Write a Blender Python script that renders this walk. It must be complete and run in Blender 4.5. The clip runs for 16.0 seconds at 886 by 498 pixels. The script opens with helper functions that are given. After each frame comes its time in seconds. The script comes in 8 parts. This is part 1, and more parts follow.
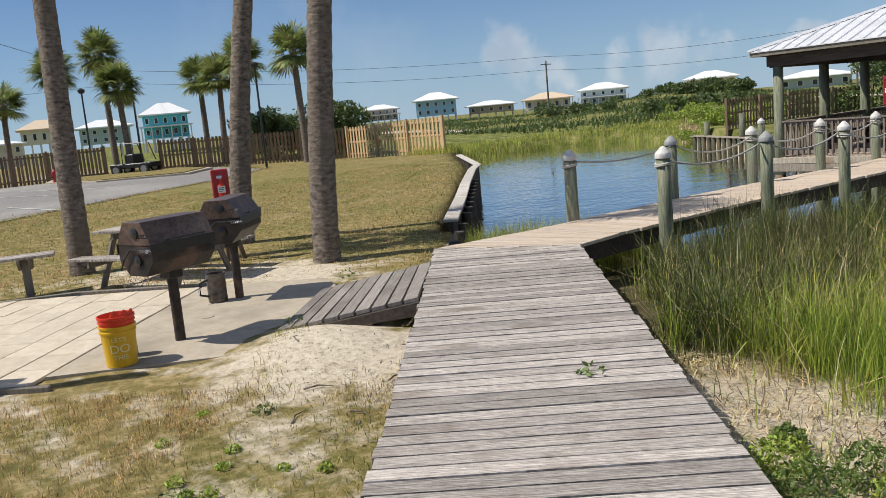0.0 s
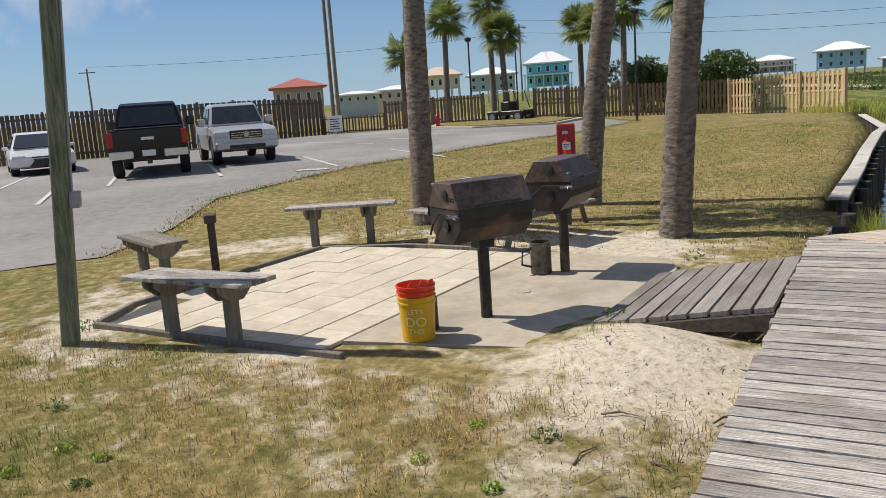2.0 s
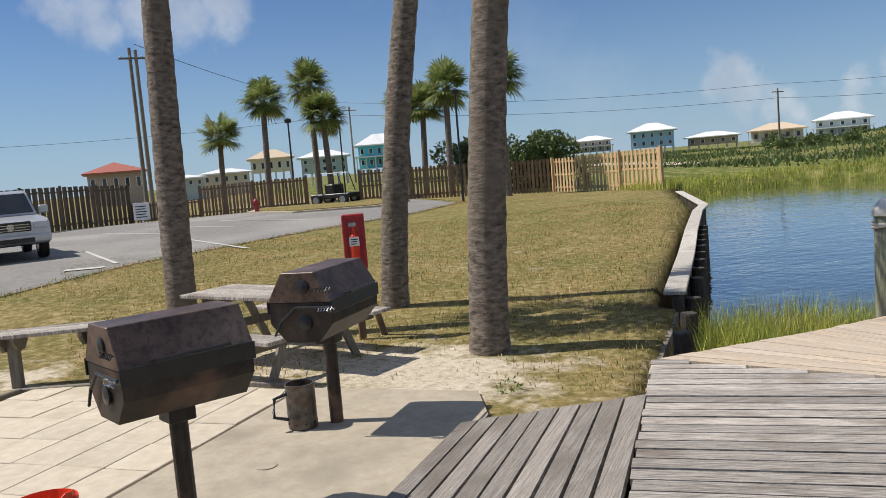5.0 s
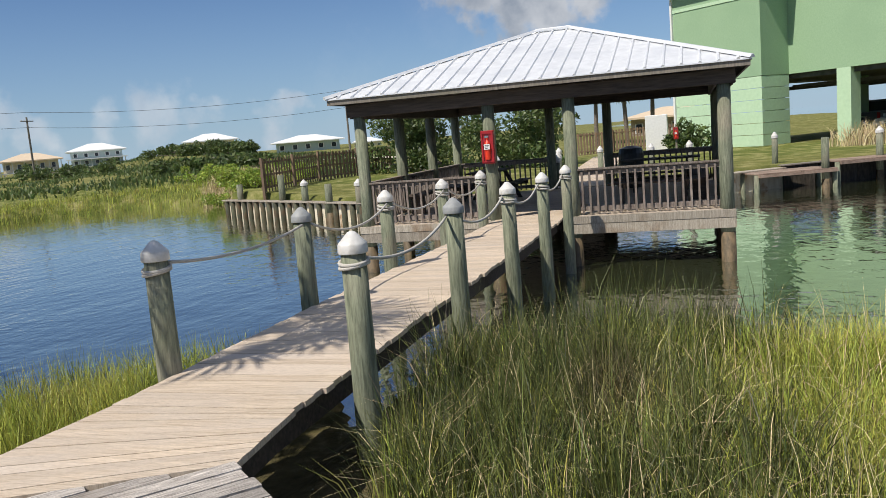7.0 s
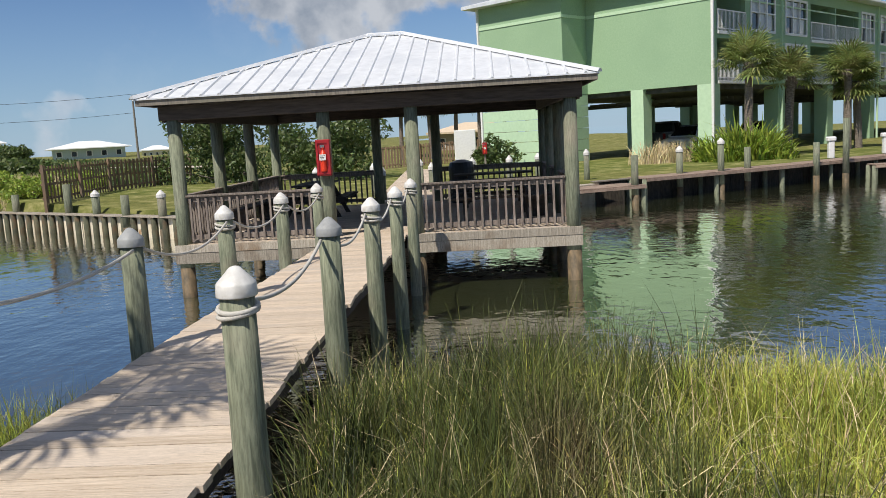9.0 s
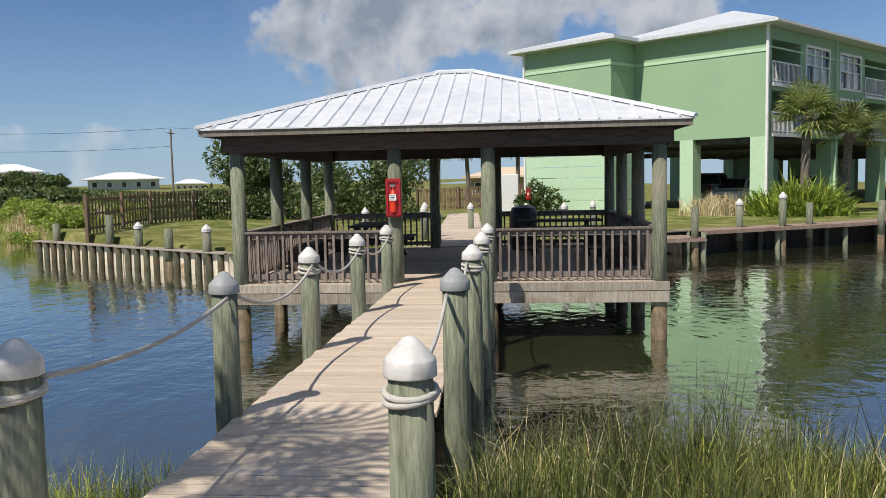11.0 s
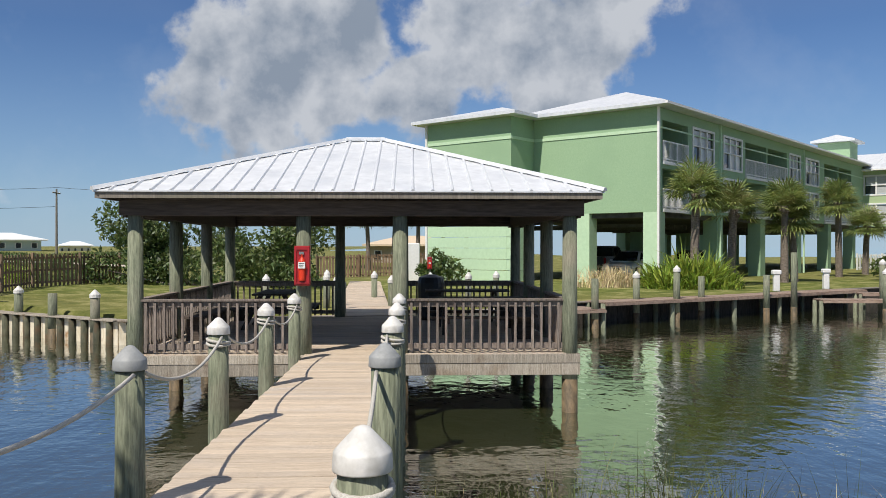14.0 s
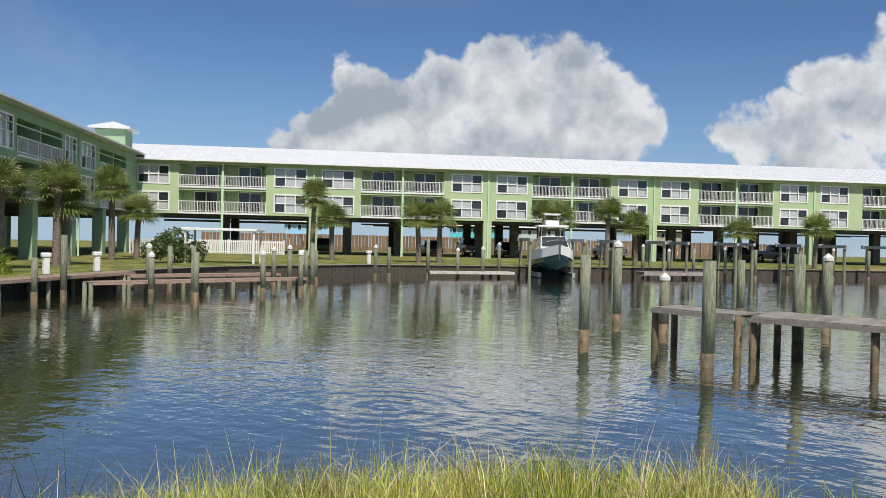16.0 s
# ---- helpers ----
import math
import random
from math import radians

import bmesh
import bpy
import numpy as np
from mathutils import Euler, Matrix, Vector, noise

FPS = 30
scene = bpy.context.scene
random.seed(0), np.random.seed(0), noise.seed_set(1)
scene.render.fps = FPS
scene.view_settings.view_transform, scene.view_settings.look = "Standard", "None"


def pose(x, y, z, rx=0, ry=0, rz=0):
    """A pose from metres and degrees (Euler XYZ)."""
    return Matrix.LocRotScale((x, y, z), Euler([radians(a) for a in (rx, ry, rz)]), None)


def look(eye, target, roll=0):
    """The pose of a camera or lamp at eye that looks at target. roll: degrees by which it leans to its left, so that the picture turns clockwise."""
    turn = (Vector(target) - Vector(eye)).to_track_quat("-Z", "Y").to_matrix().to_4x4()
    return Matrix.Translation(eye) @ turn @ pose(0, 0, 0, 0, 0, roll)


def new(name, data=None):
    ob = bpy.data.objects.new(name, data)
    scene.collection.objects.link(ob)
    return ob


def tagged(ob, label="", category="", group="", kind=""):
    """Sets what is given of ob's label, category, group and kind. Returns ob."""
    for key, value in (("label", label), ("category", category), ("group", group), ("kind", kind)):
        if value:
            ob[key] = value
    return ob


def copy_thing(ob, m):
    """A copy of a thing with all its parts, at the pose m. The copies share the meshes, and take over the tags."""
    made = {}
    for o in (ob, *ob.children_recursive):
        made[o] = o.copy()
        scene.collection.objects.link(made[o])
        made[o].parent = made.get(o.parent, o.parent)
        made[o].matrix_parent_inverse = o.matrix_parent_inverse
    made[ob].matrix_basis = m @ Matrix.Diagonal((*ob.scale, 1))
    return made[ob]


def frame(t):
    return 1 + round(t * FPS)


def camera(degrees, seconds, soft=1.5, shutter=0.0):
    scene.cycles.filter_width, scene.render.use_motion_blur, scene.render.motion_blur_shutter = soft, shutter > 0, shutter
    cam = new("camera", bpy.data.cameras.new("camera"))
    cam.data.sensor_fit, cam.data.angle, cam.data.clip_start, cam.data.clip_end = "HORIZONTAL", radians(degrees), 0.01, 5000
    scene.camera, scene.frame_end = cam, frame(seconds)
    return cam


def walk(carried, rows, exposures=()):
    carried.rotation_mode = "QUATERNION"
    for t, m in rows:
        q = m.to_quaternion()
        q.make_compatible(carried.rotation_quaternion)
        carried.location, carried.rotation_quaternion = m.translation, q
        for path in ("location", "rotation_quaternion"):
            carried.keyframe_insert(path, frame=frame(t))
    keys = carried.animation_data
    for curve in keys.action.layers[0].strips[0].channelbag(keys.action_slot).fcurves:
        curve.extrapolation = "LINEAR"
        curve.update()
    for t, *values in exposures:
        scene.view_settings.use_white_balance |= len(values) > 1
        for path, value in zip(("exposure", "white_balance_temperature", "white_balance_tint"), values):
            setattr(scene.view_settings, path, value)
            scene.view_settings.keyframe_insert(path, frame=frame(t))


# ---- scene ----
cam = camera(56.1, 16.0, 0.62)
PATH = [
    (0, (-0.05, 0.173, 1.605), (-1.589, 1.411, 1.291), -5.2),
    (0.5, (-0.232, 0.388, 1.617), (-1.963, 1.325, 1.263), -3.1),
    (1, (-0.432, 0.627, 1.633), (-2.284, 1.293, 1.277), -2.8),
    (1.5, (-0.758, 0.821, 1.63), (-2.66, 1.334, 1.28), -3.5),
    (2, (-1.077, 1.113, 1.6), (-2.992, 1.567, 1.241), -4.0),
    (2.5, (-1.425, 1.374, 1.573), (-3.346, 1.811, 1.228), -4.5),
    (3, (-1.773, 1.634, 1.577), (-3.697, 2.084, 1.267), -4.8),
    (5.5, (-3.4, 2.847, 1.564), (-5.076, 3.922, 1.373), -5.0),
    (6, (-3.637, 3.156, 1.589), (-5.051, 4.553, 1.375), -4.6),
    (6.5, (-3.916, 3.478, 1.569), (-4.939, 5.179, 1.327), -4.5),
    (7, (-4.153, 3.818, 1.571), (-4.746, 5.709, 1.302), -4.7),
    (7.5, (-4.335, 4.137, 1.575), (-4.627, 6.095, 1.289), -4.5),
    (8, (-4.606, 4.403, 1.579), (-4.743, 6.376, 1.282), -4.0),
    (8.5, (-4.807, 4.652, 1.575), (-4.905, 6.628, 1.28), -3.8),
    (9, (-5.127, 4.948, 1.575), (-5.242, 6.926, 1.302), -3.2),
    (9.5, (-5.387, 5.209, 1.575), (-5.534, 7.188, 1.33), -2.3),
    (12, (-6.204, 6.065, 1.589), (-6.354, 8.056, 1.476), -0.4),
    (12.5, (-6.227, 6.078, 1.606), (-6.353, 8.072, 1.525), -0.1),
    (13, (-6.233, 6.117, 1.599), (-6.327, 8.114, 1.552), -0.0),
    (13.5, (-6.232, 6.123, 1.597), (-6.261, 8.122, 1.577), 0.0),
    (14, (-6.23, 6.123, 1.595), (-6.151, 8.122, 1.588), -0.0),
    (14.5, (-6.207, 6.152, 1.593), (-5.829, 8.116, 1.571), -0.2),
    (15, (-6.161, 6.188, 1.573), (-5.365, 8.023, 1.54), -0.0),
    (15.5, (-6.07, 6.081, 1.569), (-4.9, 7.702, 1.535), 0.5),
    (16, (-5.904, 6.079, 1.547), (-4.392, 7.387, 1.521), 1.3),
]
walk(cam, [(t, look(eye, target, roll)) for t, eye, target, roll in PATH])

# ---- light ----
SUN_EL, SUN_DIR = radians(52), Vector((-0.55, -0.835, 0)).normalized()
sun_to = Vector((SUN_DIR.x * math.cos(SUN_EL), SUN_DIR.y * math.cos(SUN_EL), math.sin(SUN_EL)))
sun_data = bpy.data.lights.new("sun", "SUN")
sun_data.energy, sun_data.angle, sun_data.color = 5.0, radians(0.53), (1.0, 0.93, 0.83)
sun = new("sun", sun_data)
sun.matrix_world = look(sun_to * 100, (0, 0, 0))

world = bpy.data.worlds.new("sky")
scene.world = world
world.use_nodes = True
wn, wl = world.node_tree.nodes, world.node_tree.links
wn.clear()
w_out = wn.new("ShaderNodeOutputWorld")
w_bg = wn.new("ShaderNodeBackground")
w_sky = wn.new("ShaderNodeTexSky")
w_sky.sky_type, w_sky.sun_disc = "NISHITA", False
w_sky.sun_elevation, w_sky.sun_rotation = SUN_EL, math.atan2(SUN_DIR.x, SUN_DIR.y)
w_sky.air_density, w_sky.dust_density, w_sky.ozone_density = 1.0, 0.0, 3.5
w_bg.inputs["Strength"].default_value = 0.073
w_tc = wn.new("ShaderNodeTexCoord")


def w_math(op, a, b=None, c=None, clamp=False):
    n = wn.new("ShaderNodeMath")
    n.operation, n.use_clamp = op, clamp
    for i, v in enumerate((a, b, c)):
        if v is None:
            continue
        if isinstance(v, (int, float)):
            n.inputs[i].default_value = v
        else:
            wl.new(v, n.inputs[i])
    return n.outputs[0]


def w_noise(vec, scale, detail, rough=0.55):
    n = wn.new("ShaderNodeTexNoise")
    n.inputs["Scale"].default_value, n.inputs["Detail"].default_value = scale, detail
    n.inputs["Roughness"].default_value = rough
    wl.new(vec, n.inputs["Vector"])
    return n.outputs["Fac"]


def cloud_mask(lobes, vec):
    """Union of soft round lobes given by bearing, height and half-width in degrees."""
    total = None
    for yaw, el, size in lobes:
        d = Vector((math.cos(radians(el)) * math.sin(radians(yaw)), math.cos(radians(el)) * math.cos(radians(yaw)), math.sin(radians(el))))
        n = wn.new("ShaderNodeVectorMath")
        n.operation = "DISTANCE"
        wl.new(vec, n.inputs[0])
        n.inputs[1].default_value = d
        r = math.sin(radians(size))
        v = w_math("SUBTRACT", 1.0, w_math("DIVIDE", n.outputs["Value"], r))
        total = v if total is None else w_math("SMOOTH_MAX", total, v, 0.12)
    return total


# bearing to the east of the +y axis, height above the horizon, half-width, in degrees
# lobes above 20 degrees stay out of view, added to brighten the water's reflections
WHITE = [(39.5, 4.5, 2.4), (42, 7, 3.0), (44, 8.8, 3.2), (48, 8.3, 4.4), (53, 10.5, 3.8), (57, 10.4, 4.2), (60.5, 7.6, 4), (46, 5, 4.5), (54, 6, 5), (60, 4, 3.5),
         (70.3, 6.8, 3.2), (75, 9, 4), (79, 9, 5), (84, 10, 6), (73, 4, 4), (80, 4, 5), (92, 8, 7),
         (58, 27, 9), (68, 33, 10), (50, 33, 7), (78, 25, 8), (44, 24, 5.5), (52, 24, 6), (61, 23, 5.5), (34, 27, 6)]
GREY = [(-14.5, 10, 3.2), (-13, 13, 4), (-9, 12.5, 5), (-10, 8.5, 4), (-4.5, 14, 4.6), (-5, 10, 4), (0, 10.5, 4), (4, 14, 4.6), (8.5, 13, 4.6), (13, 13, 4), (11, 10, 3.6), (-6, 19, 6), (6, 19, 6), (14, 18, 5),
        (28, 24, 7), (38, 28, 8), (20, 30, 7), (-30, 27, 7), (-42, 29, 8), (-20, 31, 7), (-53, 28, 7)]
SOFT = [(-45.5, 3.6, 2.2), (-43, 2.8, 1.9), (-38, 2.6, 1.8), (-35, 3.4, 2.0), (-32, 2.8, 1.6), (-28, 2.4, 1.6),
        (-79, 12, 3.4), (-83, 10.5, 3.4), (-87, 11.5, 3.2), (-75, 15, 3), (-95, 8.5, 2.6), (-100, 8, 3), (-105, 7.5, 3), (-68, 17, 3)]
warp = wn.new("ShaderNodeMixRGB")
warp.blend_type = "LINEAR_LIGHT"
warp.inputs[0].default_value = 0.07
wn_tex = wn.new("ShaderNodeTexNoise")
wn_tex.inputs["Scale"].default_value, wn_tex.inputs["Detail"].default_value = 11, 8
wl.new(w_tc.outputs["Generated"], wn_tex.inputs["Vector"])
wl.new(w_tc.outputs["Generated"], warp.inputs[1])
wl.new(wn_tex.outputs["Color"], warp.inputs[2])
fine = w_noise(w_tc.outputs["Generated"], 26, 9, 0.6)
wisp = w_noise(w_tc.outputs["Generated"], 3.2, 7, 0.6)
# sunlit sides against shaded sides, from the relief of the cloud noise
off = wn.new("ShaderNodeVectorMath")
off.operation = "ADD"
wl.new(w_tc.outputs["Generated"], off.inputs[0])
off.inputs[1].default_value = (-0.016, -0.018, 0.026)
relief = w_math("SUBTRACT", w_noise(w_tc.outputs["Generated"], 10, 7), w_noise(off.outputs[0], 10, 7))
blue = wn.new("ShaderNodeMixRGB")
blue.blend_type = "MULTIPLY"
blue.inputs[0].default_value = 1.0
blue.inputs[2].default_value = (0.66, 0.83, 1.10, 1)
wl.new(w_sky.outputs[0], blue.inputs[1])
w_sep = wn.new("ShaderNodeSeparateXYZ")
wl.new(w_tc.outputs["Generated"], w_sep.inputs[0])
# a thin broken veil, thicker overhead
aloft = w_math("MULTIPLY", w_math("SUBTRACT", w_sep.outputs["Z"], 0.24, clamp=True), 4.0, clamp=True)
thin = w_math("ADD", w_math("MULTIPLY", w_math("SUBTRACT", wisp, 0.58, clamp=True), 0.7, clamp=True),
              w_math("MULTIPLY", aloft, w_math("MULTIPLY", w_math("SUBTRACT", wisp, 0.36, clamp=True), 1.5, clamp=True)), clamp=True)
# pale sea haze low over the horizon
low = w_math("SUBTRACT", 1.0, w_math("DIVIDE", w_sep.outputs["Z"], 0.30), clamp=True)
haze = wn.new("ShaderNodeMixRGB")
wl.new(w_math("MULTIPLY", w_math("MULTIPLY", low, low), 0.72), haze.inputs[0])
wl.new(blue.outputs[0], haze.inputs[1])
haze.inputs[2].default_value = (4.9, 7.0, 9.3, 1)
sky_col = haze.outputs[0]


def cloud_layer(below, lobes, lo, hi, dark, light, ragged=0.8, most=1.0, extra=None):
    """Clouds over the sky: a lobed mask broken up by noise, shaded by its relief."""
    mask = w_math("ADD", cloud_mask(lobes, warp.outputs[0]), w_math("MULTIPLY", w_math("SUBTRACT", fine, 0.5), ragged))
    dens = wn.new("ShaderNodeMapRange")
    dens.interpolation_type = "SMOOTHSTEP"
    dens.inputs["From Min"].default_value, dens.inputs["From Max"].default_value = lo, hi
    dens.inputs["To Max"].default_value = most
    wl.new(mask, dens.inputs["Value"])
    cover = dens.outputs[0] if extra is None else w_math("MAXIMUM", dens.outputs[0], extra)
    shade = w_math("ADD", w_math("MULTIPLY", relief, 3.2), w_math("SUBTRACT", 0.80, w_math("MULTIPLY", mask, 0.55)), clamp=True)
    ramp = wn.new("ShaderNodeValToRGB")
    ramp.color_ramp.elements[0].color, ramp.color_ramp.elements[1].color = (*dark, 1), (*light, 1)
    ramp.color_ramp.elements[0].position, ramp.color_ramp.elements[1].position = 0.05, 0.9
    wl.new(shade, ramp.inputs[0])
    mx = wn.new("ShaderNodeMixRGB")
    wl.new(cover, mx.inputs[0])
    wl.new(below, mx.inputs[1])
    wl.new(ramp.outputs[0], mx.inputs[2])
    return mx.outputs[0]


sky_col = cloud_layer(sky_col, SOFT, 0.0, 0.75, (6.4, 7.2, 8.4), (9.4, 9.9, 10.5), 1.0, 0.6)
sky_col = cloud_layer(sky_col, GREY, 0.03, 0.36, (3.5, 4.2, 5.3), (7.4, 7.8, 8.5), 0.8)
sky_col = cloud_layer(sky_col, WHITE, 0.06, 0.27, (4.8, 5.5, 6.5), (10.3, 10.5, 10.8), 0.65, 1.0, thin)
wl.new(sky_col, w_bg.inputs["Color"])
wl.new(w_bg.outputs[0], w_out.inputs["Surface"])

# ---- materials ----


def surface(name, dark, light, scale=8.0, rough=0.8, bump=0.3, depth=0.01, stretch=(1, 1, 1), turn=0.0, stain=None, stain_scale=0.6,
            stain_at=(0.45, 0.7), spread=0.0, metal=0.0, detail=6.0, space="world", gloss=0.5, thin=0.0, island=0.0, grain=0.0, grain_scale=22.0):
    """Two-scale procedural surface. spread: brightness variation from object to object."""
    m = bpy.data.materials.new(name)
    m.use_nodes = True
    n, l = m.node_tree.nodes, m.node_tree.links
    b = n["Principled BSDF"]
    if space == "world":
        src = n.new("ShaderNodeNewGeometry").outputs["Position"]
    else:
        src = n.new("ShaderNodeTexCoord").outputs["Object"]
    info = n.new("ShaderNodeObjectInfo")
    shift = n.new("ShaderNodeVectorMath")
    shift.operation = "MULTIPLY_ADD"
    l.new(info.outputs["Random"], shift.inputs[0])
    shift.inputs[1].default_value = (37, 53, 71) if spread else (0, 0, 0)
    l.new(src, shift.inputs[2])
    mp = n.new("ShaderNodeMapping")
    mp.vector_type = "TEXTURE"
    mp.inputs["Rotation"].default_value = (0, 0, radians(turn))
    mp.inputs["Scale"].default_value = stretch
    l.new(shift.outputs[0], mp.inputs["Vector"])
    t1 = n.new("ShaderNodeTexNoise")
    t1.inputs["Scale"].default_value, t1.inputs["Detail"].default_value = scale, detail
    t1.inputs["Roughness"].default_value = 0.62
    l.new(mp.outputs[0], t1.inputs["Vector"])
    r1 = n.new("ShaderNodeValToRGB")
    r1.color_ramp.elements[0].position, r1.color_ramp.elements[1].position = 0.3, 0.7
    r1.color_ramp.elements[0].color, r1.color_ramp.elements[1].color = (*dark, 1), (*light, 1)
    l.new(t1.outputs["Fac"], r1.inputs[0])
    col = r1.outputs[0]
    if stain:
        t2 = n.new("ShaderNodeTexNoise")
        t2.inputs["Scale"].default_value, t2.inputs["Detail"].default_value = stain_scale, 5
        l.new(shift.outputs[0], t2.inputs["Vector"])
        r2 = n.new("ShaderNodeMapRange")
        r2.inputs["From Min"].default_value, r2.inputs["From Max"].default_value = stain_at
        l.new(t2.outputs["Fac"], r2.inputs["Value"])
        mx = n.new("ShaderNodeMixRGB")
        l.new(r2.outputs[0], mx.inputs[0])
        l.new(col, mx.inputs[1])
        mx.inputs[2].default_value = (*stain, 1)
        col = mx.outputs[0]
    if grain:
        t3 = n.new("ShaderNodeTexNoise")
        t3.inputs["Scale"].default_value, t3.inputs["Detail"].default_value, t3.inputs["Roughness"].default_value = grain_scale, 4, 0.7
        l.new(mp.outputs[0], t3.inputs["Vector"])
        r3 = n.new("ShaderNodeMapRange")
        r3.inputs["From Min"].default_value, r3.inputs["From Max"].default_value = 0.40, 0.54
        r3.inputs["To Min"].default_value, r3.inputs["To Max"].default_value = 1 - grain, 1.0
        l.new(t3.outputs["Fac"], r3.inputs["Value"])
        gm = n.new("ShaderNodeMixRGB")
        gm.blend_type = "MULTIPLY"
        gm.inputs[0].default_value = 1.0
        l.new(col, gm.inputs[1])
        l.new(r3.outputs[0], gm.inputs[2])
        col = gm.outputs[0]
    if spread:
        hs = n.new("ShaderNodeHueSaturation")
        mr = n.new("ShaderNodeMapRange")
        mr.inputs["To Min"].default_value, mr.inputs["To Max"].default_value = 1 - spread, 1 + spread
        l.new(info.outputs["Random"], mr.inputs["Value"])
        l.new(mr.outputs[0], hs.inputs["Value"])
        l.new(col, hs.inputs["Color"])
        col = hs.outputs[0]
    if island:
        geo = n.new("ShaderNodeNewGeometry")
        hs = n.new("ShaderNodeHueSaturation")
        mr = n.new("ShaderNodeMapRange")
        mr.inputs["To Min"].default_value, mr.inputs["To Max"].default_value = 1 - island, 1 + island
        l.new(geo.outputs["Random Per Island"], mr.inputs["Value"])
        l.new(mr.outputs[0], hs.inputs["Value"])
        hu = n.new("ShaderNodeMath")
        hu.operation = "PINGPONG"
        ml = n.new("ShaderNodeMath")
        ml.operation = "MULTIPLY"
        ml.inputs[1].default_value = 7.3
        l.new(geo.outputs["Random Per Island"], ml.inputs[0])
        l.new(ml.outputs[0], hu.inputs[0])
        hu.inputs[1].default_value = 1.0
        mh = n.new("ShaderNodeMapRange")
        mh.inputs["To Min"].default_value, mh.inputs["To Max"].default_value = 0.475, 0.53
        l.new(hu.outputs[0], mh.inputs["Value"])
        l.new(mh.outputs[0], hs.inputs["Hue"])
        l.new(col, hs.inputs["Color"])
        col = hs.outputs[0]
    l.new(col, b.inputs["Base Color"])
    b.inputs["Roughness"].default_value, b.inputs["Metallic"].default_value = rough, metal
    b.inputs["Specular IOR Level"].default_value = gloss
    if thin:
        tr = n.new("ShaderNodeBsdfTranslucent")
        l.new(col, tr.inputs["Color"])
        ms = n.new("ShaderNodeMixShader")
        ms.inputs[0].default_value = thin
        l.new(b.outputs[0], ms.inputs[1])
        l.new(tr.outputs[0], ms.inputs[2])
        l.new(ms.outputs[0], n["Material Output"].inputs["Surface"])
    if bump:
        bp = n.new("ShaderNodeBump")
        bp.inputs["Strength"].default_value, bp.inputs["Distance"].default_value = bump, depth
        l.new(t1.outputs["Fac"], bp.inputs["Height"])
        l.new(bp.outputs[0], b.inputs["Normal"])
    return m


M_BOARD = surface("weathered_board", (0.20, 0.172, 0.148), (0.76, 0.70, 0.635), 5.0, 0.85, 0.9, 0.008, (1, 0.03, 1), 48, (0.25, 0.205, 0.165), 1.8, (0.56, 0.76), 0.30, grain=0.6, grain_scale=9)
M_RAMP = surface("ramp_board", (0.17, 0.148, 0.13), (0.42, 0.385, 0.345), 3.0, 0.85, 0.6, 0.006, (0.03, 1, 1), 42, (0.18, 0.155, 0.13), 1.4, (0.5, 0.75), 0.18, grain=0.45)
M_BRIDGE = surface("bridge_board", (0.46, 0.36, 0.26), (0.74, 0.62, 0.485), 3.0, 0.8, 0.4, 0.005, (1, 0.04, 1), 0, (0.58, 0.50, 0.42), 0.9, (0.48, 0.75), 0.12, grain=0.3)
M_TIMBER = surface("grey_timber", (0.12, 0.105, 0.088), (0.27, 0.24, 0.20), 2.5, 0.85, 0.5, 0.006, (0.08, 0.08, 1), 0, (0.16, 0.15, 0.11), 1.2, (0.5, 0.8), 0.2)
M_RAIL = surface("weathered_rail", (0.13, 0.10, 0.085), (0.34, 0.285, 0.24), 3.0, 0.85, 0.4, 0.004, (0.1, 0.1, 1), 0, (0.20, 0.17, 0.14), 2, (0.5, 0.8), 0.22, grain=0.4, grain_scale=9)
M_SKIRT = surface("pale_skirt_board", (0.27, 0.23, 0.18), (0.52, 0.47, 0.385), 3.0, 0.85, 0.5, 0.005, (0.05, 1, 1), 0, (0.24, 0.17, 0.11), 2.2, (0.54, 0.72), 0.2, grain=0.45)
# dark brown timber; shade under decks and the gazebo roof is in this colour
M_BEAM = surface("dark_beam_with_shade", (0.035, 0.027, 0.022), (0.095, 0.074, 0.06), 3.0, 0.85, 0.3, 0.004, (1, 0.1, 0.1), 0, None, 1, (0, 1), 0.12)
M_POST = surface("treated_post", (0.095, 0.112, 0.072), (0.285, 0.305, 0.21), 3.0, 0.85, 0.7, 0.008, (0.09, 0.09, 1), 0, (0.27, 0.25, 0.185), 1.6, (0.52, 0.75), 0.15, grain=0.3, grain_scale=7)
M_WETPOST = surface("wet_pile", (0.042, 0.036, 0.022), (0.235, 0.165, 0.09), 4.0, 0.7, 0.5, 0.006, (0.4, 0.4, 1), 0, (0.06, 0.05, 0.03), 3, (0.5, 0.7))
M_CAP = surface("white_cap", (0.52, 0.51, 0.48), (0.72, 0.71, 0.68), 14, 0.55, 0.1, 0.002, stain=(0.40, 0.385, 0.34), stain_scale=9, stain_at=(0.52, 0.8))
M_CAPGREY = surface("grey_cap", (0.24, 0.25, 0.25), (0.36, 0.37, 0.37), 14, 0.6, 0.1, 0.002)
M_CAPBOARD = surface("pale_cap_board", (0.30, 0.275, 0.24), (0.66, 0.63, 0.57), 4.0, 0.85, 0.5, 0.005, (0.1, 0.1, 1), 0, (0.25, 0.21, 0.17), 1.5, (0.55, 0.75), 0.15)
M_ROPE = surface("rope", (0.35, 0.33, 0.29), (0.62, 0.60, 0.55), 160, 0.9, 0.6, 0.004)
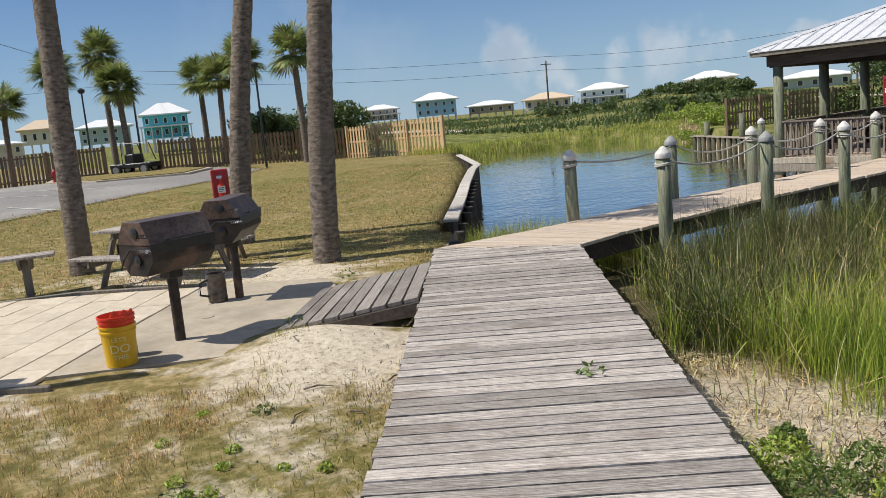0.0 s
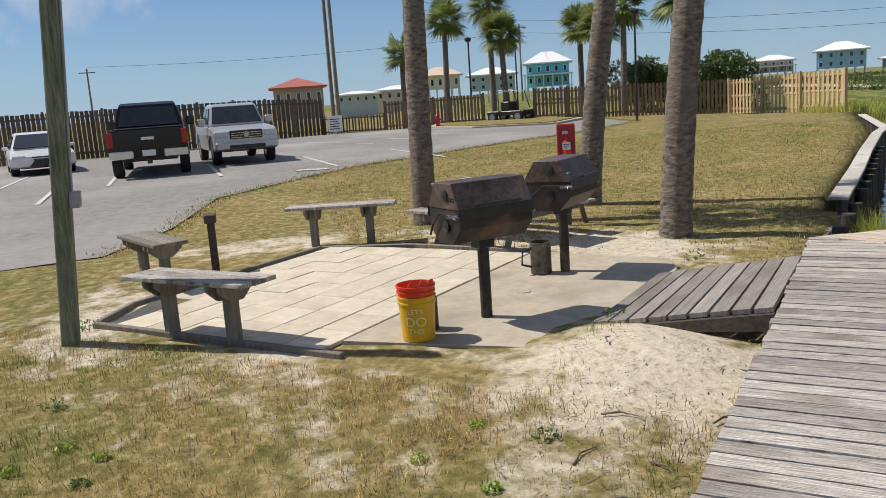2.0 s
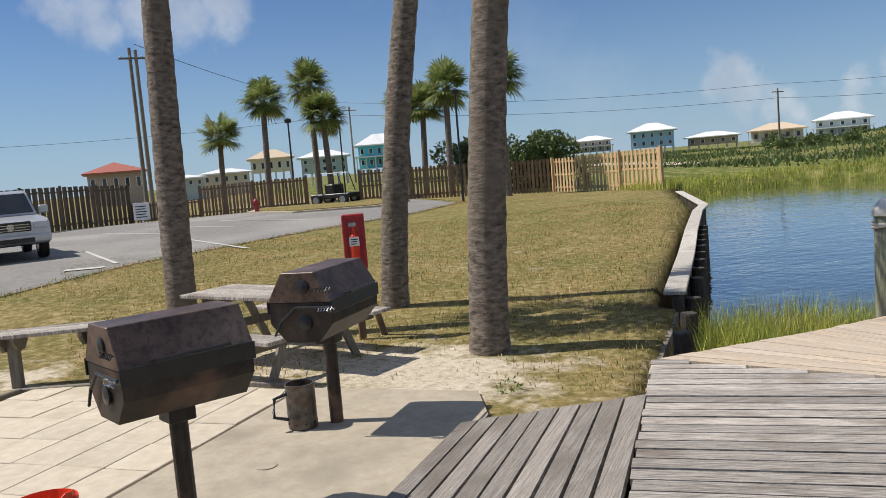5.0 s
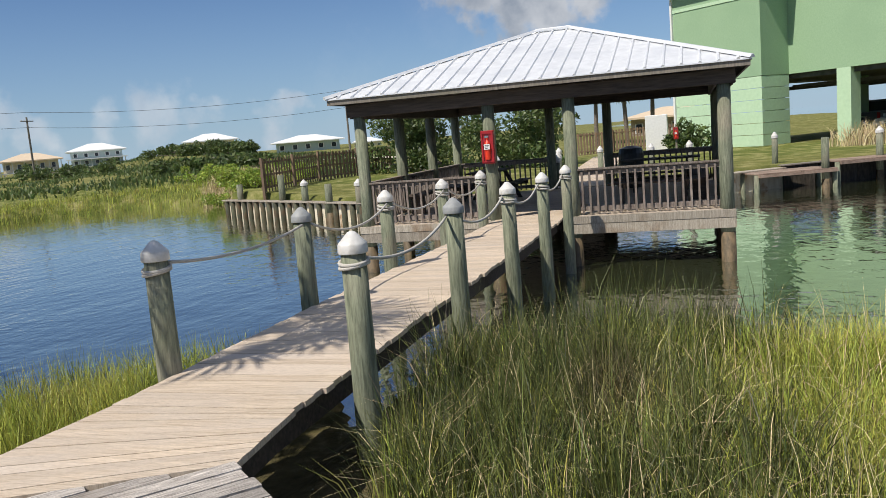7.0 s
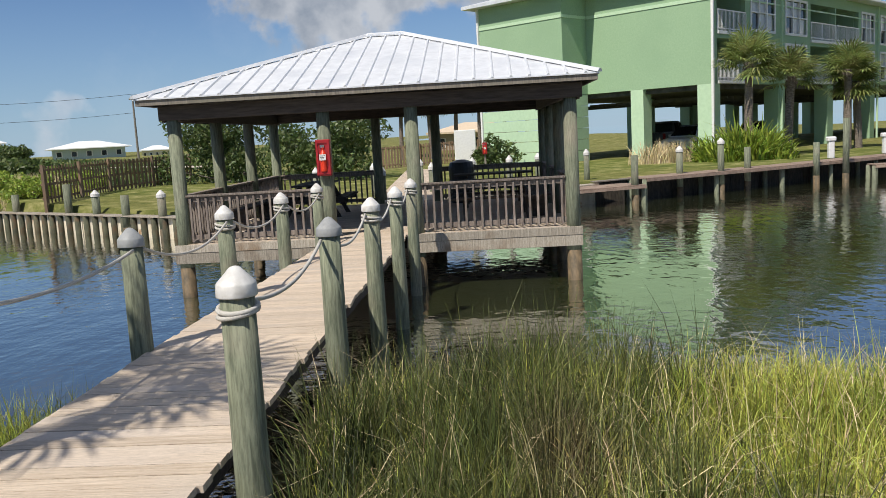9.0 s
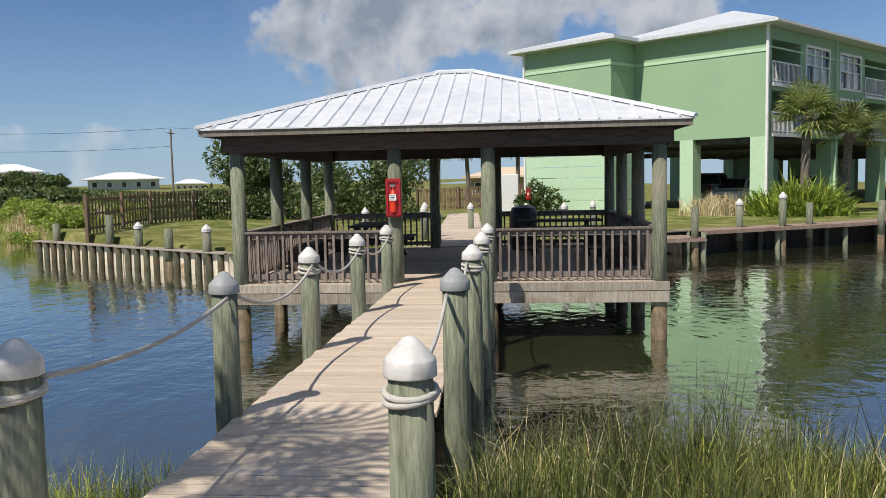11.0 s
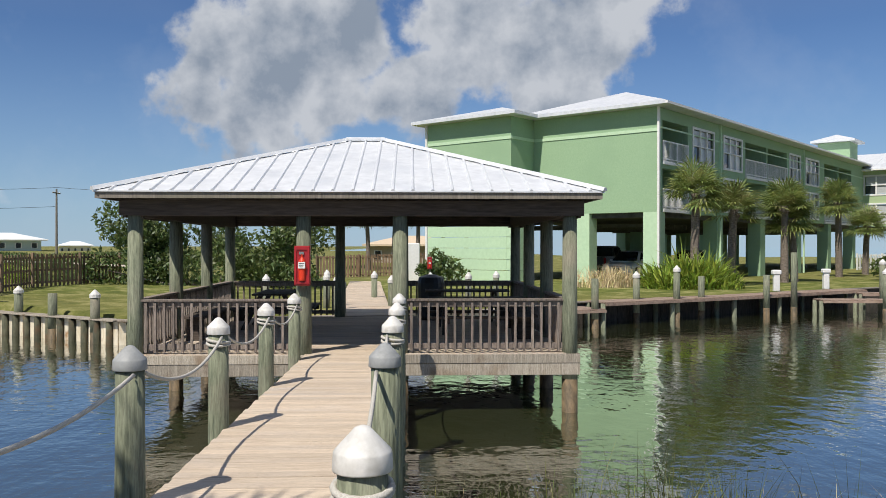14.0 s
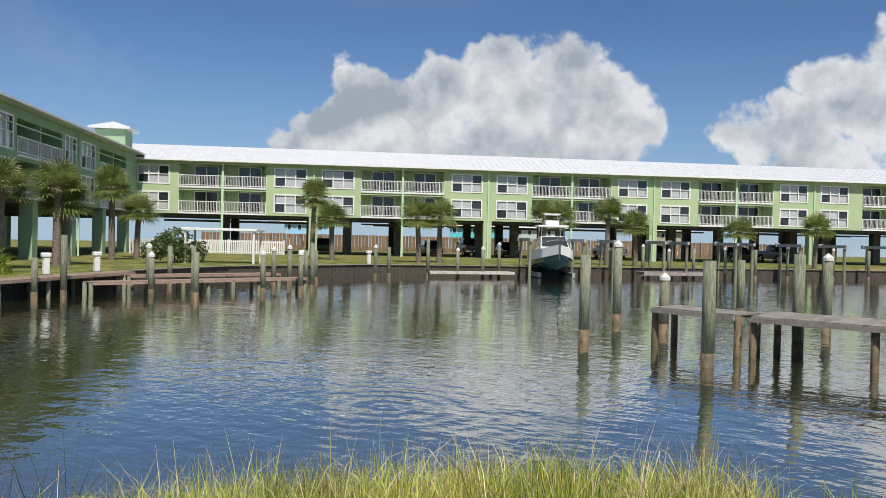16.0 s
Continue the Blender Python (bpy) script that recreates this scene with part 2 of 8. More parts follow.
M_ROOF = surface("white_metal_roof", (0.62, 0.64, 0.66), (0.78, 0.80, 0.82), 5, 0.38, 0.05, 0.004, stain=(0.55, 0.58, 0.62), stain_scale=1.2, stain_at=(0.5, 0.85), metal=0.15)
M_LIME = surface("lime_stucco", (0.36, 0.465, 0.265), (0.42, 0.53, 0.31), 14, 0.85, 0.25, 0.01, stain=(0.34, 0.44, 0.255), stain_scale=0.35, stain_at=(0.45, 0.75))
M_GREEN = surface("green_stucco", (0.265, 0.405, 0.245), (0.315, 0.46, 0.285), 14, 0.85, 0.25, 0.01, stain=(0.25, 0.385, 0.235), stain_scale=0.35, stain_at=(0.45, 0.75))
M_TRIMGREEN = surface("pale_green_trim", (0.43, 0.60, 0.40), (0.50, 0.67, 0.46), 6, 0.7, 0.1, 0.004)
M_WHITE = surface("white_paint", (0.68, 0.68, 0.66), (0.80, 0.80, 0.78), 10, 0.5, 0.1, 0.002)
# shade under the building is put into this dark colour; also the paver bed
M_DARKSHADE = surface("underside", (0.045, 0.043, 0.04), (0.12, 0.115, 0.105), 2.0, 0.9, 0.2, 0.02)
M_CONC = surface("concrete", (0.36, 0.31, 0.235), (0.47, 0.415, 0.325), 9, 0.9, 0.2, 0.004, stain=(0.27, 0.235, 0.18), stain_scale=1.3, stain_at=(0.5, 0.75))
M_PAVER = surface("paver", (0.50, 0.435, 0.335), (0.63, 0.56, 0.45), 10, 0.9, 0.25, 0.004, stain=(0.44, 0.375, 0.28), stain_scale=2.2, stain_at=(0.5, 0.8), spread=0.07)
M_ASPHALT = surface("asphalt", (0.185, 0.178, 0.168), (0.29, 0.278, 0.262), 5, 0.92, 0.3, 0.01, stain=(0.36, 0.345, 0.315), stain_scale=0.16, stain_at=(0.48, 0.7), grain=0.25, grain_scale=60)
M_SEAWALL = surface("seawall", (0.025, 0.021, 0.016), (0.09, 0.075, 0.058), 4, 0.85, 0.4, 0.02, (0.3, 0.3, 1))
M_FENCE = surface("fence_wood", (0.12, 0.075, 0.045), (0.30, 0.205, 0.13), 2.5, 0.9, 0.4, 0.005, (0.1, 0.1, 1), 0, (0.16, 0.12, 0.085), 1.0, (0.45, 0.7), 0.22)
# darker copy of fence_wood; the tall fence's shaded face is put into colour
M_FENCESHADE = surface("shaded_fence_wood", (0.07, 0.052, 0.038), (0.185, 0.14, 0.10), 2.5, 0.9, 0.4, 0.005, (0.1, 0.1, 1), 0, (0.10, 0.08, 0.06), 1.0, (0.45, 0.7), 0.25)
M_FENCENEW = surface("new_fence_wood", (0.44, 0.29, 0.14), (0.62, 0.44, 0.25), 2.5, 0.85, 0.3, 0.004, (0.1, 0.1, 1), 0, (0.50, 0.36, 0.22), 0.8, (0.45, 0.7), 0.12)
M_BARK = surface("palm_bark", (0.045, 0.035, 0.028), (0.30, 0.25, 0.205), 6.5, 0.95, 1.0, 0.03, (0.7, 0.7, 0.3), 0, (0.16, 0.13, 0.10), 1.2, (0.5, 0.8))
M_FROND = surface("palm_frond", (0.12, 0.165, 0.04), (0.34, 0.39, 0.13), 1.2, 0.45, 0.0, stain=(0.34, 0.31, 0.14), stain_scale=0.9, stain_at=(0.56, 0.75), thin=0.35, island=0.35)
M_LEAF = surface("shrub_leaf", (0.05, 0.08, 0.022), (0.15, 0.20, 0.06), 1.5, 0.5, 0.0, thin=0.3, island=0.4)
M_MARSH = surface("marsh_grass", (0.19, 0.25, 0.03), (0.63, 0.62, 0.145), 1.2, 0.5, 0.0, stain=(0.40, 0.33, 0.12), stain_scale=0.9, stain_at=(0.54, 0.74), thin=0.35, island=0.65)
M_RUSH = surface("rush_stem", (0.035, 0.05, 0.014), (0.17, 0.19, 0.05), 1.2, 0.5, 0.0, stain=(0.16, 0.13, 0.06), stain_scale=0.9, stain_at=(0.55, 0.74), thin=0.2, island=0.7)
M_STRAW = surface("dry_stalk", (0.40, 0.31, 0.155), (0.72, 0.60, 0.37), 6, 0.8, 0.0, island=0.4)
M_LAWN = surface("lawn_blade", (0.14, 0.165, 0.03), (0.42, 0.40, 0.12), 1.6, 0.7, 0.0, stain=(0.51, 0.34, 0.15), stain_scale=0.9, stain_at=(0.42, 0.58), thin=0.25, island=0.7)
M_WEED = surface("weed_leaf", (0.07, 0.12, 0.025), (0.20, 0.28, 0.07), 9, 0.5, 0.0, thin=0.3)
M_STRAP = surface("strap_leaf", (0.17, 0.25, 0.03), (0.42, 0.50, 0.09), 2, 0.5, 0.0, thin=0.3, island=0.5)
M_STEEL = surface("rusty_steel", (0.010, 0.008, 0.007), (0.055, 0.040, 0.033), 7, 0.5, 0.2, 0.003, stain=(0.15, 0.085, 0.06), stain_scale=2.6, stain_at=(0.55, 0.72), metal=0.25)
M_LID = surface("rust_brown_lid", (0.055, 0.034, 0.026), (0.17, 0.11, 0.085), 5, 0.42, 0.25, 0.003, stain=(0.24, 0.17, 0.13), stain_scale=2.0, stain_at=(0.5, 0.72), metal=0.2, grain=0.4)
M_BLACK = surface("black_paint", (0.012, 0.012, 0.013), (0.025, 0.025, 0.027), 12, 0.35, 0.05, 0.001)
M_GALV = surface("blackened_tin", (0.06, 0.055, 0.05), (0.24, 0.215, 0.19), 9, 0.45, 0.1, 0.002, metal=0.7, stain=(0.12, 0.07, 0.04), stain_scale=8, stain_at=(0.5, 0.7))
M_YELLOW = surface("yellow_plastic", (0.62, 0.36, 0.01), (0.70, 0.42, 0.015), 8, 0.4, 0.03, 0.001)
M_RED = surface("red_plastic", (0.62, 0.035, 0.01), (0.72, 0.05, 0.015), 8, 0.4, 0.03, 0.001)
M_SIGNRED = surface("red_cabinet", (0.30, 0.015, 0.02), (0.38, 0.022, 0.028), 8, 0.35, 0.03, 0.001)
M_DARKGLASS = surface("dark_glass", (0.02, 0.025, 0.03), (0.035, 0.04, 0.045), 3, 0.06, 0.0, gloss=0.7)
M_BLIND = surface("window_blind", (0.34, 0.36, 0.37), (0.54, 0.56, 0.56), 3, 0.15, 0.0, gloss=0.6, stretch=(1, 1, 0.05))
M_RUBBER = surface("tyre_rubber", (0.012, 0.012, 0.012), (0.025, 0.024, 0.023), 20, 0.85, 0.1, 0.002)
M_CHROME = surface("chrome", (0.6, 0.6, 0.62), (0.7, 0.7, 0.72), 8, 0.18, 0.0, metal=1.0)
M_ALU = surface("alloy", (0.35, 0.36, 0.37), (0.45, 0.46, 0.47), 8, 0.3, 0.0, metal=0.9)


def paint(name, c, rough=0.3, metal=0.0):
    return surface(name, tuple(v * 0.93 for v in c), tuple(min(1, v * 1.05) for v in c), 3, rough, 0.0, metal=metal)


def ground_material():
    m = bpy.data.materials.new("ground_soil_and_grass")
    m.use_nodes = True
    n, l = m.node_tree.nodes, m.node_tree.links
    b = n["Principled BSDF"]
    pos = n.new("ShaderNodeNewGeometry").outputs["Position"]

    def nz(scale, detail, rough=0.6):
        t = n.new("ShaderNodeTexNoise")
        t.inputs["Scale"].default_value, t.inputs["Detail"].default_value, t.inputs["Roughness"].default_value = scale, detail, rough
        l.new(pos, t.inputs["Vector"])
        return t.outputs["Fac"]

    def ramp(fac, stops):
        r = n.new("ShaderNodeValToRGB")
        e = r.color_ramp.elements
        e[0].position, e[0].color = stops[0][0], (*stops[0][1], 1)
        e[1].position, e[1].color = stops[-1][0], (*stops[-1][1], 1)
        for p, c in stops[1:-1]:
            x = e.new(p)
            x.color = (*c, 1)
        l.new(fac, r.inputs[0])
        return r.outputs[0]

    def mix(f, a, c):
        x = n.new("ShaderNodeMixRGB")
        l.new(f, x.inputs[0])
        l.new(a, x.inputs[1])
        l.new(c, x.inputs[2])
        return x.outputs[0]
    turf = ramp(nz(7, 9, 0.7), [(0.34, (0.05, 0.055, 0.018)), (0.5, (0.19, 0.16, 0.06)), (0.64, (0.42, 0.33, 0.18))])
    dry = ramp(nz(0.5, 6), [(0.35, (0.13, 0.15, 0.035)), (0.55, (0.33, 0.245, 0.095)), (0.72, (0.44, 0.335, 0.17))])
    x = n.new("ShaderNodeMixRGB")
    x.inputs[0].default_value = 0.28
    l.new(turf, x.inputs[1])
    l.new(dry, x.inputs[2])
    grass = x.outputs[0]
    sand = ramp(nz(14, 8, 0.75), [(0.34, (0.30, 0.25, 0.18)), (0.46, (0.53, 0.465, 0.36)), (0.68, (0.70, 0.63, 0.51))])
    at = n.new("ShaderNodeAttribute")
    at.attribute_name = "sand"
    f = n.new("ShaderNodeMath")
    f.operation = "MULTIPLY_ADD"
    l.new(nz(2.6, 7, 0.65), f.inputs[0])
    f.inputs[1].default_value = 1.6
    l.new(at.outputs["Fac"], f.inputs[2])
    g = n.new("ShaderNodeMapRange")
    g.inputs["From Min"].default_value, g.inputs["From Max"].default_value = 1.05, 1.35
    l.new(f.outputs[0], g.inputs["Value"])
    col = mix(g.outputs[0], grass, sand)
    wet = n.new("ShaderNodeAttribute")
    wet.attribute_name = "mud"
    mud = ramp(nz(5, 6), [(0.3, (0.035, 0.03, 0.018)), (0.7, (0.11, 0.095, 0.055))])
    col = mix(wet.outputs["Fac"], col, mud)
    gr = n.new("ShaderNodeAttribute")
    gr.attribute_name = "green"
    lush = ramp(nz(1.1, 8, 0.7), [(0.3, (0.05, 0.075, 0.018)), (0.5, (0.14, 0.16, 0.04)), (0.68, (0.36, 0.33, 0.15))])
    col = mix(gr.outputs["Fac"], col, lush)
    l.new(col, b.inputs["Base Color"])
    b.inputs["Roughness"].default_value = 0.95
    b.inputs["Specular IOR Level"].default_value = 0.1
    bp = n.new("ShaderNodeBump")
    bp.inputs["Strength"].default_value, bp.inputs["Distance"].default_value = 0.8, 0.03
    l.new(nz(16, 8, 0.7), bp.inputs["Height"])
    l.new(bp.outputs[0], b.inputs["Normal"])
    return m


def water_material():
    m = bpy.data.materials.new("pond_water")
    m.use_nodes = True
    n, l = m.node_tree.nodes, m.node_tree.links
    b = n["Principled BSDF"]
    b.inputs["Base Color"].default_value = (0.036, 0.043, 0.018, 1)
    b.inputs["Roughness"].default_value, b.inputs["IOR"].default_value = 0.01, 2.75
    b.inputs["Specular IOR Level"].default_value = 0.5
    b.inputs["Coat Weight"].default_value, b.inputs["Coat IOR"].default_value, b.inputs["Coat Roughness"].default_value = 1.0, 1.7, 0.012
    pos = n.new("ShaderNodeNewGeometry").outputs["Position"]
    total = None
    for scale, amp, rot, sx in ((0.35, 0.55, 25, 1.8), (1.5, 0.42, 40, 1.8), (3.6, 0.16, 10, 1.6)):
        mp = n.new("ShaderNodeMapping")
        mp.inputs["Rotation"].default_value, mp.inputs["Scale"].default_value = (0, 0, radians(rot)), (sx, 1, 1)
        l.new(pos, mp.inputs["Vector"])
        t = n.new("ShaderNodeTexNoise")
        t.inputs["Scale"].default_value, t.inputs["Detail"].default_value = scale, 2.5
        l.new(mp.outputs[0], t.inputs["Vector"])
        a = n.new("ShaderNodeMath")
        a.operation = "MULTIPLY_ADD"
        l.new(t.outputs["Fac"], a.inputs[0])
        a.inputs[1].default_value = amp
        if total is None:
            a.inputs[2].default_value = 0
        else:
            l.new(total, a.inputs[2])
        total = a.outputs[0]
    # patches of livelier small ripples between calmer water
    patch = n.new("ShaderNodeTexNoise")
    patch.inputs["Scale"].default_value, patch.inputs["Detail"].default_value = 0.16, 2
    l.new(pos, patch.inputs["Vector"])
    lively = n.new("ShaderNodeMapRange")
    lively.inputs["From Min"].default_value, lively.inputs["From Max"].default_value = 0.42, 0.62
    lively.inputs["To Min"].default_value, lively.inputs["To Max"].default_value = 0.06, 0.30
    l.new(patch.outputs["Fac"], lively.inputs["Value"])
    chop = n.new("ShaderNodeTexNoise")
    chop.inputs["Scale"].default_value, chop.inputs["Detail"].default_value = 2.4, 3
    mp = n.new("ShaderNodeMapping")
    mp.inputs["Rotation"].default_value, mp.inputs["Scale"].default_value = (0, 0, radians(-18)), (1, 2.2, 1)
    l.new(pos, mp.inputs["Vector"])
    l.new(mp.outputs[0], chop.inputs["Vector"])
    a = n.new("ShaderNodeMath")
    a.operation = "MULTIPLY_ADD"
    l.new(chop.outputs["Fac"], a.inputs[0])
    l.new(lively.outputs[0], a.inputs[1])
    l.new(total, a.inputs[2])
    total = a.outputs[0]
    # rings spreading from a splash
    ctr = n.new("ShaderNodeVectorMath")
    ctr.operation = "DISTANCE"
    l.new(pos, ctr.inputs[0])
    ctr.inputs[1].default_value = (3.14, 15.02, -1.05)

    def op(kind, a_, b_):
        k = n.new("ShaderNodeMath")
        k.operation = kind
        for i, v in enumerate((a_, b_)):
            if isinstance(v, (int, float)):
                k.inputs[i].default_value = v
            else:
                l.new(v, k.inputs[i])
        return k.outputs[0]
    fade = op("POWER", 2.718, op("MULTIPLY", op("MULTIPLY", ctr.outputs["Value"], ctr.outputs["Value"]), -0.16))
    ring = op("MULTIPLY", op("SINE", op("MULTIPLY", ctr.outputs["Value"], 15.0), 0.0), fade)
    total = op("ADD", total, op("MULTIPLY", ring, 0.06))
    bp = n.new("ShaderNodeBump")
    bp.inputs["Strength"].default_value, bp.inputs["Distance"].default_value = 0.5, 0.068
    l.new(total, bp.inputs["Height"])
    l.new(bp.outputs[0], b.inputs["Normal"])
    l.new(bp.outputs[0], b.inputs["Coat Normal"])
    return m


M_GROUND, M_WATER = ground_material(), water_material()

# ---- building helpers ----


def mesh_of(bm, name, material, smooth=False):
    me = bpy.data.meshes.new(name)
    bm.normal_update()
    bm.to_mesh(me)
    bm.free()
    me.materials.append(material)
    if smooth:
        me.shade_smooth()
    return me


def part(name, bm, material=None, parent=None, label="", smooth=False):
    ob = new(name, mesh_of(bm, name, material, smooth) if isinstance(bm, bmesh.types.BMesh) else bm)
    if parent:
        ob.parent = parent
    if label:
        tagged(ob, label)
    return ob


def thing(name, m, label, category, group="", kind=""):
    ob = new(name)
    ob.matrix_world = m
    return tagged(ob, label, category, group, kind)


def box(bm, c, s, m=None, bevel=0.0):
    """A box with its centre at c and the size s, turned by m."""
    t = (m or Matrix()) @ Matrix.Translation(c) @ Matrix.Diagonal((*s, 1))
    r = bmesh.ops.create_cube(bm, size=1.0, matrix=t)
    if bevel:
        ed = list({e for v in r["verts"] for e in v.link_edges})
        bmesh.ops.bevel(bm, geom=ed, offset=bevel, segments=1, affect="EDGES")
    return bm


def span(bm, x0, x1, y0, y1, z0, z1, bevel=0.0):
    return box(bm, ((x0 + x1) / 2, (y0 + y1) / 2, (z0 + z1) / 2), (x1 - x0, y1 - y0, z1 - z0), None, bevel)


def lathe(bm, profile, segs=16, c=(0, 0, 0), m=None, wobble=0.0, seed=0):
    """Turned solid from (radius, height) pairs."""
    rng = random.Random(seed)
    rings = []
    for r, z in profile:
        ring = []
        for i in range(segs):
            a = 2 * math.pi * i / segs
            rr = max(r, 0.0005) * (1 + wobble * rng.uniform(-1, 1))
            p = Vector((c[0] + rr * math.cos(a), c[1] + rr * math.sin(a), c[2] + z))
            ring.append(bm.verts.new(m @ p if m else p))
        rings.append(ring)
    for a, b in zip(rings, rings[1:]):
        for i in range(segs):
            bm.faces.new((a[i], a[(i + 1) % segs], b[(i + 1) % segs], b[i]))
    bm.faces.new(list(reversed(rings[0])))
    bm.faces.new(rings[-1])
    return bm


def tube(bm, pts, r, segs=8):
    """A round bar through pts."""
    pts = [Vector(p) for p in pts]
    rings = []
    for i, p in enumerate(pts):
        d = (pts[min(i + 1, len(pts) - 1)] - pts[max(i - 1, 0)]).normalized()
        side = d.cross(Vector((0, 0, 1)))
        side = side.normalized() if side.length > 1e-3 else Vector((1, 0, 0))
        up = side.cross(d)
        rr = r[i] if isinstance(r, (list, tuple)) else r
        rings.append([bm.verts.new(p + side * rr * math.cos(2 * math.pi * k / segs) + up * rr * math.sin(2 * math.pi * k / segs)) for k in range(segs)])
    for a, b in zip(rings, rings[1:]):
        for k in range(segs):
            bm.faces.new((a[k], a[(k + 1) % segs], b[(k + 1) % segs], b[k]))
    bm.faces.new(list(reversed(rings[0])))
    bm.faces.new(rings[-1])
    return bm


def prism(bm, outline, z0, z1, m=None):
    """Upright solid over a plan outline; z0 and z1 may be functions of x, y."""
    f0 = z0 if callable(z0) else (lambda x, y: z0)
    f1 = z1 if callable(z1) else (lambda x, y: z1)
    lo = [bm.verts.new(m @ Vector((x, y, f0(x, y))) if m else (x, y, f0(x, y))) for x, y in outline]
    hi = [bm.verts.new(m @ Vector((x, y, f1(x, y))) if m else (x, y, f1(x, y))) for x, y in outline]
    k = len(outline)
    bm.faces.new(list(reversed(lo)))
    bm.faces.new(hi)
    for i in range(k):
        bm.faces.new((lo[i], lo[(i + 1) % k], hi[(i + 1) % k], hi[i]))
    bmesh.ops.recalc_face_normals(bm, faces=bm.faces)
    return bm


def soup(name, verts, faces, material):
    me = bpy.data.meshes.new(name)
    me.from_pydata(verts, [], faces)
    me.materials.append(material)
    return me


def plank_mesh(name, material):
    """Unit board, 1 x 1 x 1 before scaling, with eased top edges."""
    bm = bmesh.new()
    box(bm, (0, 0, 0), (1, 1, 1))
    return mesh_of(bm, name, material)

# ---- ground and water ----
WATER_Z = -1.05
POND = [(-6.3, 12.2), (-4.2, 12.4), (-2.4, 12.2), (-1.0, 11.6), (0.4, 10.7), (1.5, 9.3), (3.3, 7.0), (6.5, 3.0), (10, -3), (16, -14), (24, -30), (75, -40), (98, -8),
        (84, 12), (61, 29.2), (45, 39), (33, 46), (22, 46.5), (16, 44), (10, 40.5), (5.5, 37.6), (0.2, 34.6), (-1.5, 33.6), (-4.5, 31.5),
        (-9, 29.6), (-14.0, 28.65), (-23.4, 35.0), (-24.5, 38), (-29, 43.2), (-34, 42.6), (-37, 40), (-37.8, 36.5), (-34, 30.3), (-29.6, 25.6),
        (-28.2, 24.2), (-20.5, 18.3), (-16.2, 14.1), (-11.0, 9.25), (-10.4, 10.6), (-9.2, 11.4), (-7.8, 11.6)]
PX = np.array(POND, dtype=float)


def pond_distance(x, y):
    """Distance to the pond's edge, negative over the water."""
    x, y = np.asarray(x, float), np.asarray(y, float)
    best = np.full(x.shape, 1e9)
    inside = np.zeros(x.shape, bool)
    k = len(PX)
    for i in range(k):
        (ax, ay), (bx, by) = PX[i], PX[(i + 1) % k]
        dx, dy = bx - ax, by - ay
        s = np.clip(((x - ax) * dx + (y - ay) * dy) / (dx * dx + dy * dy), 0, 1)
        best = np.minimum(best, np.hypot(x - ax - s * dx, y - ay - s * dy))
        cross = ((ay > y) != (by > y)) & (x < (bx - ax) * (y - ay) / (by - ay + 1e-12) + ax)
        inside ^= cross
    return np.where(inside, -best, best)


def smooth(a, b, v):
    s = np.clip((np.asarray(v, float) - a) / (b - a), 0, 1)
    return s * s * (3 - 2 * s)


WALK_D = np.array([-0.746, 0.666])     # the way the grey boardwalk runs
WALK_N = np.array([0.666, 0.746])      # across it, to the marsh
WALK_O = np.array([-3.07, 2.03])       # a point of its lawn-side edge


def land_height(x, y):
    """Height of the dry land."""
    x, y = np.asarray(x, float), np.asarray(y, float)
    z = -0.31 + 0.25 * smooth(-13, -24, x)
    marsh = smooth(0.9, 2.6, (x - WALK_O[0]) * WALK_N[0] + (y - WALK_O[1]) * WALK_N[1]) * smooth(-12, -8, x) * smooth(20, 14, y)
    z = z * (1 - marsh) + -0.62 * marsh
    low = (x + 8.9) * 0.705 + (y - 7.15) * 0.71      # beyond the low end of the bulkhead
    cut = smooth(0.02, 0.2, low) * smooth(-11.3, -10.9, x) * smooth(-6.6, -7.2, x) * (y < 13)
    z = z * (1 - cut) - 0.98 * cut
    mound = np.exp(-(((x + 6.25) / 0.75) ** 2 + ((y - 3.75) / 0.62) ** 2))
    z = z + 0.17 * mound
    # far meadow, low dunes, the sea to the north-east
    z = z + 0.45 * smooth(52, 130, y) * smooth(5, -30, x)
    hill = np.exp(-(((x + 74) / 16) ** 2 + ((y - 110) / 12) ** 2)) * 1.7
    z = z + hill + 0.5 * smooth(40, 70, 0.7 * y - x) * np.sin(x * 0.13) * np.sin(y * 0.11 + 1)
    sea = smooth(118, 150, (x - 6.03) * 0.667 + (y - 46.83) * 0.745) * smooth(-80, -20, x)
    return z * (1 - sea) - 4 * sea


BANKED = [(-11.2, 9.4, -29, 25), (-24, 36, -13, 28), (-2.5, 33, 33, 48), (33, 46, 62, 28)]


def ground_height(x, y):
    d = pond_distance(x, y)
    land = land_height(x, y)
    walled = np.zeros(np.shape(d), bool)
    for ax, ay, bx, by in BANKED:
        dx, dy = bx - ax, by - ay
        s = np.clip(((x - ax) * dx + (y - ay) * dy) / (dx * dx + dy * dy), 0, 1)
        walled |= np.hypot(x - ax - s * dx, y - ay - s * dy) < 4.0
    soft = smooth(-1.3, 1.5, d)
    hard = smooth(-0.12, 0.28, d)
    k = np.where(walled, hard, soft)
    return land * k + (WATER_Z - 0.9) * (1 - k)


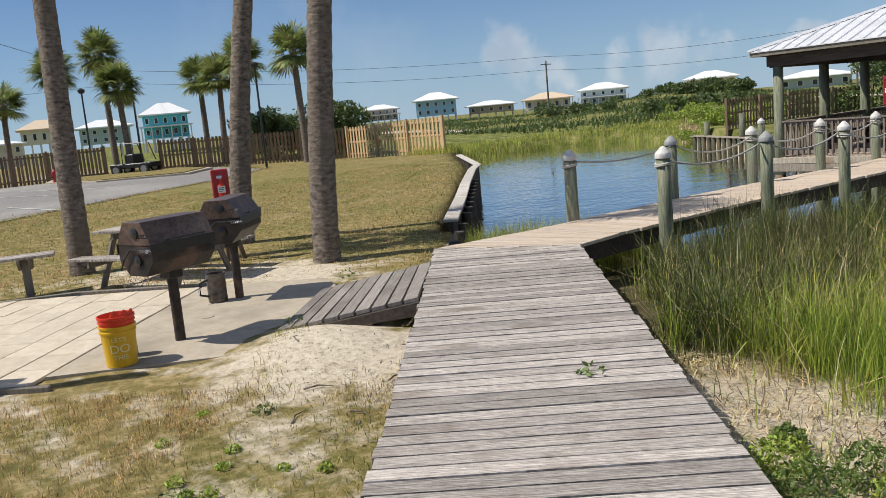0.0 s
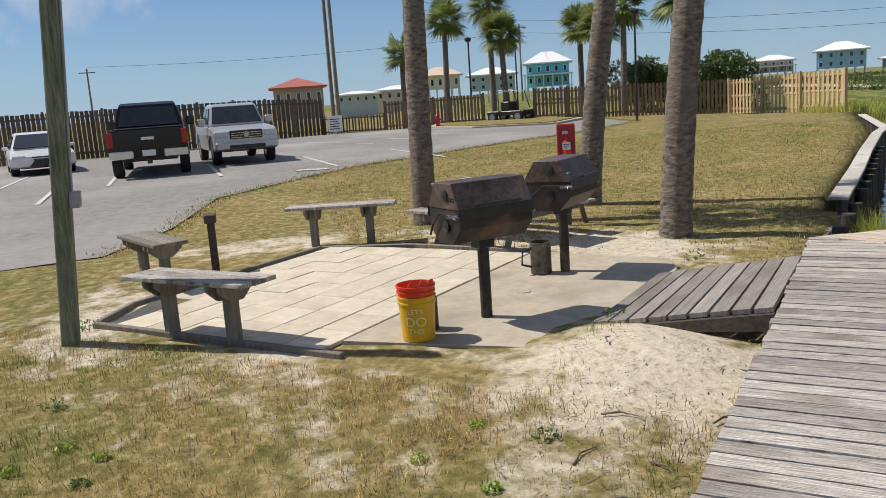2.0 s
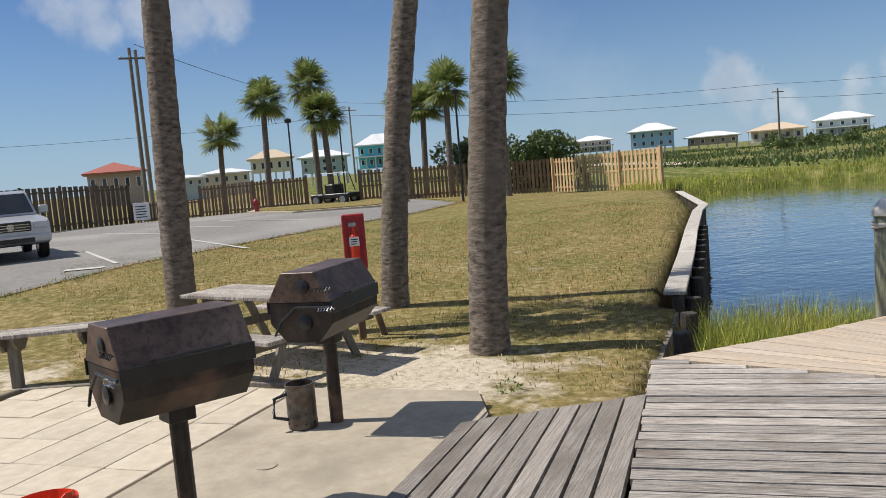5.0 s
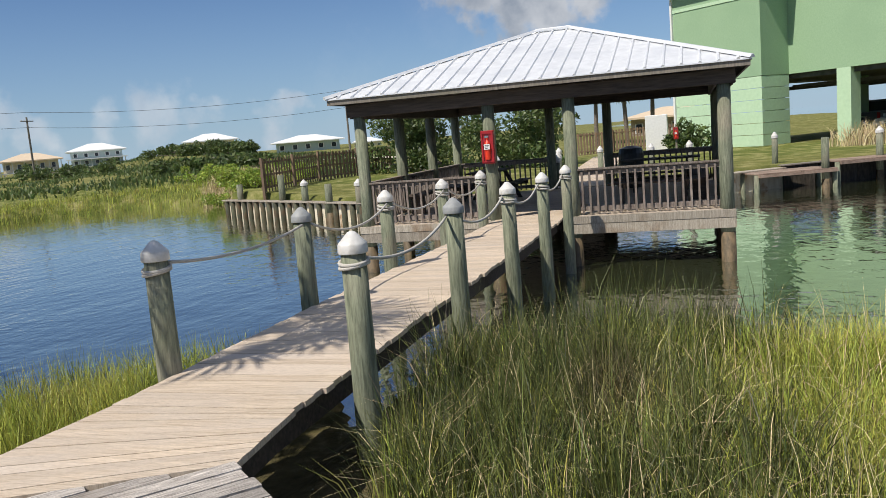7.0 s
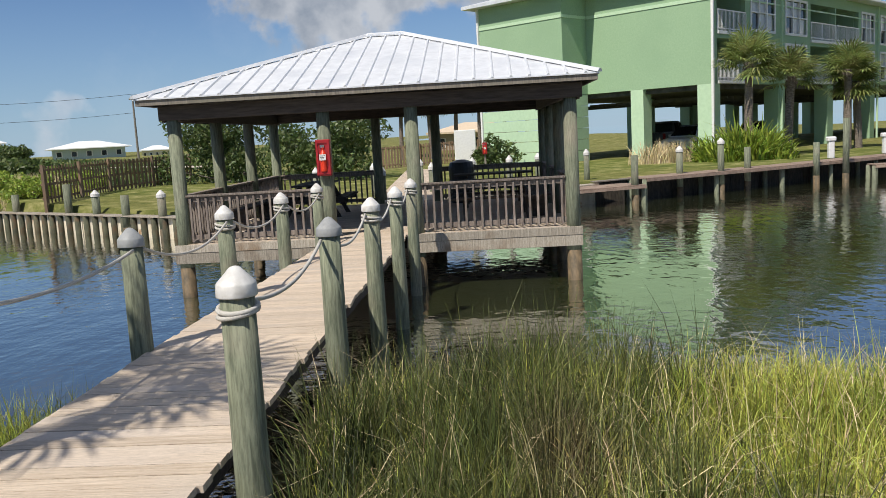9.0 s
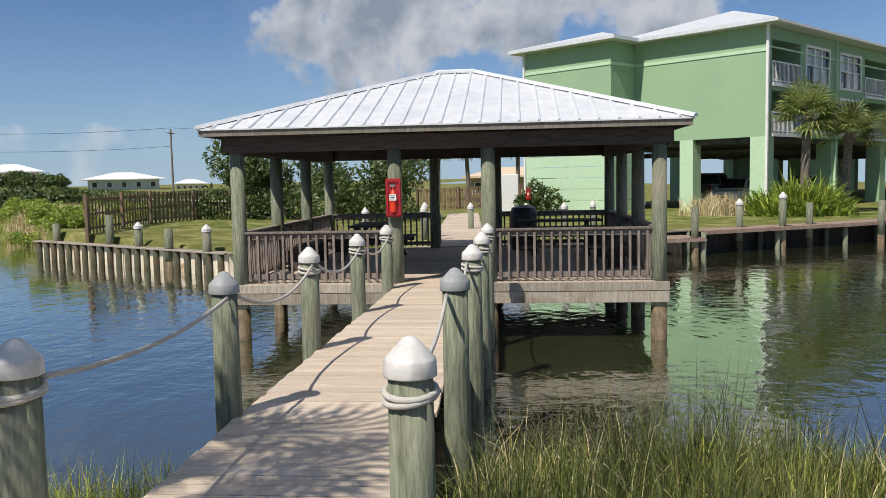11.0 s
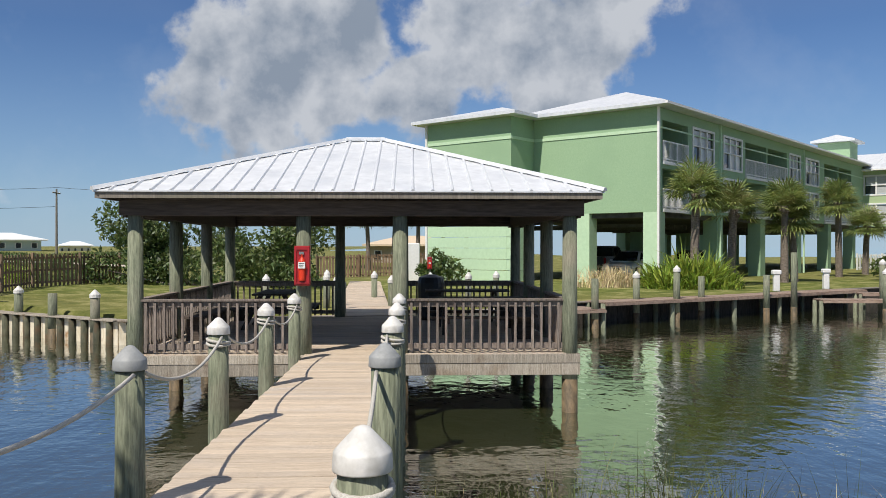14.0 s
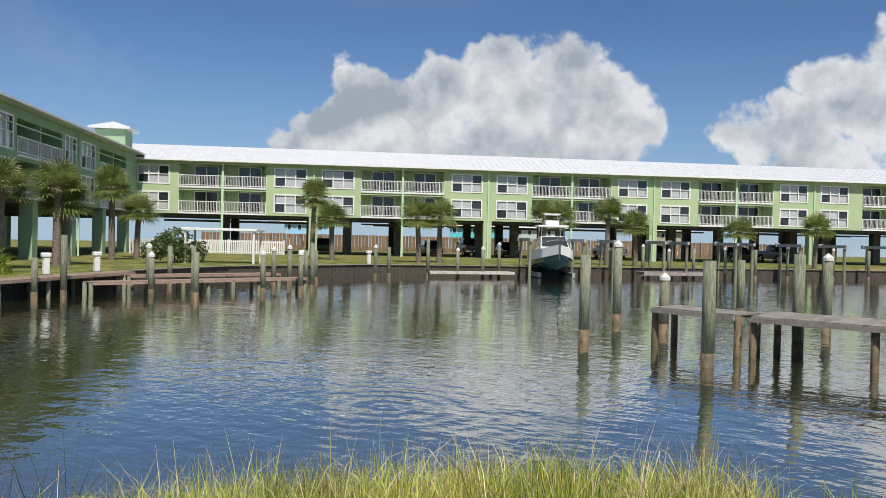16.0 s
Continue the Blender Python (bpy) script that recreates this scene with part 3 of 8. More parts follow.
def axis_lines(lo, hi, step, far, mid_lo, mid_hi):
    fine = np.arange(lo, hi + step / 2, step)
    out, g, s = [], hi, step
    while g < far:
        s = min(s * 1.13, 0.4) if g < mid_hi else s * 1.13
        g += s
        out.append(g)
    back, g, s = [], lo, step
    while g > -far:
        s = min(s * 1.13, 0.4) if g > mid_lo else s * 1.13
        g -= s
        back.append(g)
    return np.array(back[::-1] + list(fine) + out)


gx, gy = axis_lines(-16, 6, 0.16, 3200, -40, 64), axis_lines(-4, 14, 0.16, 3200, -8, 50)
GX, GY = np.meshgrid(gx, gy)
GZ = ground_height(GX, GY)
nx, ny = len(gx), len(gy)
near = (np.abs(GX + 5) < 14) & (np.abs(GY - 5) < 12)
rough = np.array([noise.fractal(Vector((a * 1.3, b * 1.3, 0)), 1.0, 2.0, 4) if k else 0.0 for a, b, k in zip(GX.ravel(), GY.ravel(), near.ravel())]).reshape(GX.shape)
GZ = GZ + 0.018 * rough
me = bpy.data.meshes.new("ground")
idx = np.arange(nx * ny).reshape(ny, nx)
quads = np.stack([idx[:-1, :-1], idx[:-1, 1:], idx[1:, 1:], idx[1:, :-1]], -1).reshape(-1, 4)
me.from_pydata(np.stack([GX, GY, GZ], -1).reshape(-1, 3).tolist(), [], quads.tolist())
me.materials.append(M_GROUND)
me.shade_smooth()
across = (GX - WALK_O[0]) * WALK_N[0] + (GY - WALK_O[1]) * WALK_N[1]
along = (GX - WALK_O[0]) * WALK_D[0] + (GY - WALK_O[1]) * WALK_D[1]


def blob(cx, cy, rx, ry):
    return np.exp(-(((GX - cx) / rx) ** 2 + ((GY - cy) / ry) ** 2))


sand_f = 0.95 * blob(-5.9, 3.7, 1.0, 0.9) + 0.7 * blob(-10.0, 5.6, 1.3, 1.0) + 0.55 * blob(-12.0, 4.4, 1.6, 1.0) + 0.55 * blob(-9.6, -0.4, 1.6, 0.7) \
    + 0.45 * blob(-7.6, 1.2, 1.0, 0.5) + 0.10 * blob(-4.0, 2.0, 2.5, 1.5) + 0.4 * blob(-8.3, 7.3, 0.8, 0.8) + 0.55 * blob(-13, 1.5, 0.8, 1.6) \
    + 0.85 * blob(-2.9, 5.3, 1.25, 0.8) + 0.3 * blob(-1.2, 4.6, 1.3, 0.9) + 0.35 * blob(-62, 17, 8, 4) + 0.08 * blob(-16, 9, 5, 4) + 0.12 * blob(-6, 0.8, 4.0, 2.2) + 0.2 * blob(-4.4, 2.3, 0.9, 0.7) + 0.16 * smooth(52, 70, GY) * (GX < 0) + 0.02
dist = pond_distance(GX, GY)
mud_f = smooth(0.9, -0.1, dist) * (np.hypot(GX, GY) < 70) * (1 - smooth(-13, -16, GX) * smooth(2, 6, GY) * smooth(27, 25, GY)) \
    + 0.8 * smooth(1.4, 2.0, across) * smooth(3.4, 4.6, along) * smooth(14, 9, GY)
green_f = smooth(36, 50, np.hypot(GX + 5, GY)) * (GY > 26) * 0.75 + smooth(26, 30, GY) * smooth(55, 45, GY) * 0.75 + 0.3 * blob(-26, 14, 6, 5)
for nm, arr in (("sand", sand_f), ("mud", mud_f), ("green", green_f)):
    at = me.attributes.new(nm, "FLOAT", "POINT")
    at.data.foreach_set("value", np.clip(arr, 0, 1).astype(np.float32).ravel())
tagged(new("ground", me), "sandy ground with dry patchy lawn grass and marsh banks", "ground", kind="structure")

bm = bmesh.new()
bmesh.ops.create_grid(bm, x_segments=1, y_segments=1, size=3100, matrix=Matrix.Translation((0, 0, WATER_Z)))
tagged(part("water", bm, M_WATER), "calm dark green water with small ripples", "water", kind="structure")


def hz(x, y):
    return float(ground_height(np.array([x]), np.array([y]))[0])

# ---- boardwalk, ramp, bridge ----


def struct(name, label, category=""):
    ob = new(name)
    return tagged(ob, label, category or name.replace("_", " "), kind="structure")


boardwalk = struct("boardwalk", "grey weathered plank boardwalk leading to the bridge", "boardwalk")
bm = bmesh.new()
ang = math.atan2(WALK_D[1], WALK_D[0])
WM = Matrix.Translation((WALK_O[0], WALK_O[1], 0)) @ Matrix.Rotation(ang, 4, "Z")     # x along the walk, -y across it to the marsh
for yy in (-0.10, -0.86, -1.62):
    span(bm, -7, 6.6, yy - 0.045, yy + 0.045, -0.28, -0.042)
for xx in (-6, -3.6, -1.2, 1.2, 3.6, 6):
    for yy in (-0.2, -1.52):
        span(bm, xx - 0.07, xx + 0.07, yy - 0.07, yy + 0.07, -1.5, -0.045)
ob = part("joists", bm, M_BEAM, boardwalk)
ob.matrix_local = WM
plank = plank_mesh("plank", M_BOARD)
rng = random.Random(5)
W_LC, W_RC = Vector((-8.05, 6.53)), Vector((-6.47, 7.37))
s, n_pl = -7.0, 0
while s < 7.6:
    w = 0.138 + rng.uniform(-0.004, 0.004)
    # the last boards are cut along the skewed joint with the bridge
    c0 = (W_LC - Vector(WALK_O)).dot(Vector(WALK_D))
    c1 = (W_RC - Vector(WALK_O)).dot(Vector(WALK_D))
    y0, y1 = 0.0 + rng.uniform(-0.012, 0.012), -1.72 + rng.uniform(-0.015, 0.015)
    sm = s + w / 2
    if sm > min(c0, c1):
        f = (sm - c1) / (c0 - c1)
        if f > 0.97:
            break
        y1 = -1.72 * (1 - f) if c0 > c1 else y1
    ob = new("plank", plank)
    ob.parent = boardwalk
    ob.matrix_local = WM @ Matrix.Translation((sm, (y0 + y1) / 2, -0.02 + rng.uniform(-0.003, 0.003))) @ Matrix.Rotation(rng.uniform(-0.004, 0.004), 4, "Z") @ Matrix.Diagonal((w - 0.017, abs(y1 - y0), 0.038, 1))
    s += w

ramp = struct("ramp", "short grey plank ramp from the boardwalk down to the patio", "ramp")
rplank = plank_mesh("ramp_plank", M_RAMP)
RA, RB = Vector((-6.02, 4.64, -0.02)), Vector((-7.38, 5.89, -0.02))      # at the boardwalk
RC, RD = Vector((-7.02, 3.68, -0.255)), Vector((-8.32, 4.98, -0.255))    # at the patio
for i in range(9):
    f0, f1 = i / 9, (i + 1) / 9
    a = (RC.lerp(RA, (f0 + f1) / 2), RD.lerp(RB, (f0 + f1) / 2))
    mid, d = (a[0] + a[1]) / 2, a[1] - a[0]
    step = (RC.lerp(RA, f1) - RC.lerp(RA, f0))
    out = Vector((step.x, step.y, step.z))
    xax = d.normalized()
    yax = (out - xax * out.dot(xax)).normalized()
    zax = xax.cross(yax)
    if zax.z < 0:
        yax, zax = -yax, -zax
    rot = Matrix((xax, yax, zax)).transposed().to_4x4()
    ob = new("plank", rplank)
    ob.parent = ramp
    ob.matrix_local = Matrix.Translation(mid + Vector((0, 0, rng.uniform(-0.003, 0.003)))) @ rot @ Matrix.Diagonal((d.length + rng.uniform(-.02, .02), 0.131, 0.036, 1))
bm = bmesh.new()
for p, q in ((RC, RA), (RD, RB), ((RC + RD) / 2, (RA + RB) / 2)):
    d = (RB - RA).normalized() * 0.04
    lo = Vector((0, 0, -0.06)), Vector((0, 0, -0.15))
    v = [bm.verts.new(x) for x in (p - d + lo[0] * 0.4, p + d + lo[0] * 0.4, q + d + lo[0] * 0.4, q - d + lo[0] * 0.4, p - d + lo[0], p + d + lo[0], q + d + lo[1], q - d + lo[1])]
    for f in ((0, 1, 2, 3), (7, 6, 5, 4), (0, 4, 5, 1), (1, 5, 6, 2), (2, 6, 7, 3), (3, 7, 4, 0)):
        bm.faces.new([v[k] for k in f])
bmesh.ops.recalc_face_normals(bm, faces=bm.faces)
# near-black, so that the stringers carry the dark void under the ramp
part("stringer", bm, M_BEAM, ramp)

# bridge: fans from the skewed joint into a straight run to the gazebo
BX0, BX1, BY0, BY1 = -7.88, -6.55, 8.2, 19.2


def bridge_z(y):
    return -0.1 * float(smooth(10.0, 19.0, y))


bridge = struct("bridge", "tan plank footbridge over the water", "footbridge")
bplank = plank_mesh("bridge_plank", M_BRIDGE)
y = BY0
while y < BY1:
    w = 0.139 + rng.uniform(-0.002, 0.002)
    x0, x1 = BX0 + rng.uniform(-0.012, 0.012), BX1 + rng.uniform(-0.02, 0.02)
    ob = new("plank", bplank)
    ob.parent = bridge
    ob.matrix_local = Matrix.Translation(((x0 + x1) / 2, y + w / 2, bridge_z(y) - 0.02 + rng.uniform(-0.002, 0.002))) @ Matrix.Diagonal((x1 - x0, w - 0.007, 0.038, 1))
    y += w
# fanned boards between the joint and the first straight board
n_fan = 11
for i in range(n_fan):
    bm = bmesh.new()
    g0, g1 = (i + 0.03) / n_fan, (i + 0.97) / n_fan
    o = [W_LC.lerp(Vector((BX0, BY0)), g0), W_RC.lerp(Vector((BX1, BY0)), g0), W_RC.lerp(Vector((BX1, BY0)), g1), W_LC.lerp(Vector((BX0, BY0)), g1)]
    prism(bm, [(p.x, p.y) for p in o], -0.04, -0.001 + rng.uniform(-0.002, 0.002))
    part("plank", bm, M_BRIDGE, bridge)
bm = bmesh.new()
for x in (BX0 + 0.20, BX1 - 0.20, (BX0 + BX1) / 2):
    for k in range(10):
        ya, yb = BY0 + (BY1 - BY0) * k / 10, BY0 + (BY1 - BY0) * (k + 1) / 10
        z = bridge_z((ya + yb) / 2)
        span(bm, x - 0.04, x + 0.04, ya, yb - 0.002, z - 0.29, z - 0.045)
for p, q in ((W_LC + Vector((0.20, 0.05)), Vector((BX0 + 0.20, BY0))), (W_RC - Vector((0.20, -0.05)), Vector((BX1 - 0.20, BY0)))):
    d = (q - p).normalized()
    sd = Vector((-d.y, d.x)) * 0.04
    prism(bm, [tuple(p - sd), tuple(q - sd), tuple(q + sd), tuple(p + sd)], -0.29, -0.045)
# the joists' near-black colour holds the shade below the deck
part("joists", bm, M_BEAM, bridge)

# ---- mooring posts along the bridge ----
POST_H = 0.985


def bridge_post(grey):
    post = thing("mooring_post", Matrix(), "round greenish treated timber post with a pointed %s cap" % ("grey" if grey else "white"), "post", "posts along the footbridge")
    r = 0.089
    lathe_bm = lathe(bmesh.new(), [(r * 1.06, -2.1), (r * 1.05, -0.3), (r, 0.3), (r * 0.97, 0.86)], 18, wobble=0.012, seed=3 + grey)
    part("shaft", lathe_bm, M_POST, post, smooth=True)
    cap = lathe(bmesh.new(), [(r * 1.14, 0.842), (r * 1.16, 0.847), (r * 1.13, 0.902), (r * 1.09, 0.910), (0.028, 0.984), (0.008, 0.992)], 28)
    for f in cap.faces:
        f.smooth = len(f.verts) == 4
    for e in cap.edges:
        e.smooth = e.calc_face_angle(0) < radians(17)
    part("cap", cap, M_CAPGREY if grey else M_CAP, post, "pointed grey cap" if grey else "pointed white cap")
    if not grey:
        bm = bmesh.new()
        for k in range(1 + (not grey)):
            pts = [(math.cos(a) * (r + 0.010), math.sin(a) * (r + 0.010), 0.785 - 0.026 * k + 0.016 * math.sin(a + k)) for a in [2 * math.pi * j / 16 for j in range(17)]]
            tube(bm, pts, 0.0135, 7)
        part("rope_wrap", bm, M_ROPE, post, "white rope wound round the post", True)
    return post


PX_L, PX_R = -7.95, -6.39
L_Y, R_Y = [8.93, 11.30, 13.66, 16.13, 18.55], [8.93, 11.38, 13.77, 16.15, 18.5]
proto = {0: bridge_post(0), 1: bridge_post(1)}
used = {0: False, 1: False}
for x, ys in ((PX_L, L_Y), (PX_R, R_Y)):
    for i, y in enumerate(ys):
        g = 1 if i == 1 else 0
        m = Matrix.Translation((x, y, bridge_z(y))) @ Matrix.Rotation(radians(37 * i), 4, "Z")
        if used[g]:
            copy_thing(proto[g], m)
        else:
            proto[g].matrix_world = m
            used[g] = True


def rope(a, b, sag, r=0.0135):
    a, b = Vector(a), Vector(b)
    k = 18
    pts = []
    for i in range(k + 1):
        f = i / k
        p = a.lerp(b, f)
        p.z -= sag * 4 * f * (1 - f)
        pts.append(p)
    ob = part("rope", tube(bmesh.new(), pts, r, 7), M_ROPE, None, smooth=True)
    return tagged(ob, "white twisted rope slung between two mooring posts", "rope", "ropes along the footbridge")


for x, ys, sg in ((PX_L, L_Y, 1), (PX_R, R_Y, -1)):
    for i in range(4):
        rope((x + 0.05 * sg, ys[i] + 0.09, bridge_z(ys[i]) + 0.815), (x + 0.05 * sg, ys[i + 1] - 0.09, bridge_z(ys[i + 1]) + 0.82), 0.17 if i else (0.08 if sg > 0 else 0.15))

# ---- gazebo over the water ----
GX0, GX1, GY0, GY1, GF = -10.53, -3.68, 19.33, 26.2, -0.10     # column lines and floor
GCX, GCY = (GX0 + GX1) / 2, (GY0 + GY1) / 2
gazebo = thing("gazebo", Matrix(), "open timber gazebo on piles with a white ribbed metal roof", "gazebo")


def column(x, y, tall=2.2):
    bm = lathe(bmesh.new(), [(0.125, GF - 0.42), (0.122, 0.5), (0.115, GF + tall)], 16, (x, y, 0), wobble=0.015, seed=int(x * 10 + y))
    c = part("column", bm, M_POST, gazebo, smooth=True)
    bm = lathe(bmesh.new(), [(0.13, WATER_Z - 1.2), (0.128, GF - 0.42)], 14, (x, y, 0), wobble=0.03, seed=int(x * 7 + y))
    part("support_post", bm, M_WETPOST, c, "water-stained brown pile", True)


front_x = [GX0, -7.91, -6.39, GX1]
side_y = [GY0, 21.6, 23.9, GY1]
for x in front_x:
    column(x, GY0)
    column(x, GY1)
for y in side_y[1:3]:
    column(GX0, y)
    column(GX1, y)
# floor planks and rim boards
gplank = plank_mesh("floor_plank", M_BRIDGE)
gfloor = part("floor_joist", span(bmesh.new(), GX0 - 0.02, GX1 + 0.02, GY0 - 0.02, GY0 + 0.06, GF - 0.26, GF - 0.045), M_BEAM, gazebo)
part("floor_joist", span(bmesh.new(), GX0 - 0.02, GX1 + 0.02, GY1 - 0.06, GY1 + 0.02, GF - 0.26, GF - 0.045), M_BEAM, gazebo)
y = GY0 - 0.1
while y < GY1 + 0.1:
    ob = new("plank", gplank)
    ob.parent = gfloor
    ob.matrix_local = Matrix.Translation((GCX, y + 0.069, GF - 0.02 + rng.uniform(-0.002, 0.002))) @ Matrix.Diagonal((GX1 - GX0 + 0.1, 0.132, 0.038, 1))
    y += 0.139
for x0, x1 in ((GX0 - 0.14, BX0 + 0.02), (BX1 - 0.02, GX1 + 0.14)):
    part("rim_board", span(bmesh.new(), x0, x1, GY0 - 0.16, GY0 - 0.115, GF - 0.15, GF - 0.01, 0.004), M_SKIRT, gazebo)
    part("rim_board", span(bmesh.new(), x0, x1, GY0 - 0.15, GY0 - 0.10, GF - 0.34, GF - 0.153, 0.004), M_SKIRT, gazebo)
for x in (GX0 - 0.12, GX1 + 0.08):
    part("rim_board", span(bmesh.new(), x, x + 0.05, GY0 - 0.1, GY1 + 0.15, GF - 0.30, GF - 0.01, 0.004), M_RAIL, gazebo)


def railing(a, b, step=0.137):
    """Balustrade between two plan points."""
    a, b = Vector((*a, GF)), Vector((*b, GF))
    d = b - a
    lng = d.length
    m = Matrix.Translation(a) @ Matrix.Rotation(math.atan2(d.y, d.x), 4, "Z")
    top = part("handrail", span(bmesh.new(), 0, lng, -0.07, 0.07, 0.825, 0.86, 0.004), M_RAIL, gazebo)
    top.matrix_local = m
    for z0, z1 in ((0.735, 0.822), (0.07, 0.155)):
        part("rail_board", span(bmesh.new(), 0, lng, -0.018, 0.018, z0, z1), M_RAIL, top)
    k = int(lng / step)
    me = None
    for i in range(k):
        x = (i + 0.5) * lng / k
        if me is None:
            me = mesh_of(span(bmesh.new(), -0.019, 0.019, -0.056, -0.019, 0.03, 0.80), "baluster", M_RAIL)
        ob = new("baluster", me)
        ob.parent = top
        ob.matrix_local = Matrix.Translation((x, 0, 0))
    return top


railing((GX0 + 0.1, GY0), (-8.02, GY0))
railing((-6.28, GY0), (GX1 - 0.12, GY0))
railing((GX1, GY1 - 0.1), (GX1, GY0 + 0.12))
railing((GX0, GY0 + 0.12), (GX0, GY1 - 0.1))
railing((-8.02, GY1), (GX0 + 0.1, GY1))
railing((GX1 - 0.1, GY1), (-6.28, GY1))
# head beams, fascia, rafters
EZ = 2.44
RX0_ = GX0 - 0.5
# dark brown beams with the roof's deep shade in their colour
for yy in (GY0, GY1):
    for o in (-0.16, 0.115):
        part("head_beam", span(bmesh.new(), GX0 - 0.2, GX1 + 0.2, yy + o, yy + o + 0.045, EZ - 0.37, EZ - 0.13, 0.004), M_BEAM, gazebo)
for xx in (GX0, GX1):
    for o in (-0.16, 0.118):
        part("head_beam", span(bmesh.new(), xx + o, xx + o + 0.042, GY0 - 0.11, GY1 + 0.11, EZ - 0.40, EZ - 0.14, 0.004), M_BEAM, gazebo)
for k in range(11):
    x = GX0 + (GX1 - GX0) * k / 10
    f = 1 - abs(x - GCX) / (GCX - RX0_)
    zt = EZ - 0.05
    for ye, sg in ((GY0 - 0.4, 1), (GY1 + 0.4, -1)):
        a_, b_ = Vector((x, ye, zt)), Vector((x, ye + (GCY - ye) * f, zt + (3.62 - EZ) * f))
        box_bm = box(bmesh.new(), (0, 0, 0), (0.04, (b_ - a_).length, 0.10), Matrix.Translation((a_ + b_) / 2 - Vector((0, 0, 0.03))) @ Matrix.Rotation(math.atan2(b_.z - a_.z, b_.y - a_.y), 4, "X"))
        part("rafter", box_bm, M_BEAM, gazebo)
RX0, RX1, RY0, RY1 = GX0 - 0.50, GX1 + 0.46, GY0 - 0.46, GY1 + 0.46
for x0, x1, y0, y1 in ((RX0 + .03, RX1 - .03, RY0 + .03, RY0 + .07), (RX0 + .03, RX1 - .03, RY1 - .07, RY1 - .03), (RX0 + .03, RX0 + .07, RY0 + .072, RY1 - .072), (RX1 - .07, RX1 - .03, RY0 + .072, RY1 - .072)):
    part("fascia", span(bmesh.new(), x0, x1, y0, y1, EZ - 0.115, EZ - 0.004), M_TIMBER, gazebo, "weathered grey fascia board")
APZ, RL = 3.70, 0.30
roof_pts = [(RX0, RY0, EZ), (RX1, RY0, EZ), (RX1, RY1, EZ), (RX0, RY1, EZ), (GCX - RL, GCY, APZ), (GCX + RL, GCY, APZ)]
faces = [(0, 1, 5, 4), (1, 2, 5), (2, 3, 4, 5), (3, 0, 4)]
bm = bmesh.new()
hi = [bm.verts.new(p) for p in roof_pts]
lo = [bm.verts.new((p[0], p[1], p[2] - 0.02)) for p in roof_pts]
for f in faces:
    bm.faces.new([hi[i] for i in f])
    bm.faces.new([lo[i] for i in reversed(f)])
for i in range(4):
    bm.faces.new((lo[i], lo[(i + 1) % 4], hi[(i + 1) % 4], hi[i]))
roof = part("roof", bm, M_ROOF, gazebo, "white ribbed metal roof")
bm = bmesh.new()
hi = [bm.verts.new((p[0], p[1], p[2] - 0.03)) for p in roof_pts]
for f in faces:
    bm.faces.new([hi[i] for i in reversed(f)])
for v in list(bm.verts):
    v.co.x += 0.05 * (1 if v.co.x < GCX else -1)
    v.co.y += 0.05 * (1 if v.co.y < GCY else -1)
part("roof_deck", bm, M_BEAM, roof, "plank underside with the roof's shade in its dark colour")


def seam(p, q, name="rib", r=0.017, mat_=None):
    p, q = Vector(p), Vector(q)
    d = (q - p)
    side = d.cross(Vector((0, 0, 1))).normalized()
    up = side.cross(d).normalized()
    bm = bmesh.new()
    prof = [(-r * 1.7, 0), (-r * 0.7, r * 1.6), (r * 0.7, r * 1.6), (r * 1.7, 0)]
    a = [bm.verts.new(p + side * u + up * v) for u, v in prof]
    b = [bm.verts.new(q + side * u + up * v) for u, v in prof]
    for i in range(3):
        bm.faces.new((a[i], a[i + 1], b[i + 1], b[i]))
    bm.faces.new(a)
    bm.faces.new(list(reversed(b)))
    bmesh.ops.recalc_face_normals(bm, faces=bm.faces)
    return part(name, bm, mat_ or M_ROOF, roof)


step = 0.305
for sgn, ye in ((-1, RY0), (1, RY1)):
    x = GCX - 12 * step
    while x < RX1 - 0.05:
        if x > RX0 + 0.05:
            if x < GCX - RL:
                f = (x - RX0) / (GCX - RL - RX0)
            elif x > GCX + RL:
                f = (RX1 - x) / (RX1 - GCX - RL)
            else:
                f = 1.0
            seam((x, ye, EZ + 0.001), (x, ye + (GCY - ye) * f, EZ + (APZ - EZ) * f + 0.001))
        x += step
for xe, xr in ((RX0, GCX - RL), (RX1, GCX + RL)):
    y = GCY - 12 * step
    while y < RY1 - 0.05:
        if y > RY0 + 0.05:
            f = 1 - abs(y - GCY) / (GCY - RY0)
            seam((xe, y, EZ + 0.001), (xe + (xr - xe) * f, y, EZ + (APZ - EZ) * f + 0.001))
        y += step
for (x, y), r_ in (((RX0, RY0), -RL), ((RX1, RY0), RL), ((RX1, RY1), RL), ((RX0, RY1), -RL)):
    seam((x, y, EZ + 0.006), (GCX + r_, GCY, APZ + 0.012), "hip_cap", 0.035)
part("ridge_cap", span(bmesh.new(), GCX - RL - 0.1, GCX + RL + 0.1, GCY - 0.16, GCY + 0.16, APZ - 0.03, APZ + 0.045, 0.02), M_ROOF, roof)

# ---- green apartment block ----
E2 = Vector((0.745, -0.667, 0)).normalized()
BM = Matrix.Translation((6.03, 46.83, 0)) @ Matrix.Rotation(math.atan2(E2.y, E2.x), 4, "Z")   # x to the right, y away
ZS, ZM, ZE, ZF = 3.3, 5.75, 8.5, 8.1          # soffit, middle floor, eave of the near and the far wing
WINGY, WINGX = 41.0, 88.0
block = thing("apartment_building", BM, "three-storey pale green stucco apartment building on piers", "building")


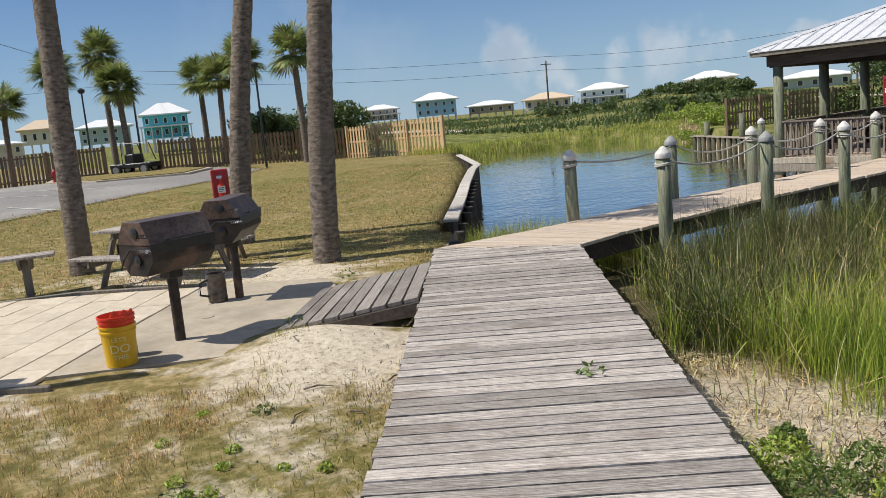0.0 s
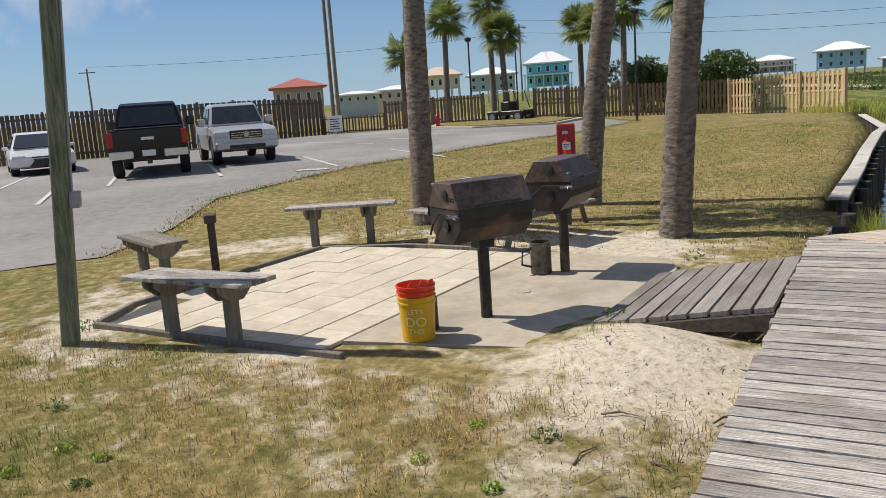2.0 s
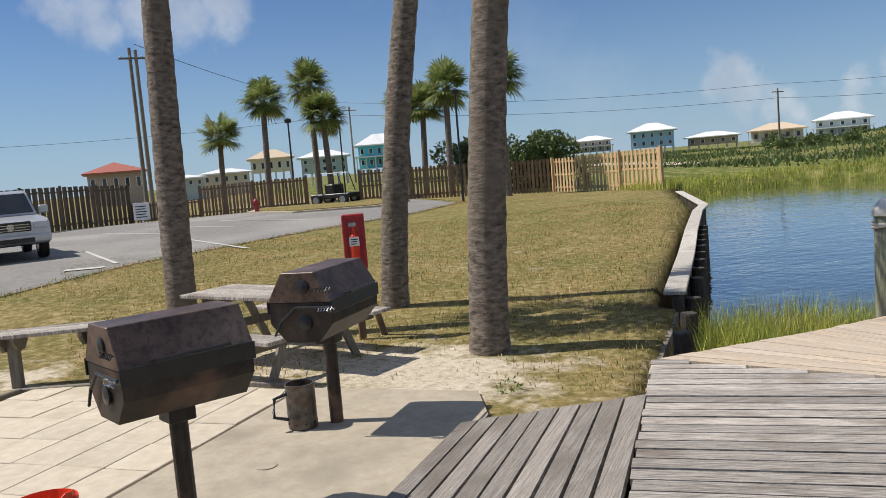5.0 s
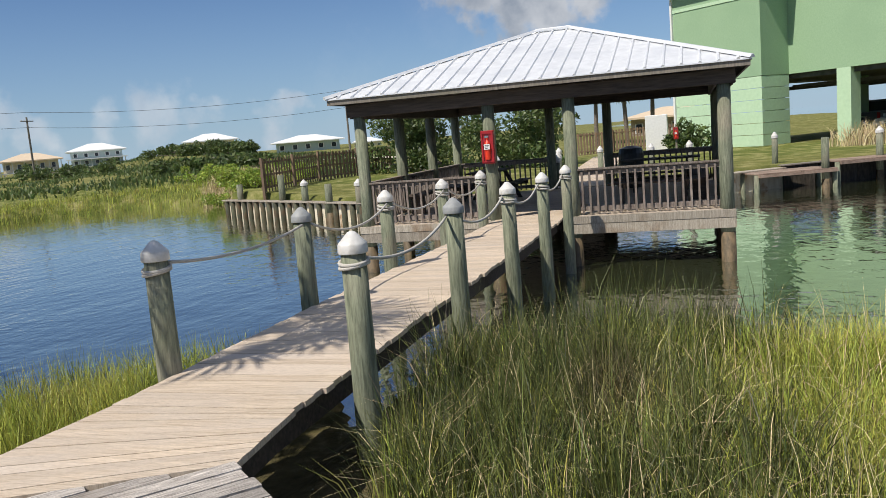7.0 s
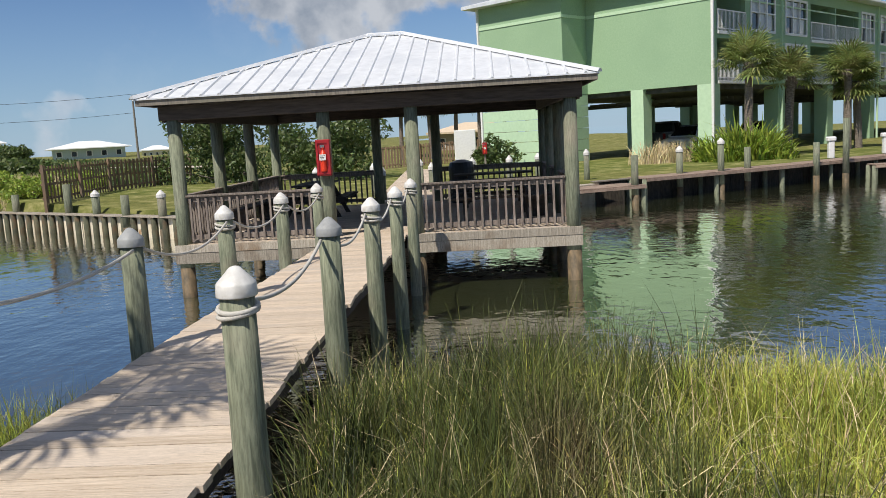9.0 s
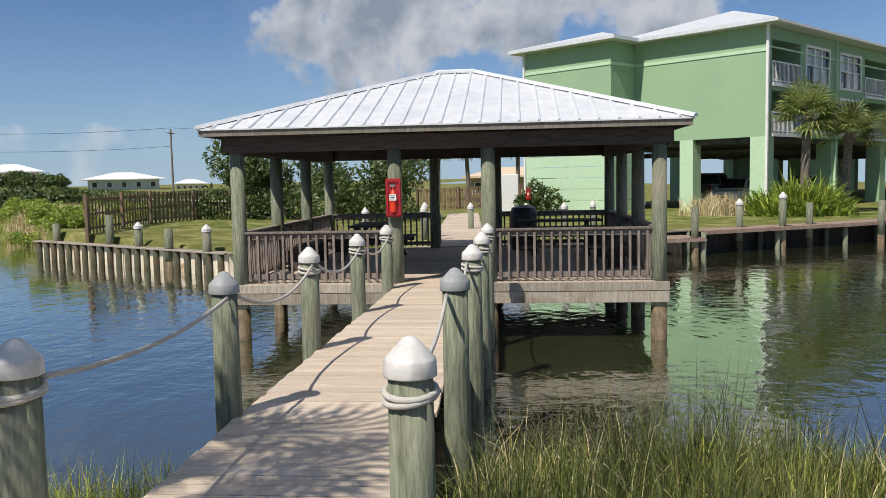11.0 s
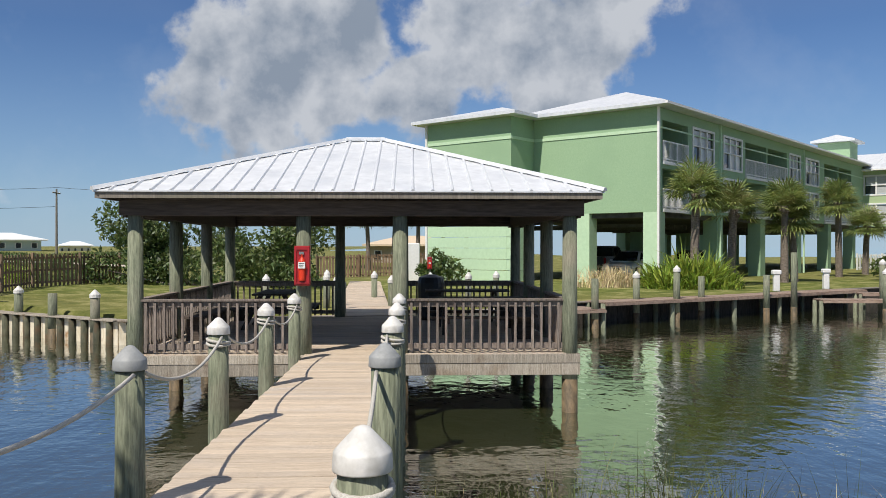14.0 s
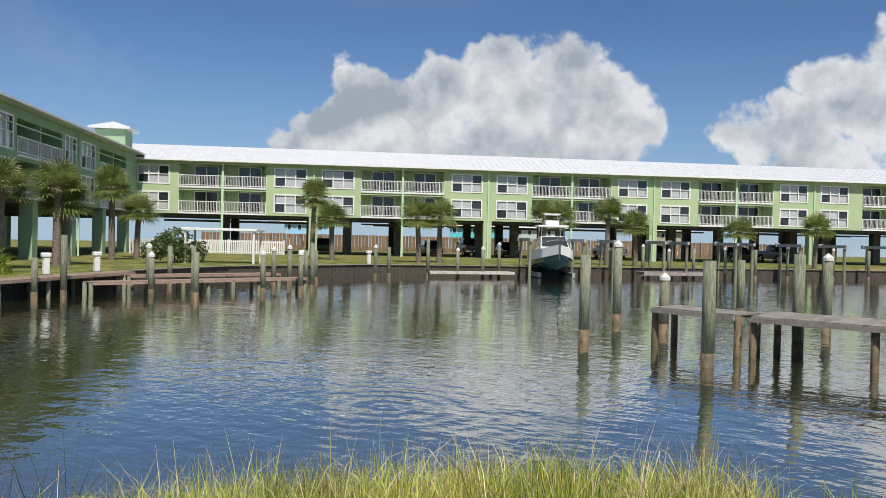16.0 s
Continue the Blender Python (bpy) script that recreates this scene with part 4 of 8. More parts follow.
def panel(bm, axis, at, u0, u1, z0, z1, holes, thick=0.3, sign=1):
    """One closed wall in the plane x=at or y=at with rectangular holes (u0, u1, z0, z1)."""
    us = sorted({u0, u1, *[h[0] for h in holes], *[h[1] for h in holes]})
    zs = sorted({z0, z1, *[h[2] for h in holes], *[h[3] for h in holes]})
    us, zs = [u for u in us if u0 <= u <= u1], [z for z in zs if z0 <= z <= z1]
    a, b = sorted((at, at + thick * sign))
    made = {}

    def v(i, k, s):
        if (i, k, s) not in made:
            w = b if s else a
            made[(i, k, s)] = bm.verts.new((us[i], w, zs[k]) if axis == "y" else (w, us[i], zs[k]))
        return made[(i, k, s)]

    def solid(i, k):
        if not (0 <= i < len(us) - 1 and 0 <= k < len(zs) - 1):
            return False
        um, zm = (us[i] + us[i + 1]) / 2, (zs[k] + zs[k + 1]) / 2
        return not any(h[0] < um < h[1] and h[2] < zm < h[3] for h in holes)
    for i in range(len(us) - 1):
        for k in range(len(zs) - 1):
            if not solid(i, k):
                continue
            bm.faces.new((v(i, k, 0), v(i + 1, k, 0), v(i + 1, k + 1, 0), v(i, k + 1, 0)))
            bm.faces.new((v(i, k + 1, 1), v(i + 1, k + 1, 1), v(i + 1, k, 1), v(i, k, 1)))
            for (di, dk), (p0, p1) in (((-1, 0), ((i, k), (i, k + 1))), ((1, 0), ((i + 1, k), (i + 1, k + 1))), ((0, -1), ((i, k), (i + 1, k))), ((0, 1), ((i, k + 1), (i + 1, k + 1)))):
                if not solid(i + di, k + dk):
                    bm.faces.new((v(*p0, 0), v(*p0, 1), v(*p1, 1), v(*p1, 0)))
    bmesh.ops.recalc_face_normals(bm, faces=bm.faces[:])
    return bm


def frame_m(axis, at, u, z):
    """Pose with x along the wall, -y out of it."""
    if axis == "y":
        return Matrix.Translation((u, at, z))
    return Matrix.Translation((at, u, z)) @ Matrix.Rotation(radians(90), 4, "Z")


WIN_CACHE = {}


def window(axis, at, u0, u1, z0, z1, parent=None, cols=3):
    w, h = round(u1 - u0, 2), round(z1 - z0, 2)
    if (w, h, cols) not in WIN_CACHE:
        bm = bmesh.new()
        f = 0.13
        gaps = [(w * i / cols + (0.05 if i else 0), w * (i + 1) / cols - (0.05 if i < cols - 1 else 0), k * h / 2 + (0.03 if k else 0), (k + 1) * h / 2 - (0 if k else 0.03)) for i in range(cols) for k in range(2)]
        panel(bm, "y", -0.05, -f, w + f, -f, h + f, gaps, 0.10)
        fr = mesh_of(bm, "window_frame", M_WHITE)
        pn = []
        for i in range(cols):
            for k in range(2):
                pn.append(mesh_of(span(bmesh.new(), w * i / cols + 0.05, w * (i + 1) / cols - 0.05, 0.052, 0.07, k * h / 2 + 0.03, (k + 1) * h / 2 - 0.03), "pane", M_BLIND if (i + k) % 3 else M_DARKGLASS))
        WIN_CACHE[(w, h, cols)] = (fr, pn)
    fr, pn = WIN_CACHE[(w, h, cols)]
    wdw = new("window", fr)
    wdw.parent = parent or block
    wdw.matrix_local = frame_m(axis, at, u0, z0)
    for me_ in pn:
        p = new("pane", me_)
        p.parent = wdw
    return wdw


def balcony(axis, at, u0, u1, z, deep=1.9, top=2.1, wall_m=None):
    """Recessed balcony: floor, side and back walls, sliding door and a white railing."""
    w = u1 - u0
    bm = bmesh.new()
    span(bm, 0, w, deep, deep + 0.1, -0.15, top)
    span(bm, -0.1, 0, 0.31, deep, -0.15, top)
    span(bm, w, w + 0.1, 0.31, deep, -0.15, top)
    span(bm, -0.1, w + 0.1, 0.31, deep, top, top + 0.1)
    b = part("balcony", bm, wall_m or M_GREEN, block)
    b.matrix_local = frame_m(axis, at, u0, z)
    part("balcony_floor", span(bmesh.new(), 0, w, -0.1, deep, -0.15, 0.0), M_WHITE, b)
    bm = bmesh.new()
    span(bm, 0, w, -0.06, 0.0, 0.98, 1.04)
    span(bm, 0, w, -0.05, -0.01, 0.10, 0.15)
    k = int(w / 0.14)
    for i in range(k + 1):
        r = 0.035 if i in (0, k) or i % 12 == 0 else 0.014
        span(bm, i * w / k - r, i * w / k + r, -0.045, -0.02, 0.0, 0.98)
    part("railing", bm, M_WHITE, b, "white metal balcony railing")
    d0, d1 = w * 0.28, w * 0.86
    bm = bmesh.new()
    for a, c in ((d0, d0 + 0.09), (d1 - 0.09, d1), ((d0 + d1) / 2 - 0.05, (d0 + d1) / 2 + 0.05)):
        span(bm, a, c, deep - 0.08, deep - 0.005, 0, 1.95)
    span(bm, d0, d1, deep - 0.08, deep - 0.005, 1.95, 2.05)
    part("door_frame", bm, M_WHITE, b)
    part("sliding_door", span(bmesh.new(), d0 + 0.09, d1 - 0.09, deep - 0.04, deep - 0.01, 0.02, 1.95), M_DARKGLASS, b, "dark glass sliding door")


# long wing on the left, seen along its side
side_win = [(4.3, 7.05), (8.6, 11.4), (20.6, 22.9), (24.3, 27.4)]
side_bal = [(0.5, 3.6), (12.1, 15.9), (16.1, 20.0), (29.0, 32.8), (33.0, 37.0)]
holes = [(a, b, z + 0.25, z + 2.0) for a, b in side_win for z in (ZS + 0.1, ZM + 0.1)] + [(a, b, z, z + 2.05) for a, b in side_bal for z in (ZS + 0.15, ZM + 0.1)]
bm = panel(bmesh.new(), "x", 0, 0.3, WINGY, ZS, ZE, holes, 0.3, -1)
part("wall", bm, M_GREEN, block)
for a, b in side_win:
    for z in (ZS + 0.1, ZM + 0.1):
        window("x", 0, a, b, z + 0.25, z + 2.0)
for a, b in side_bal:
    for z in (ZS + 0.15, ZM + 0.1):
        balcony("x", 0, a, b, z)
XS, XL, PR = -7.3, -13.1, -2.2        # projecting stair block at the end
part("wall", span(bmesh.new(), XS, 0, 0, 0.3, ZS, ZE), M_GREEN, block)
part("wall", span(bmesh.new(), XS - 0.3, XS, PR, 0.0, ZS, ZE), M_GREEN, block)
part("wall", span(bmesh.new(), XL, XS - 0.3, PR, PR + 0.3, ZS, ZE), M_GREEN, block)
part("wall", span(bmesh.new(), XL, XL + 0.3, PR + 0.3, WINGY + 12, ZS, ZE), M_GREEN, block)
for y in (5.5, 13, 20.5, 28, 36, 44):
    part("pier", span(bmesh.new(), XL + 0.002, XL + 0.8, y, y + 0.9, -0.6, ZS - 0.26), M_GREEN, block)
# lap siding on the lower storey of the stair block
for k in range(6):
    z0, z1 = -0.3 + 0.6 * k, -0.3 + 0.6 * (k + 1)
    part("siding_board", span(bmesh.new(), XL, XS - 0.3, PR, PR + 0.28, z0, z1 - 0.025), M_TRIMGREEN, block)
    part("siding_board", span(bmesh.new(), XS - 0.298, XS - 0.01, PR + 0.002, 0.0, z0, z1 - 0.025), M_TRIMGREEN, block)
for x0, x1, y0, y1 in ((XL - 0.03, XS + 0.03, PR - 0.04, PR), (XS, XS + 0.04, PR - 0.04, -0.045), (XS + 0.04, 0.03, -0.04, 0.0)):
    part("band", span(bmesh.new(), x0, x1, y0, y1, 7.3, 7.46), M_TRIMGREEN, block, "pale green moulding band")
part("band", span(bmesh.new(), 0.0, 0.04, 0.02, WINGY - 0.1, 7.48, 7.56), M_TRIMGREEN, block, "pale green moulding band")
for x0, x1, y0, y1 in ((-4.6, -3.85, 0.0, 0.8), (-0.8, -0.002, 0.002, 0.8)):
    part("pier", span(bmesh.new(), x0, x1, y0, y1, -0.6, ZS), M_TRIMGREEN, block)
for y in (7.6, 14.8, 22.4, 30, 37.5):
    part("pier", span(bmesh.new(), -0.8, -0.002, y, y + 0.9, -0.6, ZS), M_GREEN, block)
    part("pier", span(bmesh.new(), -9, -8.2, y, y + 0.9, -0.6, ZS), M_GREEN, block)
# far wing across the basin
FX = [3.74, 20.5, 37.1, 54.1, 71.8]
far_bal = [(x, x + 3.85) for x in FX] + [(x + 4.05, x + 7.9) for x in FX]
far_win = [(0.15, 2.8)] + [(x + 8.75, x + 11.55) for x in FX[:-1]] + [(x + 13.15, x + 16.0) for x in FX[:-1]]
holes = [(a, b, z, z + 1.55) for a, b in far_win for z in (ZS + 0.35, ZM + 0.35)] + [(a, b, z, z + 2.05) for a, b in far_bal for z in (ZS + 0.15, ZM + 0.1)]
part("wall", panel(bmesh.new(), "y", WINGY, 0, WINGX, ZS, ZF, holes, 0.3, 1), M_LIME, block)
for a, b in far_win:
    for z in (ZS + 0.35, ZM + 0.35):
        window("y", WINGY, a, b, z, z + 1.55)
for a, b in far_bal:
    for z in (ZS + 0.15, ZM + 0.1):
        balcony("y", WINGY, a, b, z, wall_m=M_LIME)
for x in FX:
    part("pole", span(bmesh.new(), x + 3.85, x + 4.05, WINGY - 0.18, WINGY - 0.002, -0.6, ZF), M_TRIMGREEN, block)
    # piers set back under the wing have its shade in their dark colour
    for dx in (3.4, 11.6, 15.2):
        part("pier", span(bmesh.new(), x + dx, x + dx + 0.8, WINGY + 3, WINGY + 3.8, -0.6, ZS), M_DARKSHADE, block)
        part("pier", span(bmesh.new(), x + dx, x + dx + 0.8, WINGY + 11, WINGY + 11.8, -0.6, ZS), M_DARKSHADE, block)
for x in [12.3 + f for f in (3.7, 20.4, 37.1, 54.1)]:
    part("downspout", span(bmesh.new(), x, x + 0.12, WINGY - 0.12, WINGY - 0.002, -0.4, ZF), M_TRIMGREEN, block)
    part("pier", span(bmesh.new(), x - 0.35, x + 0.45, WINGY + 0.01, WINGY + 0.8, -0.6, ZS), M_LIME, block)
for y in (7.9, 23.6):
    part("downspout", span(bmesh.new(), 0.002, 0.12, y, y + 0.1, -0.4, ZE), M_TRIMGREEN, block)
part("downspout", span(bmesh.new(), 0.002, 0.12, -0.12, -0.002, -0.4, ZE), M_WHITE, block, "white downspout")
part("downspout", span(bmesh.new(), XL - 0.12, XL - 0.002, PR - 0.12, PR, -0.4, ZE), M_WHITE, block, "white downspout")
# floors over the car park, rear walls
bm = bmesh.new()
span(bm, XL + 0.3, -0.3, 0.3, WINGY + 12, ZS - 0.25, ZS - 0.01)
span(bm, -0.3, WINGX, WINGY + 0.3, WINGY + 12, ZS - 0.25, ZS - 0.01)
part("underside", bm, M_DARKSHADE, block, "underside over the parking level, its shade put into a dark colour")
bm = bmesh.new()
span(bm, -0.2, WINGX, WINGY + 11.7, WINGY + 12, ZS, ZF)
span(bm, WINGX - 0.3, WINGX, WINGY + 0.3, WINGY + 11.7, ZS, ZF)
part("wall", bm, M_GREEN, block)
# pipes coloured as dark as the shade they hang in
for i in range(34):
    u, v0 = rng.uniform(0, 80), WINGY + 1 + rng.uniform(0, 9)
    part("pipe", span(bmesh.new(), u, u + rng.uniform(3, 9), v0, v0 + rng.uniform(0.1, 0.3), ZS - 0.55 - rng.uniform(0, .15), ZS - 0.48), M_DARKSHADE, block)
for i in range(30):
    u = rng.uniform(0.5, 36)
    part("pipe", span(bmesh.new(), -12 + rng.uniform(0, 4), -1.5, u, u + 0.08, ZS - 0.6 - rng.uniform(0, .2), ZS - 0.52), M_DARKSHADE, block)
# roofs
OV, RZ = 0.7, ZE + 0.0


def hip(name, x0, x1, y0, y1, z, rise, inset):
    bm = bmesh.new()
    w = min(x1 - x0, y1 - y0) / 2
    if (x1 - x0) > (y1 - y0):
        r0, r1 = (x0 + inset, (y0 + y1) / 2), (x1 - inset, (y0 + y1) / 2)
        fs = lambda p, q: [(0, 1, q, p), (1, 2, q), (2, 3, p, q), (3, 0, p)]
    else:
        r0, r1 = ((x0 + x1) / 2, y0 + inset), ((x0 + x1) / 2, y1 - inset)
        fs = lambda p, q: [(0, 1, p), (1, 2, q, p), (2, 3, q), (3, 0, p, q)]
    v = [bm.verts.new((x, y, z)) for x, y in ((x0, y0), (x1, y0), (x1, y1), (x0, y1))] + [bm.verts.new((*r0, z + rise)), bm.verts.new((*r1, z + rise))]
    for f in fs(4, 5):
        bm.faces.new([v[i] for i in f])
    lo = [bm.verts.new((p.co.x, p.co.y, z - 0.18)) for p in v[:4]]
    for i in range(4):
        bm.faces.new((lo[i], lo[(i + 1) % 4], v[(i + 1) % 4], v[i]))
    bm.faces.new(list(reversed(lo)))
    bmesh.ops.recalc_face_normals(bm, faces=bm.faces)
    return bm


roof_l = part("roof", hip("roof", XL + 4.5, OV, -OV, WINGY + 8, ZE + 0.19, 1.6, 5), M_ROOF, block, "white ribbed metal hip roof")
part("roof", hip("roof", XL - OV, XS + OV, PR - OV, 9, ZE + 0.185, 1.0, 4), M_ROOF, block, "white ribbed metal hip roof")
roof_f = part("roof", hip("roof", -8, WINGX + OV, WINGY - OV, WINGY + 12.5, ZF + 0.18, 1.9, 6), M_ROOF, block, "white ribbed metal hip roof")
# standing seams on the long slopes
bm = bmesh.new()
x = 0.8
while x < WINGX - 6:
    a, b = Vector((x, WINGY - OV, ZF + 0.185)), Vector((x, WINGY + 5.9, ZF + 2.08))
    box(bm, (0, 0, 0), (0.05, (b - a).length, 0.05), Matrix.Translation((a + b) / 2) @ Matrix.Rotation(math.atan2(b.z - a.z, b.y - a.y), 4, "X"))
    x += 0.6
part("seams", bm, M_ROOF, roof_f)
tow = part("tower", span(bmesh.new(), -3.2, -0.6, WINGY - 2.0, WINGY + 0.6, ZE - 0.2, ZE + 2.1), M_GREEN, block, "small square roof tower")
part("tower_roof", hip("roof", -3.7, -0.1, WINGY - 2.5, WINGY + 1.1, ZE + 2.3, 0.6, 1.5), M_ROOF, tow, "white metal pyramid roof")
# gutters
bm = bmesh.new()
span(bm, OV, OV + 0.12, -OV, WINGY - OV - 0.2, ZE + 0.02, ZE + 0.14)
span(bm, OV + 0.15, WINGX, WINGY - OV - 0.12, WINGY - OV - 0.002, ZF + 0.02, ZF + 0.14)
part("gutter", bm, M_WHITE, block, "white gutter")

# ---- patio ----
PN = Vector((-8.83, 0.08))
PP, PQ = Vector((0.70, 0.714)).normalized(), Vector((-0.714, 0.70)).normalized()
PZ = -0.28


def pq(p, q):
    v = PN + PP * p + PQ * q
    return v.x, v.y


patio = struct("patio", "pale concrete paver patio with a poured slab", "patio")
outline = [(2.075, 0.30), (3.65, 0.62), (3.96, 1.1), (3.96, 3.4), (3.70, 4.0), (2.075, 4.03)]
part("slab", prism(bmesh.new(), [pq(*o) for o in outline], PZ - 0.12, PZ), M_CONC, patio, "stained poured concrete slab")
part("paver_bed", prism(bmesh.new(), [pq(*o) for o in ((-0.55, 0.02), (2.06, 0.02), (2.06, 4.1), (0.3, 4.15), (-0.9, 3.8), (-0.9, 0.9))], PZ - 0.12, PZ - 0.03), M_DARKSHADE, patio)
pv = mesh_of(box(bmesh.new(), (0, 0, 0), (0.402, 0.482, 0.05), None, 0.005), "paver", M_PAVER)
pm = Matrix.Rotation(math.atan2(PP.y, PP.x), 4, "Z")
for i in range(7):
    for j in range(8):
        p, q = 2.05 - 0.41 * (i + 0.5), 0.06 + 0.49 * (j + 0.5)
        if p < -0.5 and q < 0.8:
            continue
        x, y = pq(p, q)
        ob = new("paver", pv)
        ob.parent = patio
        ob.matrix_local = Matrix.Translation((x, y, PZ - 0.022 + rng.uniform(-0.004, 0.004))) @ Matrix.Rotation(rng.uniform(-.008, .008), 4, "Z") @ pm
# timber edging
edge = [(-0.62, 0.0), (2.3, 0.0)], [(-0.95, 0.7), (-0.62, 0.0)], [(-0.95, 0.7), (-0.95, 3.8)], [(-0.95, 3.8), (0.3, 4.2)], [(0.3, 4.2), (2.1, 4.1)]
for a, b in edge:
    a, b = Vector(pq(*a)), Vector(pq(*b))
    d = b - a
    e = part("edging_board", box(bmesh.new(), (0, 0, 0), (d.length, 0.06, 0.14), None, 0.008), M_TIMBER, patio)
    e.matrix_local = Matrix.Translation((*(a + b) / 2, PZ - 0.05)) @ Matrix.Rotation(math.atan2(d.y, d.x), 4, "Z") @ Matrix.Rotation(rng.uniform(-0.01, 0.01), 4, "Y")
part("drain_cover", lathe(bmesh.new(), [(0.07, 0), (0.07, 0.006), (0.06, 0.008)], 18, (*pq(2.8, 2.2), PZ)), M_CONC, patio)


def bench(x, y, yaw, length, label, top_z=0.26, dark=False, legs=(-0.26, 0.26)):
    z0 = hz(x, y)
    b = thing("bench", Matrix.Translation((x, y, z0)) @ Matrix.Rotation(radians(yaw), 4, "Z"), label, "bench", "benches round the patio")
    h = top_z - z0
    for k, oy in enumerate((-0.135, 0.0, 0.135)):
        bm = span(bmesh.new(), -length / 2 + rng.uniform(-.02, .02), length / 2 + rng.uniform(-.03, .03), oy - 0.064, oy + 0.064, h - 0.04, h, 0.006)
        part("seat_board", bm, M_BOARD if not dark else M_TIMBER, b)
    for lx in legs:
        lx *= length
        part("leg", span(bmesh.new(), lx - 0.05, lx + 0.05, -0.05, 0.05, -0.35, h - 0.042, 0.006), M_TIMBER, b)
        for ox in (-0.069, 0.069):
            bm = bmesh.new()
            v = []
            for dx in (-0.018, 0.018):
                for py, pz in ((-0.19, h - 0.043), (0.19, h - 0.043), (0.19, h - 0.09), (0.07, h - 0.19), (-0.07, h - 0.19), (-0.19, h - 0.09)):
                    v.append(bm.verts.new((lx + ox + dx, py, pz)))
            bm.faces.new(v[:6])
            bm.faces.new(list(reversed(v[6:])))
            for i in range(6):
                bm.faces.new((v[i], v[6 + i], v[6 + (i + 1) % 6], v[(i + 1) % 6]))
            bmesh.ops.recalc_face_normals(bm, faces=bm.faces)
            part("bracket", bm, M_TIMBER, b)
    return b


bench(-8.30, 0.66, 46, 1.42, "weathered grey plank bench on two timber posts, edge of the patio")
bench(-12.42, 2.40, 72, 1.5, "weathered plank bench on two posts beside the lawn")
bench(-10.95, 0.06, 24, 1.25, "dark splintered plank bench at the patio corner", dark=True, legs=(-0.3, 0.28))
pz = hz(-11.39, 0.71)
stub = thing("timber_post", Matrix.Translation((-11.39, 0.71, pz)), "dark brown stub post with a small block on top", "post")
part("shaft", span(bmesh.new(), -0.045, 0.045, -0.045, 0.045, -0.3, 0.62, 0.006), M_BEAM, stub)
part("block", span(bmesh.new(), -0.11, 0.11, -0.07, 0.07, 0.62, 0.72, 0.01), M_BEAM, stub)

# ---- picnic table ----
tz = hz(-11.3, 4.75)
table = thing("picnic_table", Matrix.Translation((-11.58, 4.42, tz)) @ Matrix.Rotation(radians(30), 4, "Z"), "weathered grey wooden picnic table with attached seats", "picnic table")
for k in range(5):
    part("top_board", span(bmesh.new(), -0.92, 0.92, -0.36 + k * 0.146, -0.36 + k * 0.146 + 0.138, 0.72, 0.757, 0.005), M_BOARD, table)
for sy in (-1, 1):
    for k in range(2):
        c = sy * (0.66 + 0.146 * k)
        part("seat_board", span(bmesh.new(), -0.92, 0.92, c - 0.069, c + 0.069, 0.42, 0.457, 0.005), M_BOARD, table)
for lx in (-0.62, 0.62):
    for sy in (-1, 1):
        leg = part("leg", box(bmesh.new(), (0, 0, 0), (0.04, 0.09, 0.86), None, 0.005), M_TIMBER, table)
        leg.matrix_local = Matrix.Translation((lx, sy * 0.42, 0.345)) @ Matrix.Rotation(radians(27) * sy, 4, "X")
    part("seat_bearer", span(bmesh.new(), lx + 0.022, lx + 0.06, -0.86, 0.86, 0.33, 0.419), M_TIMBER, table)
    part("top_bearer", span(bmesh.new(), lx + 0.022, lx + 0.06, -0.34, 0.34, 0.63, 0.719), M_TIMBER, table)


